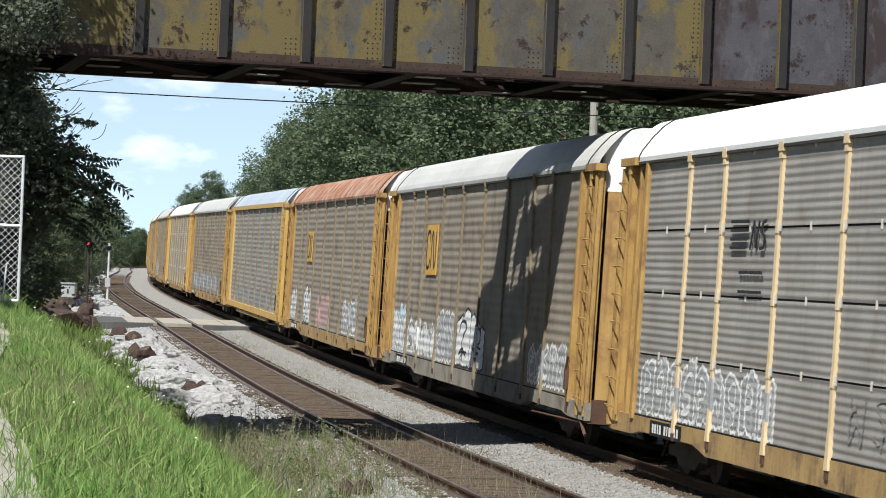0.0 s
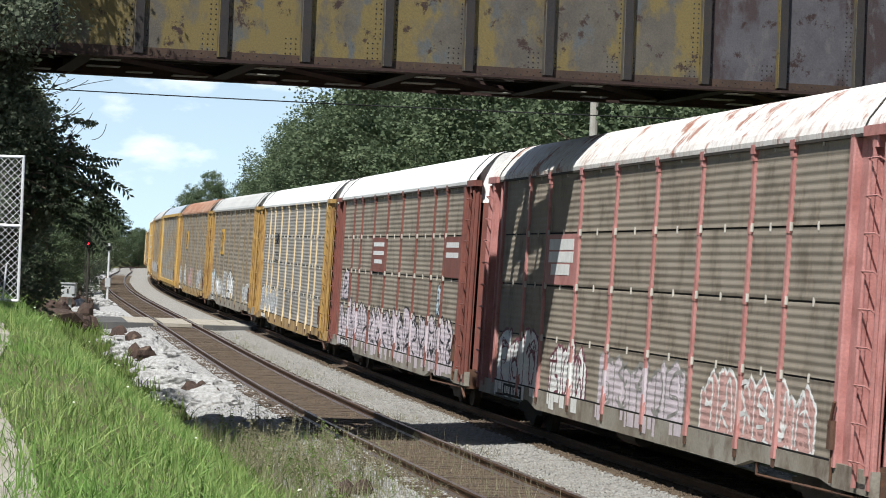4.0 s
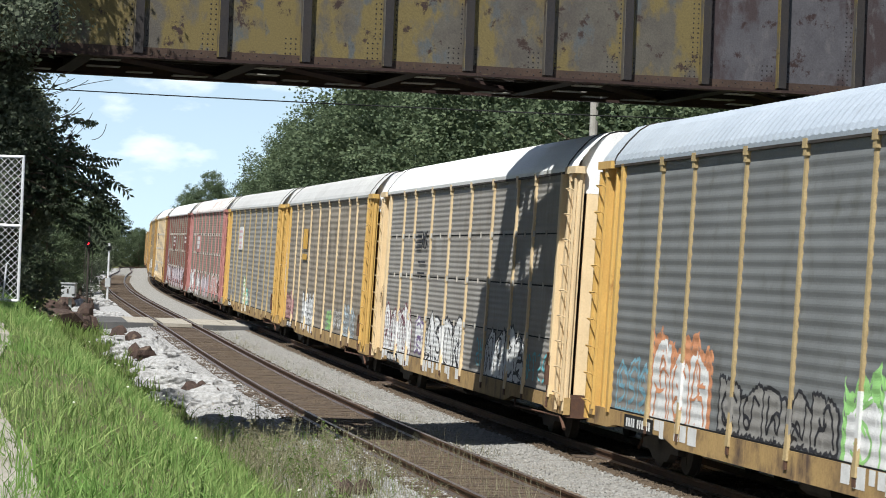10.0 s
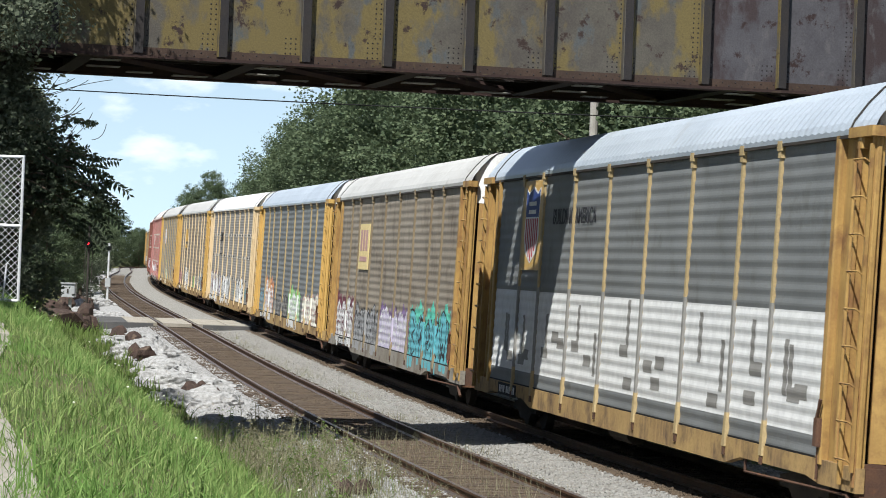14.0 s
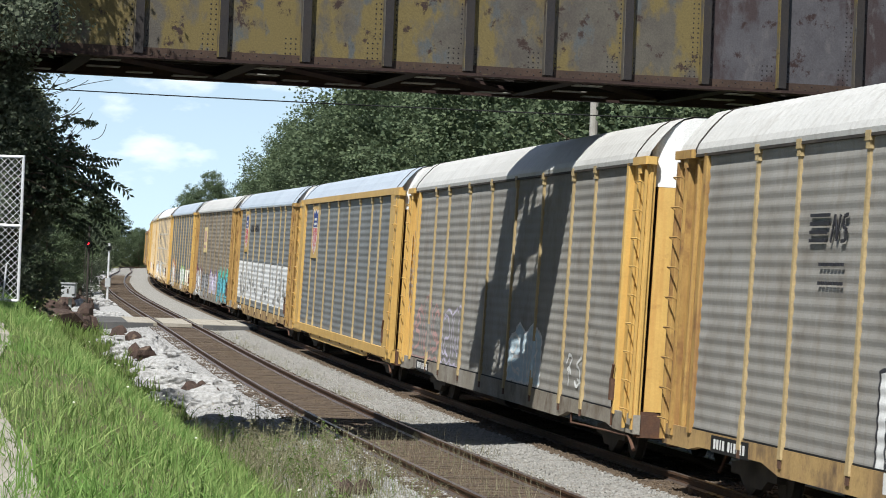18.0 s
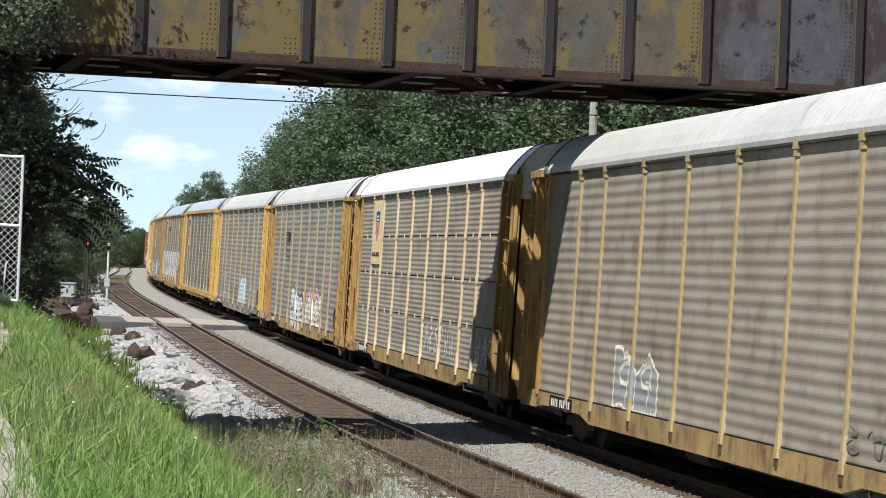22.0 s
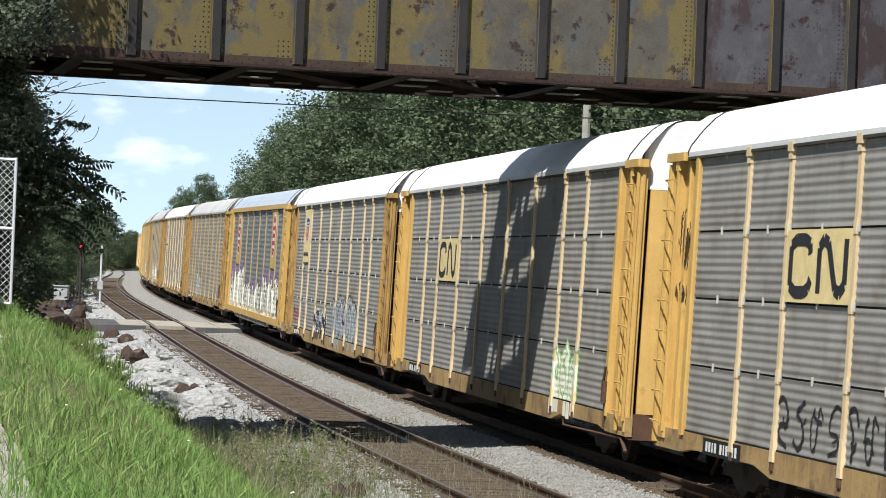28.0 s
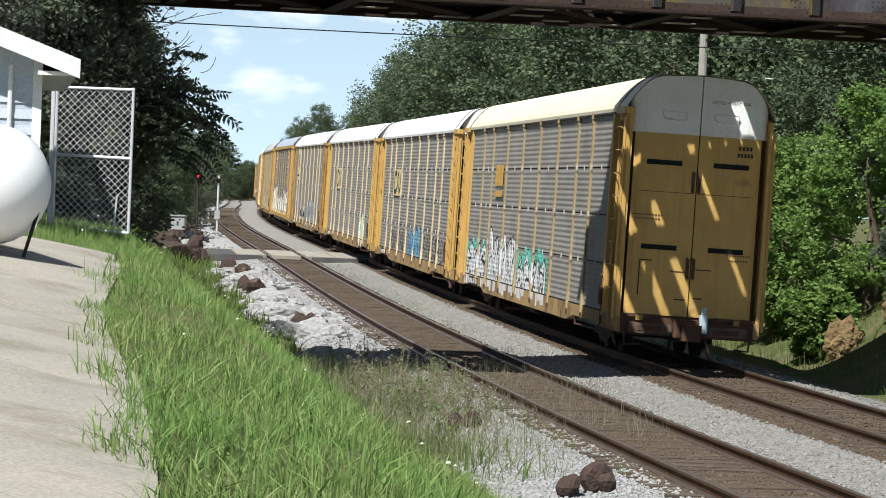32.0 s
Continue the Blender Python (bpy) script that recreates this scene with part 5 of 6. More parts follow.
tree("dark tree beyond the crossing", (-30.0, 175, gz(-30, 175)), 8.5, 5.0, 700, (0.25, 0.45), M_leaf_dark, 66, 14, 0.05)
tree("dark tree beyond the crossing", (-40.0, 240, gz(-40, 240)), 9.5, 6.0, 700, (0.3, 0.5), M_leaf_dark, 67, 14, 0.05)
for k, (x, y, h, r) in enumerate(((-8.6, 48.5, 3.0, 1.9), (-9.9, 56, 3.4, 2.2), (-11.2, 66, 3.0, 2.0), (-12.8, 78, 2.6, 2.0), (-9.0, 44.5, 2.6, 1.4), (-16.0, 95, 2.8, 2.0), (-20.0, 116, 2.6, 2.2), (-9.0, 52.5, 4.3, 1.7), (-9.8, 60, 3.6, 1.5), (-11.7, 71, 3.6, 1.7), (-13.4, 86, 3.2, 1.8), (-17.2, 103, 2.8, 1.9), (-20.5, 132, 3.6, 2.2), (-20.5, 146, 4.2, 2.6), (-7.9, 47.0, 2.2, 1.1), (-11.6, 72, 3.4, 1.45), (-21.5, 172, 4.0, 2.2), (-23.8, 190, 4.6, 2.5))):
    tree("dark tangled bush at the foot of the trees", (x, y, gz(x, y)), h, r, 1500, (0.05, 0.12), M_leaf_dark, 80 + k, 9, 0.06, "bush", 4)
# a drooping bough that reaches over the line
bough = thing("bough", "dark drooping feathery bough over the siding", "branch", at=(-6.95, 49.5, 4.72))
rg = random.Random(31)
g, sprays = Geo(), []
for k in range(26):
    a = Vector((rg.uniform(-0.6, 0.35), rg.uniform(-0.4, 0.4), rg.uniform(-0.6, 0.6)))
    reach, lift = rg.uniform(0.45, 1.35) * (1.0 if -0.7 < a.z < 0.3 else 0.6), rg.uniform(-0.25, 0.32)
    b = a + Vector((reach * 0.55, rg.uniform(-0.2, 0.2), lift))
    c = a + Vector((reach, rg.uniform(-0.3, 0.3), lift - rg.uniform(0.0, 0.35)))
    g.tube(a, b, 0.018, 0.011, 5, False).tube(b, c, 0.011, 0.004, 5, False)
    for u in np.linspace(0.15, 1.0, 8):
        p = (a + (b - a) * (u / 0.55)) if u < 0.55 else (b + (c - b) * ((u - 0.55) / 0.45))
        sprays.append((tuple(p), (0.14, 0.14, 0.055)))
g.tube((-1.2, 0, -0.6), (-0.4, 0, 0.1), 0.06, 0.04, 6).tube((-0.4, 0, 0.1), (0.6, 0, 0.0), 0.04, 0.015, 6)
part("branch", g, M_bark, bough)
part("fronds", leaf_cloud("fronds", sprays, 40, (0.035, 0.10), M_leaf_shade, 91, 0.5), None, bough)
twigs = thing("bare_twigs", "thin bare twigs hanging below the bridge", "branch", at=(-7.6, 50.5, 6.0))
rg = random.Random(5)
for k in range(9):
    a = Vector((0, 0, rg.uniform(-1.6, 0.2)))
    pts = [a]
    for j in range(5):
        pts.append(pts[-1] + Vector((rg.uniform(0.12, 0.3), rg.uniform(-0.1, 0.1), rg.uniform(-0.12, 0.16) + 0.05 * j - 0.05)))
    g = Geo()
    for p, q in zip(pts, pts[1:]):
        g.tube(p, q, 0.007, 0.005, 4, False)
    part("twig", g, M_bark, twigs)
for a, b, c in (((0.93, 0, -0.75), (1.2, 0, -0.66), (1.37, 0, -0.26)), ((1.37, 0, -0.74), (1.58, 0, -0.72), (1.62, 0, -0.45)), ((0.4, 0, -0.42), (1.0, 0, -0.4), (1.12, 0.1, 0.0)), ((0.55, 0, 0.0), (1.1, 0, 0.16), (1.27, 0, 0.31)), ((0.3, 0, -0.1), (0.9, 0, 0.2), (1.7, 0, 0.33)), ((0.6, 0, -0.5), (0.85, 0, -0.3), (1.15, 0.1, -0.28))):
    a, b, c = Vector(a), Vector(b), Vector(c)
    pts = [a * (1 - u) ** 2 + b * 2 * u * (1 - u) + c * u * u for u in np.linspace(0, 1, 9)]
    g = Geo()
    for p, q in zip(pts, pts[1:]):
        g.tube(p, q, 0.006, 0.005, 4, False)
    part("twig", g, M_bark, twigs)
tree("dark tangled bush under the bough", (-8.15, 51.0, gz(-8.15, 51)), 4.3, 1.75, 2600, (0.05, 0.13), M_leaf_dark, 120, 14, 0.1, "bush", 4)
# compound leaves that droop from a slender branch, each with pairs of long leaflets
sumac = thing("leafy_branch", "dark branch with drooping feather-shaped compound leaves", "branch", at=(-6.75, 50.0, 4.45))
part("branch", Geo().tube((-0.8, 0.2, -1.2), (-0.2, 0, -0.2), 0.045, 0.03, 6).tube((-0.2, 0, -0.2), (0.35, 0, 0.25), 0.03, 0.015, 6).tube((-0.2, 0, -0.2), (0.5, 0.1, -0.45), 0.025, 0.012, 6), M_bark, sumac)
rg = random.Random(77)
for root, reach, rise, fall in (((0.3, 0, 0.22), 0.75, 0.28, 0.05), ((0.35, 0, 0.2), 0.9, 0.12, 0.45), ((0.1, 0.1, 0.1), 0.7, 0.3, 0.1), ((0.3, -0.1, 0.05), 0.95, 0.1, 0.2), ((0.2, 0, -0.1), 0.85, 0.12, 0.25), ((0.4, 0.1, -0.3), 0.8, 0.1, 0.25),
                                ((0.5, 0, -0.45), 0.75, 0.08, 0.4), ((0.45, 0.1, -0.45), 0.5, 0.1, 0.5), ((0.1, -0.1, -0.3), 0.7, 0.05, 0.4), ((0.0, 0, 0.2), 0.5, 0.35, -0.1), ((-0.1, 0.1, 0.1), 0.6, 0.25, -0.2), ((0.3, 0, -0.6), 0.6, 0.0, 0.45), ((0.0, 0, -0.6), 0.6, 0.1, 0.3), ((0.2, 0.1, -0.8), 0.5, 0.05, 0.35)):
    root = Vector(root)
    mid, tip = root + Vector((reach * 0.55, rg.uniform(-0.15, 0.15), rise)), root + Vector((reach, rg.uniform(-0.2, 0.2), rise - fall))
    pts = [root * (1 - u) ** 2 + mid * 2 * u * (1 - u) + tip * u * u for u in np.linspace(0, 1, 12)]
    g = Geo()
    for p, q in zip(pts, pts[1:]):
        g.tube(p, q, 0.006, 0.005, 3, False)
    for k in range(2, 12):
        d = (pts[k] - pts[k - 1]).normalized()
        for sd in (-1, 1):
            for depth in (-0.5, 0.5):
                ln = rg.uniform(0.13, 0.22) * (1 - 0.03 * k)
                out = (Vector((-d.z, 0, d.x)) * sd * (1.0 if sd < 0 else 0.55) + Vector((0, depth, -0.35)) + d * 0.5).normalized()
                wide = out.cross(Vector((rg.uniform(-0.4, 0.4), 1, rg.uniform(-0.3, 0.3)))).normalized() * ln * 0.16
                g.add([tuple(pts[k]), tuple(pts[k] + out * ln * 0.45 + wide), tuple(pts[k] + out * ln), tuple(pts[k] + out * ln * 0.45 - wide)], [(0, 1, 2, 3)])
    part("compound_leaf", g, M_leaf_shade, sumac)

# bright bushes on the bank to the right
for k, (x, y, h, r, mt) in enumerate(((5.6, 70, 4.6, 1.7, M_leaf_bright), (7.4, 67, 5.0, 2.0, M_leaf_bright), (9.6, 69, 5.2, 2.2, M_leaf_bright), (6.8, 75, 5.0, 2.2, M_leaf), (11.5, 66, 4.6, 2.2, M_leaf), (8.6, 63.5, 2.6, 1.5, M_leaf_dark), (6.2, 64.5, 1.6, 1.0, M_leaf_bright), (12.0, 60, 4.5, 2.0, M_leaf_dark))):
    tree("leafy green bush on the cutting bank", (x, y, gz(x, y) - 0.1), h, r, 1700, (0.06, 0.16), mt, 100 + k, 13, 0.05, "bush", 4)


def blades(name, x, y, h, w, material, seed, lean=0.5, tip=True):
    """Curved grass blades: three-section strips."""
    rng = np.random.default_rng(seed)
    n = len(x)
    z = ground_z(x, y)
    a = rng.random(n) * 6.283
    l = lean * rng.random(n) ** 1.3
    dx, dy = np.cos(a) * l, np.sin(a) * l
    b = rng.random(n) * 6.283
    wx, wy = np.cos(b) * w / 2, np.sin(b) * w / 2
    rows = []
    for u, ww in ((0.0, 1.0), (0.45, 0.9), (0.8, 0.55), (1.0, 0.08)):
        cx, cy, cz = x + dx * h * u ** 2, y + dy * h * u ** 2, z + h * (u - 0.25 * l * u ** 2) - 0.03
        rows += [np.stack([cx - wx * ww, cy - wy * ww, cz], -1), np.stack([cx + wx * ww, cy + wy * ww, cz], -1)]
    v = np.stack(rows, 1).reshape(-1, 3)
    f = np.array([(0, 1, 3, 2), (2, 3, 5, 4), (4, 5, 7, 6)])
    return fast_mesh(name, v, (f[None] + 8 * np.arange(n)[:, None, None]).reshape(-1, 4), material)


PATH_EDGE = np.array([(2, -0.2), (8, -1.05), (10.5, -1.40), (14, -1.95), (18, -2.75), (21, -3.25), (25, -3.7), (29, -4.4), (31, -5.2), (33, -6.6)])


def lawn(rng, n, y0, y1, vn0, vn1, power=1.5):
    y = y0 + (y1 - y0) * rng.random(n) ** power
    xc = np.interp(y, LY[I0 - 20:I0 + 300], LX[I0 - 20:I0 + 300])
    x = xc - SPACING - (vn0 + (vn1 - vn0) * rng.random(n)) * 1.03
    ok = (x > np.interp(y, PATH_EDGE[:, 0], PATH_EDGE[:, 1]) + 0.14 * np.sin(y * 2.1) + 0.08 * np.sin(y * 5.1) - 0.06 - 0.10 * rng.random(n) ** 2) | (y > 33.5)
    return x[ok], y[ok]


rng = np.random.default_rng(21)
x, y = lawn(rng, 270000, 8.5, 62, 1.9, 13.0, 1.45)
keep = (np.abs(x) < 0.19 * y + 0.3) & (track_coords(x, y)[1] - SPACING > np.interp(y, [26, 34, 40, 50], [1.9, 2.3, 2.7, 3.5]) + 0.25 * rough2d(x, y, 1.1))
x, y = x[keep], y[keep]
clump = 0.5 + 0.5 * rough2d(x, y, 1.7)
h = (0.04 + 0.09 * rng.random(len(x)) + 0.17 * clump * rng.random(len(x)) ** 2)
tagged(new("grass", blades("grass", x, y, h, 0.004 + 0.0055 * rng.random(len(x)), M_grass, 22, 1.15)), "tall bright green uncut grass", "grass", kind="stuff")
x, y = lawn(rng, 16000, 8.5, 60, 2.9, 12.0, 1.4)
keep = (np.abs(x) < 0.19 * y + 0.3) & (rough2d(x, y, 2.3) > -0.15)
x, y = x[keep], y[keep]
tagged(new("tall_grass", blades("tall_grass", x, y, 0.12 + 0.16 * rng.random(len(x)) ** 2, 0.007 + 0.009 * rng.random(len(x)), M_grass, 28, 1.5)), "broad bright blades of tall grass", "grass", kind="stuff")
x, y = lawn(rng, 8500, 37, 54, 1.2, 3.9, 1.0)
keep = rng.random(len(x)) < 0.25 + 0.75 * (rough2d(x, y, 0.9) > -0.1)
x, y = x[keep], y[keep]
tagged(new("dry_weeds", blades("dry_weeds", x, y, 0.12 + 0.6 * rng.random(len(x)) ** 2.5, 0.006 + 0.008 * rng.random(len(x)), M_weed, 23, 1.1)), "dry brown weeds along the ballast edge", "weeds", kind="stuff")
x, y = lawn(rng, 6000, 35, 56, 1.2, 3.9, 1.0)
keep = rough2d(x, y, 1.3) > -0.05
x, y = x[keep], y[keep]
tagged(new("green_weeds", blades("green_weeds", x, y, 0.12 + 0.5 * rng.random(len(x)) ** 2, 0.008 + 0.012 * rng.random(len(x)), M_weed_green, 30, 0.9)), "olive green weeds along the ballast edge", "weeds", kind="stuff")
x, y = lawn(rng, 4200, 41, 58, -0.7, 2.4, 1.0)
tagged(new("thin_weeds", blades("thin_weeds", x, y, 0.15 + 0.55 * rng.random(len(x)) ** 1.5, 0.005 + 0.004 * rng.random(len(x)), M_weed, 27, 0.5)), "sparse dry weeds growing in the siding", "weeds", kind="stuff")
x, y = lawn(rng, 5000, 60, 125, 3.2, 9.0, 1.0)
tagged(new("rough_grass", blades("rough_grass", x, y, 0.2 + 0.35 * rng.random(len(x)), 0.02 + 0.02 * rng.random(len(x)), M_weed_green, 24, 0.8)), "rough grass and weeds by the siding", "weeds", kind="stuff")

o, along = 2.35 + 0.75 * rng.random(5200), 47 + 75 * rng.random(5200) ** 1.2
x, y = np.interp(along, S, LX) - np.interp(along, S, TY) * o, np.interp(along, S, LY) + np.interp(along, S, TX) * o
keep = rough2d(x, y, 0.8) > 0.12
x, y = x[keep], y[keep]
tagged(new("strip_weeds", blades("strip_weeds", x, y, 0.10 + 0.42 * rng.random(len(x)) ** 2, 0.008 + 0.010 * rng.random(len(x)), M_weed, 29, 0.9)), "pale weeds between the two tracks", "weeds", kind="stuff")


def weed(at, h, seed, leaf, label):
    rg = random.Random(seed)
    t = thing("weed_plant", label, "weed", "weeds at the ballast edge", at=at)
    g = Geo()
    bl = []
    for k in range(5):
        a, b = Vector((rg.uniform(-0.1, 0.1), rg.uniform(-0.1, 0.1), 0)), Vector((rg.uniform(-0.25, 0.25), rg.uniform(-0.2, 0.2), h * rg.uniform(0.6, 1)))
        g.tube(a, b, 0.008, 0.004, 4, False)
        for u in (0.35, 0.55, 0.75, 0.95):
            bl.append((tuple(a + (b - a) * u), (0.08, 0.08, 0.10)))
    part("stem", g, M_weed, t)
    part("leaves", leaf_cloud("leaves", bl, 15, (0.02, 0.055), leaf, seed), None, t)


fx, fy = lawn(rng, 60, 12, 48, 3.9, 9.0, 1.2)


def heads(rg_, n):
    return fx, fy, ground_z(fx, fy) + 0.24


tagged(new("flower_heads", pebbles("flower_heads", len(fx), heads, (0.010, 0.020), plain("pale_flower", (0.75, 0.78, 0.6), 0.8), 26)), "small pale flower heads in the grass", "flowers", kind="stuff")
rg = random.Random(14)
for k in range(46):
    y = rg.uniform(42, 56)
    xc = float(np.interp(y, LY, LX)) - SPACING - rg.uniform(1.2, 3.6)
    weed((xc, y, gz(xc, y)), rg.uniform(0.35, 1.1), 200 + k, M_weed if k % 6 else M_weed_green, "dry leggy weed beside the stone ballast" if k % 6 else "green leggy weed beside the stone ballast")
x, y = 2 + 9 * rng.random(9000), 38 + 40 * rng.random(9000)
_, v, _ = track_coords(x, y)
x, y = x[v < -3.4], y[v < -3.4]
tagged(new("bank_weeds", blades("bank_weeds", x, y, 0.2 + 0.5 * rng.random(len(x)) ** 2, 0.008 + 0.008 * rng.random(len(x)), M_weed_green, 25, 0.9)), "weeds on the shaded cutting bank", "weeds", kind="stuff")
weed((-1.25, 38.5, gz(-1.25, 38.5)), 0.9, 300, M_leaf_bright, "bright yellow-green weed beside the ballast")

# ---- yard on the bank: path, tank, shed, gate ----
path = thing("concrete_path", "worn pale concrete path beside the grass", "path", kind="structure")
ys = np.arange(2, 33.2, 0.5)
for k in range(0, len(ys) - 1, 6):
    seg = ys[k:k + 7]
    rows = []
    for yv in seg:
        xr = float(np.interp(yv, PATH_EDGE[:, 0], PATH_EDGE[:, 1]))
        rows.append([(xx, yv, gz(xx, yv) + 0.025) for xx in [xr - 6.5 + 6.5 * j / 16 for j in range(17)]])
    part("slab", Geo().loft(rows, closed=False), M_concrete, path, smooth=True)

M_tank = surface("white_tank_paint", (0.80, 0.81, 0.80), (0.74, 0.75, 0.74), 0.35, 0, 1.0, 40, dirt=(0.45, 0.42, 0.36), dirt_lo=0.64, dirt_hi=0.9, bumpy=0.0, speck=0.06)
tx, ty = -4.67, 24.0
tz = gz(-4.7, 24) + 0.10
tank = thing("propane_tank", "white rounded propane tank on short legs", "tank", at=(tx, ty, tz))
g = Geo()
rings = []
R = 0.505
for k in range(9):
    a = math.pi / 2 * k / 8
    rings.append([(R * 0.95 * math.cos(a) * 1.0, R * math.sin(a) * math.cos(b), 0.50 + R * math.sin(a) * math.sin(b)) for b in [2 * math.pi * j / 28 for j in range(28)]])
rings = [[(x0, y0, z0) for x0, y0, z0 in r] for r in rings]
rings[0] = [(0.48, 0.02 * math.cos(2 * math.pi * j / 28), 0.50 + 0.02 * math.sin(2 * math.pi * j / 28)) for j in range(28)]
left = [[(-3.2 - x0, y0, z0) for x0, y0, z0 in r] for r in rings[::-1]]
g.loft(rings + left)
part("shell", g, M_tank, tank, smooth=True)
part("seam", Geo().tube((-0.02, 0, 0.5), (0.02, 0, 0.5), R + 0.008, n=28), M_tank, tank)
dome_g = Geo()
dome_g.loft([[(-0.28 + r * math.cos(b), r * math.sin(b), z) for b in [2 * math.pi * j / 16 for j in range(16)]] for r, z in ((0.17, 0.97), (0.17, 1.12), (0.14, 1.18), (0.07, 1.22), (0.01, 1.225))])
part("valve_dome", dome_g, M_tank, tank, smooth=True)
for lx in (-0.25, -2.95):
    for ly in (-0.32, 0.32):
        part("leg", Geo().tube((lx, ly * 1.15, -0.14), (lx, ly, 0.22), 0.035, n=6), M_dark, tank)
part("hose", Geo().tube((0.42, -0.1, 0.35), (0.30, -0.15, -0.1), 0.016, n=6), M_black, tank)

M_siding = surface("pale_blue_siding", (0.55, 0.60, 0.66), (0.48, 0.53, 0.60), 0.6, 0, 1.0, 30, dirt=(0.4, 0.42, 0.44))
hx, hy = -6.45, 36.0
hz = gz(-6.6, 36) - 0.05
shed = thing("shed", "pale blue sided shed with white roof trim", "shed", at=(hx, hy, hz), turn=11.0)
part("wall", Geo().box(-6.0, 0, 0, 5.0, 0, 2.2), M_siding, shed)
g = Geo().add([(-6.0, 0.0, 2.2), (0, 0.0, 2.2), (-3.0, 0.0, 3.25), (-6.0, 5.0, 2.2), (0, 5.0, 2.2), (-3.0, 5.0, 3.25)], [(0, 1, 2), (5, 4, 3), (0, 2, 5, 3), (2, 1, 4, 5)])
part("gable", g, M_siding, shed)
for sgn in (1, -1):
    cx = -3.0
    e = [(cx + sgn * 3.45, 2.02), (cx, 3.25), (cx, 3.40), (cx + sgn * 3.45, 2.17)]
    part("roof_slope", Geo().add([(a, -0.35, b) for a, b in e] + [(a, 5.35, b) for a, b in e], [(0, 1, 2, 3), (7, 6, 5, 4), (0, 4, 5, 1), (1, 5, 6, 2), (2, 6, 7, 3), (3, 7, 4, 0)]), M_white, shed, "white metal roof slope")
    f = [(cx + sgn * 3.47, 1.95), (cx, 3.20), (cx, 3.44), (cx + sgn * 3.47, 2.19)]
    part("fascia", Geo().add([(a, -0.40, b) for a, b in f] + [(a, -0.36, b) for a, b in f], [(0, 1, 2, 3), (7, 6, 5, 4), (0, 4, 5, 1), (1, 5, 6, 2), (2, 6, 7, 3), (3, 7, 4, 0)]), M_white, shed, "white fascia board")
part("soffit", Geo().box(-0.05, 0.40, -0.34, 5.3, 1.98, 2.03), M_white, shed)
part("corner_board", Geo().box(-0.10, 0.015, -0.02, 0.08, 0, 2.2), M_white, shed)
part("downpipe", Geo().tube((-0.38, -0.05, 0.1), (-0.38, -0.05, 2.1), 0.03, n=8), M_white, shed)
part("door", Geo().box(-1.55, -0.62, -0.03, 0.02, 0.05, 2.02, 0.01), M_white, shed, "white door")
for k in range(10):
    z = 0.15 + 0.2 * k
    part("siding_board", Geo().add([(-6.0, 0, z), (0, 0, z), (0, -0.018, z - 0.12), (-6.0, -0.018, z - 0.12)], [(0, 3, 2, 1)]), M_siding, shed)

M_galv = plain("galvanised_tube", (0.74, 0.75, 0.76), 0.45, 0.25)
gate = thing("chain_link_gate", "open galvanised chain-link gate with a middle rail", "gate", at=(-7.28, 42.0, gz(-6.7, 42) + 0.02))
GW, GHT = 1.12, 2.10
for a, b in (((0, 0, 0.02), (0, 0, GHT)), ((GW, 0, 0.0), (GW, 0, GHT + 0.03)), ((0, 0, 0.05), (GW, 0, 0.0)), ((0, 0, GHT), (GW, 0, GHT)), ((0, 0, GHT * 0.53), (GW, 0, GHT * 0.52))):
    part("gate_rail", Geo().tube(a, b, 0.022, n=8), M_galv, gate)
part("gate_post", Geo().tube((-0.06, 0.05, -0.2), (-0.06, 0.05, GHT + 0.05), 0.035, n=8), M_galv, gate)
part("drop_rod", Geo().tube((GW - 0.22, -0.04, 0.0), (GW - 0.18, -0.04, 0.55), 0.014, n=6), M_galv, gate)
mesh_g = Geo()
pitch = 0.105
for k in range(-26, 15):
    for sgn in (1, -1):
        x0 = k * pitch if sgn > 0 else k * pitch + GHT
        p, q = Vector((x0, 0.004 * sgn, 0.03)), Vector((x0 + sgn * (GHT - 0.03), 0.004 * sgn, GHT))
        d = q - p
        t0, t1 = sorted(((0 - p.x) / d.x, (GW - p.x) / d.x))
        t0, t1 = max(0, t0), min(1, t1)
        if t1 > t0:
            mesh_g.tube(p + d * t0, p + d * t1, 0.0048, n=3, caps=False)
tagged(part("wire_mesh", mesh_g, M_galv, gate), kind="stuff")

# ---- along the siding: rubble, cabinet, signal, wires ----
M_rubble = surface("brown_rubble", (0.075, 0.048, 0.038), (0.042, 0.032, 0.028), 0.9, 0, 3, 20, dirt=(0.2, 0.14, 0.1), bumpy=0.9, dist=0.04)
M_earth = surface("ochre_earth", (0.26, 0.18, 0.09), (0.15, 0.10, 0.05), 0.95, 0, 1.5, 14, dirt=(0.12, 0.09, 0.05), bumpy=0.9, dist=0.06)


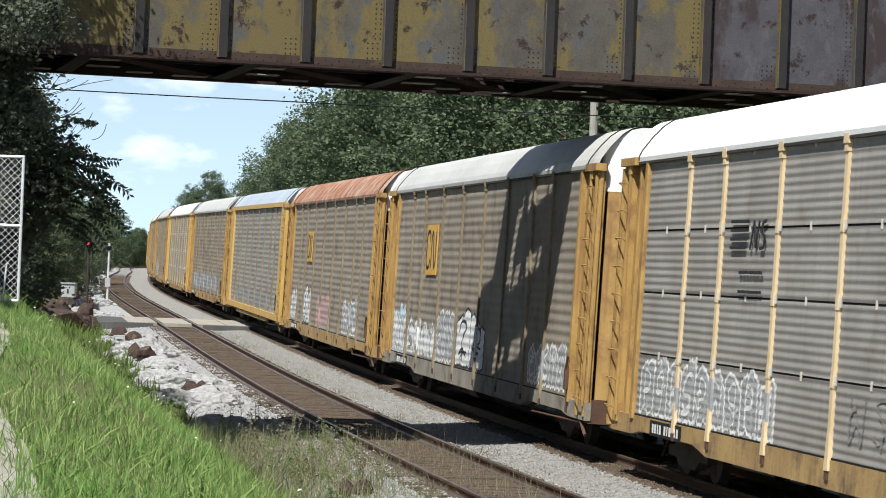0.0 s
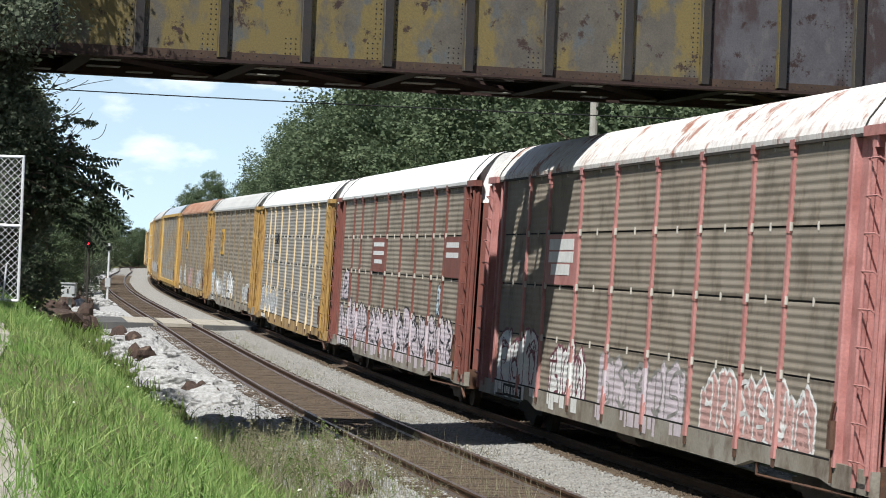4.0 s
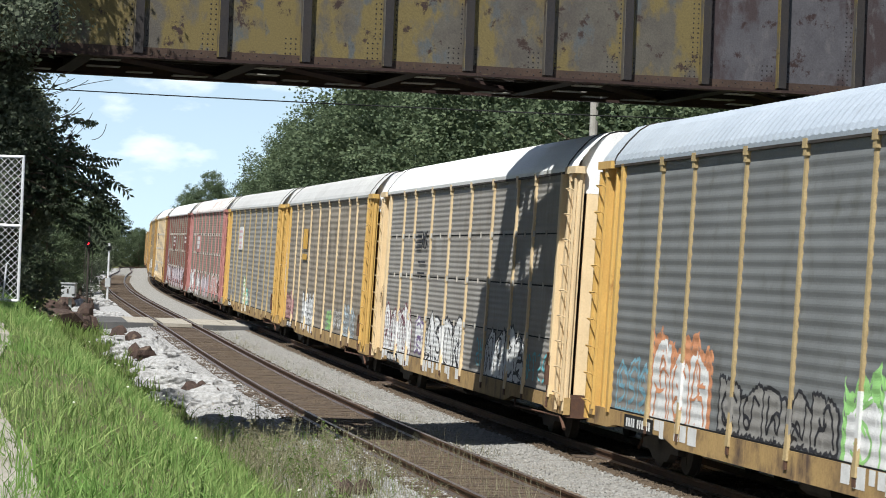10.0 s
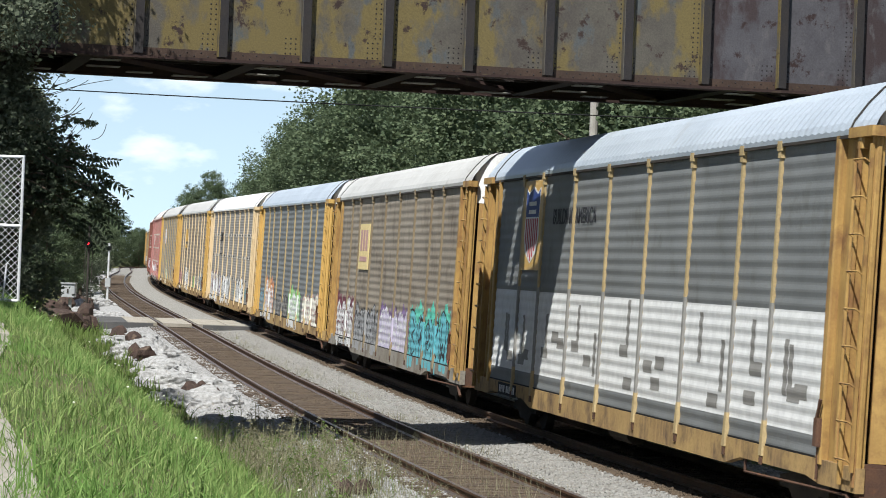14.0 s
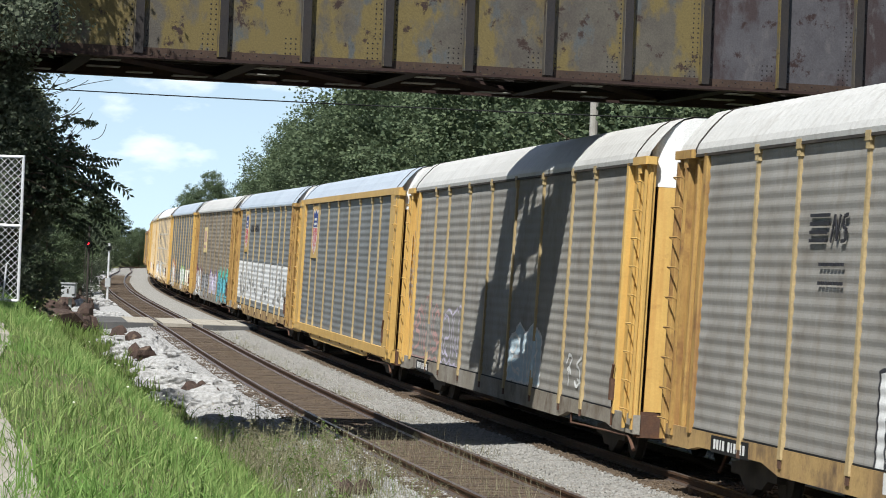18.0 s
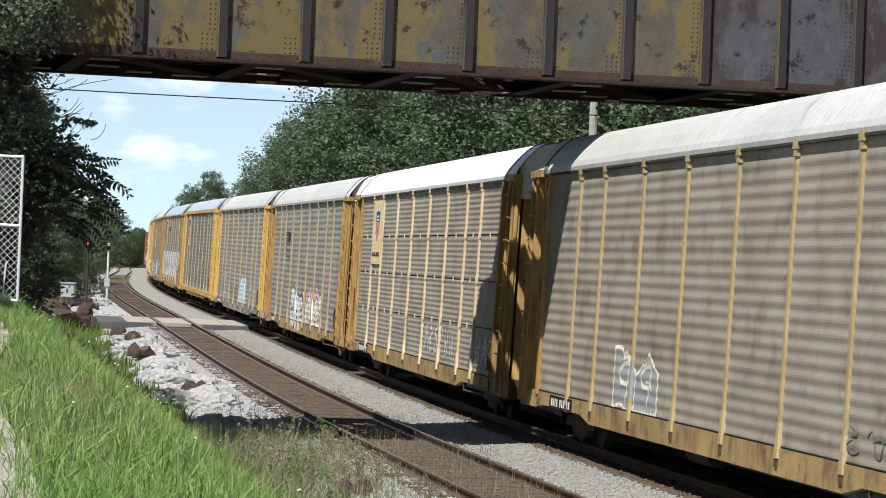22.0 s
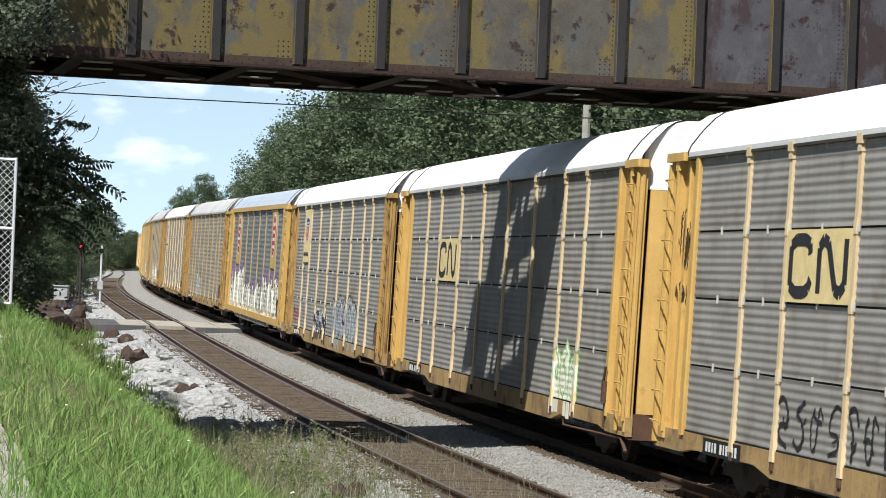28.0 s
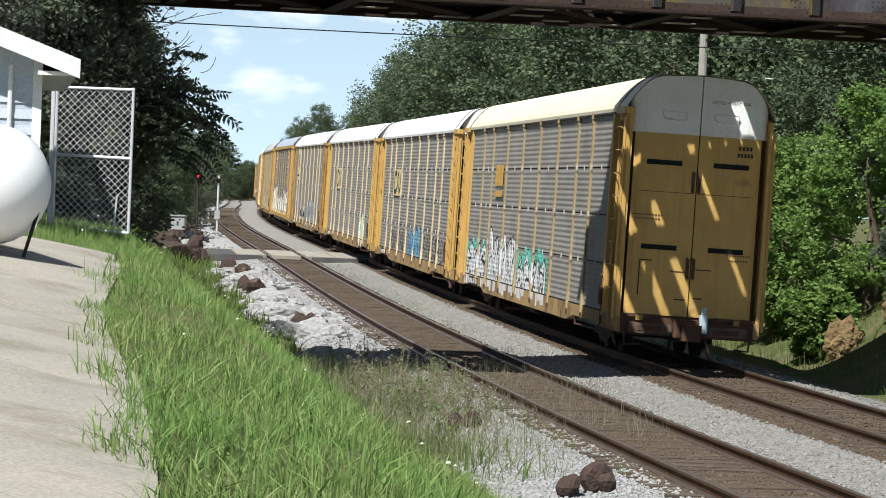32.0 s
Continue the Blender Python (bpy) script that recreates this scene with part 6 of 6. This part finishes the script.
def chunk(name, label, at, size, material, seed, category="rock", fine=False):
    rg = random.Random(seed)
    bm = bmesh.new()
    bmesh.ops.create_icosphere(bm, subdivisions=5 if fine else 2, radius=1.0)
    off = Vector((rg.uniform(-9, 9), rg.uniform(-9, 9), rg.uniform(-9, 9)))
    for v in bm.verts:
        d = 1 + 0.45 * noise.noise(v.co * 1.1 + off) + 0.2 * noise.noise(v.co * 3 + off)
        v.co = Vector((v.co.x * size[0], v.co.y * size[1], v.co.z * size[2])) * d
        if fine:
            v.co *= 1 + 0.10 * noise.noise(v.co * 7 + off) + 0.07 * noise.noise(v.co * 19 + off)
            continue
        v.co = Vector([round(c / (0.22 * min(size))) * 0.22 * min(size) * 0.6 + c * 0.4 for c in v.co])
    me = bpy.data.meshes.new(name)
    bm.to_mesh(me)
    bm.free()
    me.materials.append(material)
    ob = new(name, me)
    ob.matrix_basis = pose(*at, 0, 0, rg.uniform(0, 360))
    return tagged(ob, label, category, "rubble beside the siding")


def beside(s, vn, dz=0.0):
    p = on_track(s, SPACING + vn, float(np.interp(SPACING + vn, [a for a, _ in bed], [b for _, b in bed])))
    return (p.x, p.y, max(gz(p.x, p.y), p.z if vn < 4.0 else -9) + dz)


for k, (s, vn, sz) in enumerate(((70.6, 2.5, 0.26), (70.8, 2.2, 0.22), (69.5, 2.05, 0.24), (70.0, 2.7, 0.18), (91, 2.7, 0.38), (92, 3.0, 0.33), (93.5, 2.4, 0.22), (102.5, 2.65, 0.36), (103.6, 2.95, 0.34), (108.5, 3.0, 0.4), (109.5, 2.6, 0.24), (41.0, 2.35, 0.20), (41.4, 2.0, 0.17), (32.4, 1.85, 0.24), (32.1, 2.25, 0.2),
                                (112, 4.2, 0.4), (115, 5.2, 0.45), (117, 3.8, 0.4), (120, 6.0, 0.5), (134, 3.6, 0.5), (138, 4.4, 0.5), (142, 3.3, 0.45), (110, 5.6, 0.4), (150, 3.8, 0.5), (154, 3.1, 0.5), (157, 3.6, 0.5), (166, 4.2, 0.6), (113, 4.8, 0.3), (114, 4.0, 0.25), (116, 4.5, 0.35), (118, 4.9, 0.3), (111, 4.6, 0.28), (119, 4.2, 0.3), (121, 4.8, 0.35), (123, 3.9, 0.3), (109, 4.3, 0.25))):
    chunk("rubble", "broken dark brown lump of old tie and earth", beside(s, vn, sz * 0.6), (sz * 0.85, sz * 0.7, sz * (1.0 if k % 2 else 0.75)), M_rubble, 400 + k, "rubble")
for k, (s, vn, a, b, h) in enumerate(((57, 2.7, 2.2, 0.8, 0.34), (66, 2.7, 2.2, 1.0, 0.48), (73.5, 2.6, 2.2, 1.0, 0.46), (82, 2.7, 2.2, 1.1, 0.46), (93, 2.7, 2.6, 1.2, 0.5), (104, 2.8, 2.4, 1.1, 0.5), (136, 3.4, 2, 1.3, 0.5), (146, 3.6, 2, 1.5, 0.5), (158, 3.4, 2, 1.5, 0.5))):
    chunk("gravel_mound", "mound of pale crushed stone beside the siding", beside(s, vn, -0.08), (b * 0.8, b * 1.3, h * 1.2), M_stone, 430 + k, "stone heap", True)
chunk("earth_bank", "ochre earth heap at the foot of the bushes", (6.55, 63.6, gz(6.55, 63.6) + 0.15), (0.3, 0.4, 0.62), M_earth, 440, "earth", True)
chunk("earth_bank", "ochre earth heap at the foot of the bushes", (7.9, 64.5, gz(7.9, 64.5) + 0.05), (0.3, 0.4, 0.45), M_earth, 441, "earth", True)
chunk("earth_bank", "dark brown earth bank under the trees", (-14.6, 108, gz(-14.6, 108) - 0.1), (1.1, 1.2, 0.55), M_rubble, 442, "earth")

cab = thing("relay_cabinet", "pale grey railway relay cabinet on a post", "cabinet", at=(-16.72, 130, gz(-16.72, 130) + 0.62))
M_grey_box = plain("grey_cabinet_paint", (0.40, 0.41, 0.41), 0.5)
part("box", Geo().box(-0.38, 0.24, -0.3, 0.3, 0.25, 0.85, 0.03), M_grey_box, cab)
part("lid", Geo().box(-0.42, 0.28, -0.35, 0.35, 0.85, 0.91, 0.03), M_grey_box, cab)
part("post", Geo().tube((0, 0, -0.9), (0, 0, 0.2), 0.08, n=8), M_grey_box, cab)
part("door_handle", Geo().box(-0.12, -0.05, -0.33, -0.3, 0.45, 0.62), M_dark, cab)

M_red = bpy.data.materials.new("red_signal_lamp")
M_red.use_nodes = True
nb = M_red.node_tree.nodes["Principled BSDF"]
nb.inputs["Base Color"].default_value = (0.4, 0.02, 0.02, 1)
nb.inputs["Emission Color"].default_value = (1.0, 0.03, 0.05, 1)
nb.inputs["Emission Strength"].default_value = 1.8
for x, y, zl in ((-17.2, 140, 4.15),):
    sg = thing("railway_signal", "dark railway signal mast with a red light", "signal", at=(x, y, gz(x, y)))
    z = zl - gz(x, y)
    part("mast", Geo().tube((0, 0, -0.2), (0, 0, z + 1.0), 0.06, n=8), M_dark, sg)
    part("backboard", Geo().tube((0, -0.12, z), (0, -0.09, z), 0.22, n=18), M_black, sg)
    part("hood", Geo().tube((0, -0.34, z + 0.02), (0, -0.12, z + 0.02), 0.13, n=12, caps=False), M_black, sg)
    part("lamp", Geo().tube((0, -0.15, z), (0, -0.13, z), 0.07, n=12), M_red, sg, "glowing red lens")
    part("ladder", Geo().box(-0.18, -0.15, 0.14, 0.17, 0.2, z).box(0.15, 0.18, 0.14, 0.17, 0.2, z), M_dark, sg)

mast = thing("marker_mast", "slim pale trackside marker mast with a small box", "signal", at=(-19.1, 165, gz(-19.1, 165)))
part("shaft", Geo().tube((0, 0, -0.3), (0, 0, 3.6), 0.06, n=8), M_galv, mast)
part("box", Geo().box(-0.16, 0.16, -0.12, 0.12, 1.1, 1.6, 0.02), M_grey_box, mast)
part("top_light", Geo().tube((0, -0.12, 3.3), (0, 0.1, 3.3), 0.14, n=12), M_black, mast)

wire = thing("overhead_wire", "thin dark overhead wire behind the bridge", "cable")
g = Geo()
pts = [Vector((-14 + 1.0 * k, 64.0, 6.90 + 0.0006 * (k - 16) ** 2 - 0.004 * k)) for k in range(33)]
g.loft([[p + Vector((0, 0.013 * math.cos(a), 0.013 * math.sin(a))) for a in (0, 1.57, 3.14, 4.71)] for p in pts])
part("cable", g, M_black, wire)
wire2 = thing("pale_cable", "pale cable strung over the bank", "cable")
g = Geo()
pts = [Vector((5.9 + 0.8 * k, 84, 7.19 - 0.024 * k + 0.002 * (k - 6) ** 2 - 0.07)) for k in range(20)]
g.loft([[p + Vector((0, 0.02 * math.cos(a), 0.02 * math.sin(a))) for a in (0, 1.57, 3.14, 4.71)] for p in pts])
part("cable", g, M_galv, wire2)
pole = thing("utility_pole", "weathered grey utility pole behind the train", "pole", at=(4.66, 92, gz(4.66, 92)))
part("shaft", Geo().tube((0, 0, -0.5), (0, 0, 11.5), 0.16, 0.12, n=10), plain("weathered_pole_wood", (0.36, 0.34, 0.30), 0.9), pole)
part("cross_arm", Geo().box(-1.1, 1.1, -0.06, 0.06, 10.6, 10.72), M_tie, pole)


# ---- marks and paint on the cars ----
def dress(i, tiers, marks=(), sprays=()):
    car = CARS[i]
    for k, (y0, y1, z0, z1, fill, line, letters, outline) in enumerate(sprays):
        graffiti(car, tiers, y0, y1, z0, z1, fill, line, 1000 + 37 * i + k, letters, outline)
    for fn, *args in marks:
        fn(car, *args)


def slogan(car, y, z):
    words(car, "BUILDING AMERICA", 0.42, y, z, -1.466)


def white_half(car):
    for k, (ya, yb) in enumerate(BAYS):
        a, b = ya + 0.05, yb - 0.05
        g = Geo()
        patch(g, lambda y: (1.14, 2.72), a, b, 2, False, 0.004)
        w = part("white_patch", g, INKS["white"], car, "white painted-over lower panel")
        r = random.Random(k)
        for j in range(r.choice((3, 4, 4))):
            g = Geo()
            y = r.uniform(a + 0.2, b - 0.7)
            z = r.uniform(1.2, 1.95)
            tall = r.random() < 0.45
            patch(g, lambda yy: (z, z + (0.75 if tall else 0.2)), y, y + (0.2 if tall else 0.6), 2, False, 0.008)
            part("dark_block", g, INKS["dim"], w)
    for p in POSTS:
        part("dark_post_paint", Geo().box(-1.4905, -1.45, p - 0.05, p + 0.05, 0.9, 2.8), INKS["dim"], car)


def octagon(car, y, z):
    p = plate(car, y, 3.82, 1.86, 2.2, M_yellow, "sign_plate", "yellow plate with a red octagon")
    for r, ink, x in ((0.66, "white", -1.490), (0.60, "red", -1.493)):
        poly(p, "octagon", [(y + r * math.cos(math.pi / 8 + k * math.pi / 4), z + 1.32 * r * math.sin(math.pi / 8 + k * math.pi / 4)) for k in range(8)], x, ink)
    for zz, w in ((0.42, 0.34), (0.14, 0.26), (-0.14, 0.42), (-0.42, 0.30)):
        poly(p, "white_bar", [(y - w, z + zz - 0.06), (y + w, z + zz - 0.06), (y + w, z + zz + 0.06), (y - w, z + zz + 0.06)], -1.496, "white")


def tags(car, tiers, y, z, w, h, ink, seed, n=6):
    g = Geo()
    r = random.Random(seed)
    for k in range(n):
        c = y + w / 2 - w * (k + 0.5) / n
        ribbon(g, [(c + r.uniform(-0.3, 0.3) * w / n, z + r.uniform(0, 1) * h) for _ in range(4)], 0.045, tiers, 0.02)
    part("scrawl", g, INKS[ink], car, ink + " sprayed scrawl")


L = 5.72
P = 8.12
dress(7, False, [], [(10, -8, 1.0, 2.0, "grey", "dim", 8, None)])
dress(6, False, [], [(9, -9, 0.95, 1.7, "dim", None, 9, None)])
dress(5, False, [(stroke_plate, L, 3.5, 1.4, 1.0, "orange", "black", WORM)], [(11.5, 9.2, 0.95, 2.1, "white", "grey", 3, None), (6.9, 4.5, 0.95, 2.2, "white", "black", 2, None), (2.6, -1.3, 0.95, 2.0, "rose", "grey", 3, None), (-5, -8.8, 1.0, 2.0, "grey", "white", 3, None)])
dress(4, False, [(stroke_plate, L, 3.5, 1.7, 1.2, "orange", "black", WORM)], [(11.5, 9.2, 0.95, 2.0, "white", "grey", 3, "sky"), (9.0, 4.5, 0.95, 1.9, "white", "dim", 4, None), (4.2, 1.5, 0.95, 2.1, "grey", "white", 3, None), (1.3, -2.4, 0.95, 2.2, "white", "black", 2, None), (-7.6, -11.2, 1.0, 1.8, "grey", "white", 5, None)])
dress(3, True, [(stroke_plate, L, 3.45, 1.7, 1.25, "", "black", HORSE, 0.045)], [(11.4, 4.0, 0.95, 1.85, "grey", "white", 9, None), (1.0, -3, 1.0, 1.9, None, "dim", 4, None)])
dress(2, True, [(stroke_plate, 2.87, 3.34, 2.74, 0.93, M_maroon, "white", BARS[:3], 0.11), (stroke_plate, -10.4, 3.34, 2.3, 0.93, M_maroon, "white", BARS[:2], 0.12)], [(11.4, 4.4, 0.74, 2.1, "blush", "black", 5, None), (4.2, -11.3, 0.74, 2.05, "blush", "black", 11, None), (11.2, 9.6, 2.0, 2.85, "blush", "black", 1, None), (-8.3, -9.0, 2.0, 2.75, "sky", "black", 1, None)])
dress(1, True, [(stroke_plate, L, 3.34, 2.74, 0.93, M_pink, "white", BARS[:3], 0.2)], [(11.5, 7.4, 0.74, 2.05, "white", "wine", 3, None), (6.2, 3.0, 0.74, 1.95, "white", "wine", 3, None), (2.0, -4, 0.8, 1.9, "blush", "dim", 5, None), (-5, -10.8, 0.85, 1.9, "rose", "white", 6, None)])
dress(0, False, [(stroke_plate, L, 3.7, 1.9, 1.0, "white", "pink", BARS, 0.1)], [(2.9, 1.6, 0.8, 2.1, "ivory", "green", 1, None), (1.4, 0.2, 0.8, 1.75, "ivory", "aqua", 1, None), (-3.2, -5.4, 1.0, 1.7, None, "grey", 4, None), (11.2, 8.8, 0.95, 1.5, "dim", None, 3, None)])
dress(-1, False, [(stroke_plate, L, 3.55, 1.9, 1.5, "", "orange", BLOCK, 0.2), (tags, False, 12.4, 1.2, 1.0, 3.0, "white", 71, 5)], [(11.5, 8.7, 0.92, 1.9, "rose", "wine", 4, None), (5.6, 1.7, 0.75, 2.1, "white", "black", 4, None), (-2.4, -4.2, 0.92, 1.6, "green", "dim", 2, None), (-4.5, -7.0, 0.92, 1.8, None, "white", 5, None), (-7.3, -10.0, 0.92, 1.8, "dim", "sky", 4, None)])
dress(-2, True, [(stroke_plate, L, 3.45, 1.7, 1.25, "", "black", HORSE, 0.045), (tags, True, 12.4, 1.6, 0.9, 1.0, "black", 75, 4)], [(11.6, 6.6, 0.80, 2.2, "white", "wine", 5, None), (5.9, 4.6, 1.0, 1.9, "white", "purple", 1, None), (4.2, -1.2, 0.72, 2.1, "white", "black", 4, None), (-4.4, -9.0, 0.85, 2.0, "white", "black", 4, None), (-9.2, -11.4, 0.95, 1.7, None, "teal", 4, None), (-3.2, -4.2, 0.95, 1.8, None, "teal", 2, None)])
dress(-3, False, [], [(11.3, 9.2, 0.92, 1.8, "dim", "blue", 3, None), (9.0, 5.6, 0.80, 2.15, "white", "coral", 3, "coral"), (5.0, -0.6, 0.92, 1.7, "dim", "black", 5, None), (-0.9, -5.0, 0.76, 1.95, "white", "green", 3, "green"), (-6.0, -11.2, 0.88, 1.95, "ivory", "rose", 4, None)])
dress(-4, False, [(stroke_plate, L, 3.55, 2.2, 1.3, "plate", "rose", BLOCK, 0.14)], [(11.6, 7.2, 0.75, 2.1, "white", "wine", 4, "wine"), (7.0, 1.6, 0.8, 1.95, "grey", "black", 6, None), (1.3, -4.3, 0.85, 1.95, "lilac", "white", 6, "purple"), (-4.7, -11.0, 0.75, 2.1, "teal", "black", 5, "aqua"), (-11.1, -11.6, 0.92, 1.7, "red", None, 1, None)])
dress(-5, False, [(shield, P, 4.0, M_yellow, 1.9, 1.75), (slogan, 6.2, 4.0), (white_half,)])
dress(-6, False, [(shield, P, 4.0, M_yellow, 1.9, 1.75)])
dress(-7, False, [(tags, False, 12.4, 1.8, 0.8, 2.2, "grey", 76, 4)], [(11.5, 7.3, 0.92, 2.4, "dim", "rose", 3, None), (7.0, 4.4, 0.92, 2.3, "dim", "lilac", 2, None), (3.6, -0.6, 0.92, 1.8, None, "dim", 4, None), (-1.6, -5.0, 0.92, 2.1, "sky", "white", 2, None), (-7.4, -9.0, 1.0, 1.8, None, "white", 2, None)])
dress(-8, False, [(stroke_plate, L, 3.55, 1.5, 1.1, "", "black", HORSE, 0.045)], [(3.4, -1.35, 0.75, 2.15, "white", "black", 3, None), (-2.0, -7.1, 0.88, 2.0, "ivory", "wine", 4, "pink")])
dress(-9, True, [(shield, P, 3.95, "plate", 1.9, 1.75, True), (tags, True, 12.3, 1.2, 1.0, 2.4, "black", 73, 4)], [(-1, -6.5, 1.0, 1.9, None, "white", 7, None), (5, 1, 1.0, 1.9, None, "grey", 5, None), (-8.5, -11, 1.0, 1.8, None, "white", 3, None)])
dress(-10, False, [], [(5.6, 2.6, 0.92, 1.9, "grey", "ivory", 2, None), (-7, -10.5, 0.95, 1.5, None, "dim", 4, None)])
dress(-11, False, [(octagon, 8.12, 3.95), (octagon, -8.12, 3.95), (tags, False, 12.5, 1.7, 1.3, 1.7, "black", 72, 6)], [(11.6, 4.8, 0.75, 2.75, "ivory", "black", 5, "purple"), (4.4, -3.4, 0.75, 2.1, "ivory", "black", 8, "purple"), (-3.8, -11.2, 0.75, 2.5, "ivory", "black", 6, "purple")])
dress(-12, True, [(shield, P, 3.95, "plate", 1.9, 1.75, True)], [(11.4, 9.4, 0.95, 1.7, None, "red", 5, None), (4.4, 0.9, 0.62, 1.75, "black", "white", 4, None), (-0.5, -7.0, 0.75, 2.2, "grey", "black", 5, None), (-0.7, -7.6, 0.8, 2.2, None, "sky", 7, None)])
dress(-13, True, [(stroke_plate, L, 3.34, 2.6, 0.96, "plate", "black", WORM, 0.13)], [(-6.9, -9.2, 0.8, 2.0, "ivory", "green", 3, None)])
dress(-14, True, [(stroke_plate, L, 3.34, 2.74, 0.96, "plate", "black", WORM, 0.17), (tags, True, 12.4, 3.2, 1.1, 1.0, "black", 74, 7), (tags, True, 12.4, 2.7, 0.8, 0.4, "black", 77, 4)], [(7.2, 2.2, 0.85, 1.8, None, "black", 7, None), (0.6, -3.4, 0.85, 1.9, "blue", "navy", 4, None), (-4.4, -10.6, 0.85, 1.9, None, "black", 7, None)])
dress(-15, True, [(stroke_plate, 5.55, 3.5, 1.9, 1.2, "", "orange", BLOCK, 0.16)], [(11.6, 7.2, 0.75, 1.8, "white", "black", 3, "aqua"), (6.9, 1.6, 0.62, 2.3, "white", "black", 6, None), (1.2, -3.6, 0.62, 1.8, "white", "black", 4, "aqua")])
for i in range(8, 16):
    if i % 2:
        dress(i, i in (8, 11, 14), [], [(9, 2, 0.95, 1.9, "grey", "white", 4, None)])


# tail of the last car: device on the coupler, bars of small print, seams and grab irons on the doors
tail = CARS[-15]
yb = -HALF + 0.05
part("end_device", Geo().box(0.20, 0.36, yb - 0.36, yb - 0.2, 0.62, 0.98, 0.03).tube((0.28, yb - 0.28, 0.98), (0.28, yb - 0.28, 1.14), 0.05, n=10).tube((0.28, yb - 0.2, 0.66), (0.05, yb - 0.2, 0.55), 0.02, n=6), INKS["sky"], tail, "pale blue end-of-train device")
for x, z, w, n in ((0.95, 4.36, 0.30, 4), (0.95, 4.22, 0.34, 5), (-0.95, 2.92, 0.62, 11), (-0.95, 2.84, 0.52, 9), (0.95, 2.2, 0.5, 9), (0.95, 2.1, 0.4, 7)):
    for k in range(n):
        xk = x - w / 2 + (k + 0.5) * w / n
        part("print_bar", Geo().box(xk - 0.3 * w / n, xk + 0.3 * w / n, yb - 0.042, yb - 0.034, z - (0.04 if z > 4 else 0.013), z + (0.04 if z > 4 else 0.013)), M_dark if z > 4 else M_rust, tail)
fd = bpy.data.curves.new("print", "FONT")
fd.body, fd.size, fd.align_x = "EXCESS HEIGHT CAR", 0.085, "CENTER"
ft = bpy.data.objects.new("print", fd)
me = bpy.data.meshes.new_from_object(ft)
bpy.data.objects.remove(ft)
me.materials.append(M_dark)
part("painted_words", me, None, tail, "small black painted words", m=pose(0.60, yb - 0.040, 5.22, 90, 0, 0))
for x0, x1, z0, z1 in ((-1.17, -0.02, 3.385, 3.397), (0.02, 1.17, 3.385, 3.397), (-1.06, -0.80, 2.0, 2.025), (-1.06, -1.035, 1.30, 2.0), (-0.42, -0.10, 1.80, 1.825), (0.10, 0.42, 1.86, 1.885), (-0.30, -0.08, 1.24, 1.27), (0.08, 0.26, 1.28, 1.31)):
    part("door_seam", Geo().box(x0, x1, yb - 0.036, yb - 0.029, z0, z1), M_rust, tail)
for x in (-0.55, 0.5):
    part("grab_iron", Geo().tube((x - 0.26, yb - 0.10, 5.02), (x + 0.26, yb - 0.10, 5.0), 0.014, n=6).tube((x - 0.26, yb - 0.10, 5.02), (x - 0.19, yb - 0.07, 4.86), 0.014, n=6).tube((x - 0.19, yb - 0.07, 4.86), (x + 0.24, yb - 0.07, 4.84), 0.014, n=6).tube((x + 0.26, yb - 0.10, 5.0), (x + 0.24, yb - 0.07, 4.84), 0.014, n=6), M_white, tail)
M_beam = surface("dusty_rusted_beam", (0.17, 0.12, 0.085), (0.09, 0.062, 0.045), 0.85, 0.1, 3, 40, dirt=(0.05, 0.035, 0.03), dirt_lo=0.5, dirt_hi=0.7)
for sx in (-1, 1):
    ring = [(0.30, 0.52), (1.20, 0.56), (1.20, 0.76), (0.36, 0.74)]
    part("beam_pocket", Geo().loft([[(sx * x, y, z) for x, z in ring] for y in ((yb - 0.16, yb - 0.02) if sx < 0 else (yb - 0.02, yb - 0.16))]), M_beam, tail)
    part("pocket_plate", Geo().box(*sorted((sx * 0.52, sx * 1.02)), yb - 0.175, yb - 0.16, 0.60, 0.70, 0.01), M_rust, tail)
    part("door_track", Geo().box(*sorted((sx * 0.55, sx * 1.25)), yb - 0.09, yb - 0.02, 0.865, 0.93, 0.015), M_rust, tail)
    part("lift_lug", Geo().box(*sorted((sx * 0.92, sx * 1.06)), yb - 0.14, yb - 0.02, 0.80, 0.91, 0.015), M_old_yellow, tail)
    part("corner_step", Geo().tube((sx * 1.30, yb - 0.1, 0.62), (sx * 1.26, yb - 0.12, 0.30), 0.018, n=6).tube((sx * 1.26, yb - 0.12, 0.30), (sx * 0.98, yb - 0.12, 0.32), 0.018, n=6), M_rust, tail)
part("draft_housing", Geo().box(-0.30, 0.30, yb - 0.30, yb - 0.02, 0.50, 0.86, 0.05), M_rust, tail)
part("air_hose", Geo().tube((-0.35, yb - 0.2, 0.6), (-0.42, yb - 0.4, 0.25), 0.03, n=8).tube((-0.42, yb - 0.4, 0.25), (-0.3, yb - 0.5, 0.18), 0.035, n=8), M_black, tail)


motions()
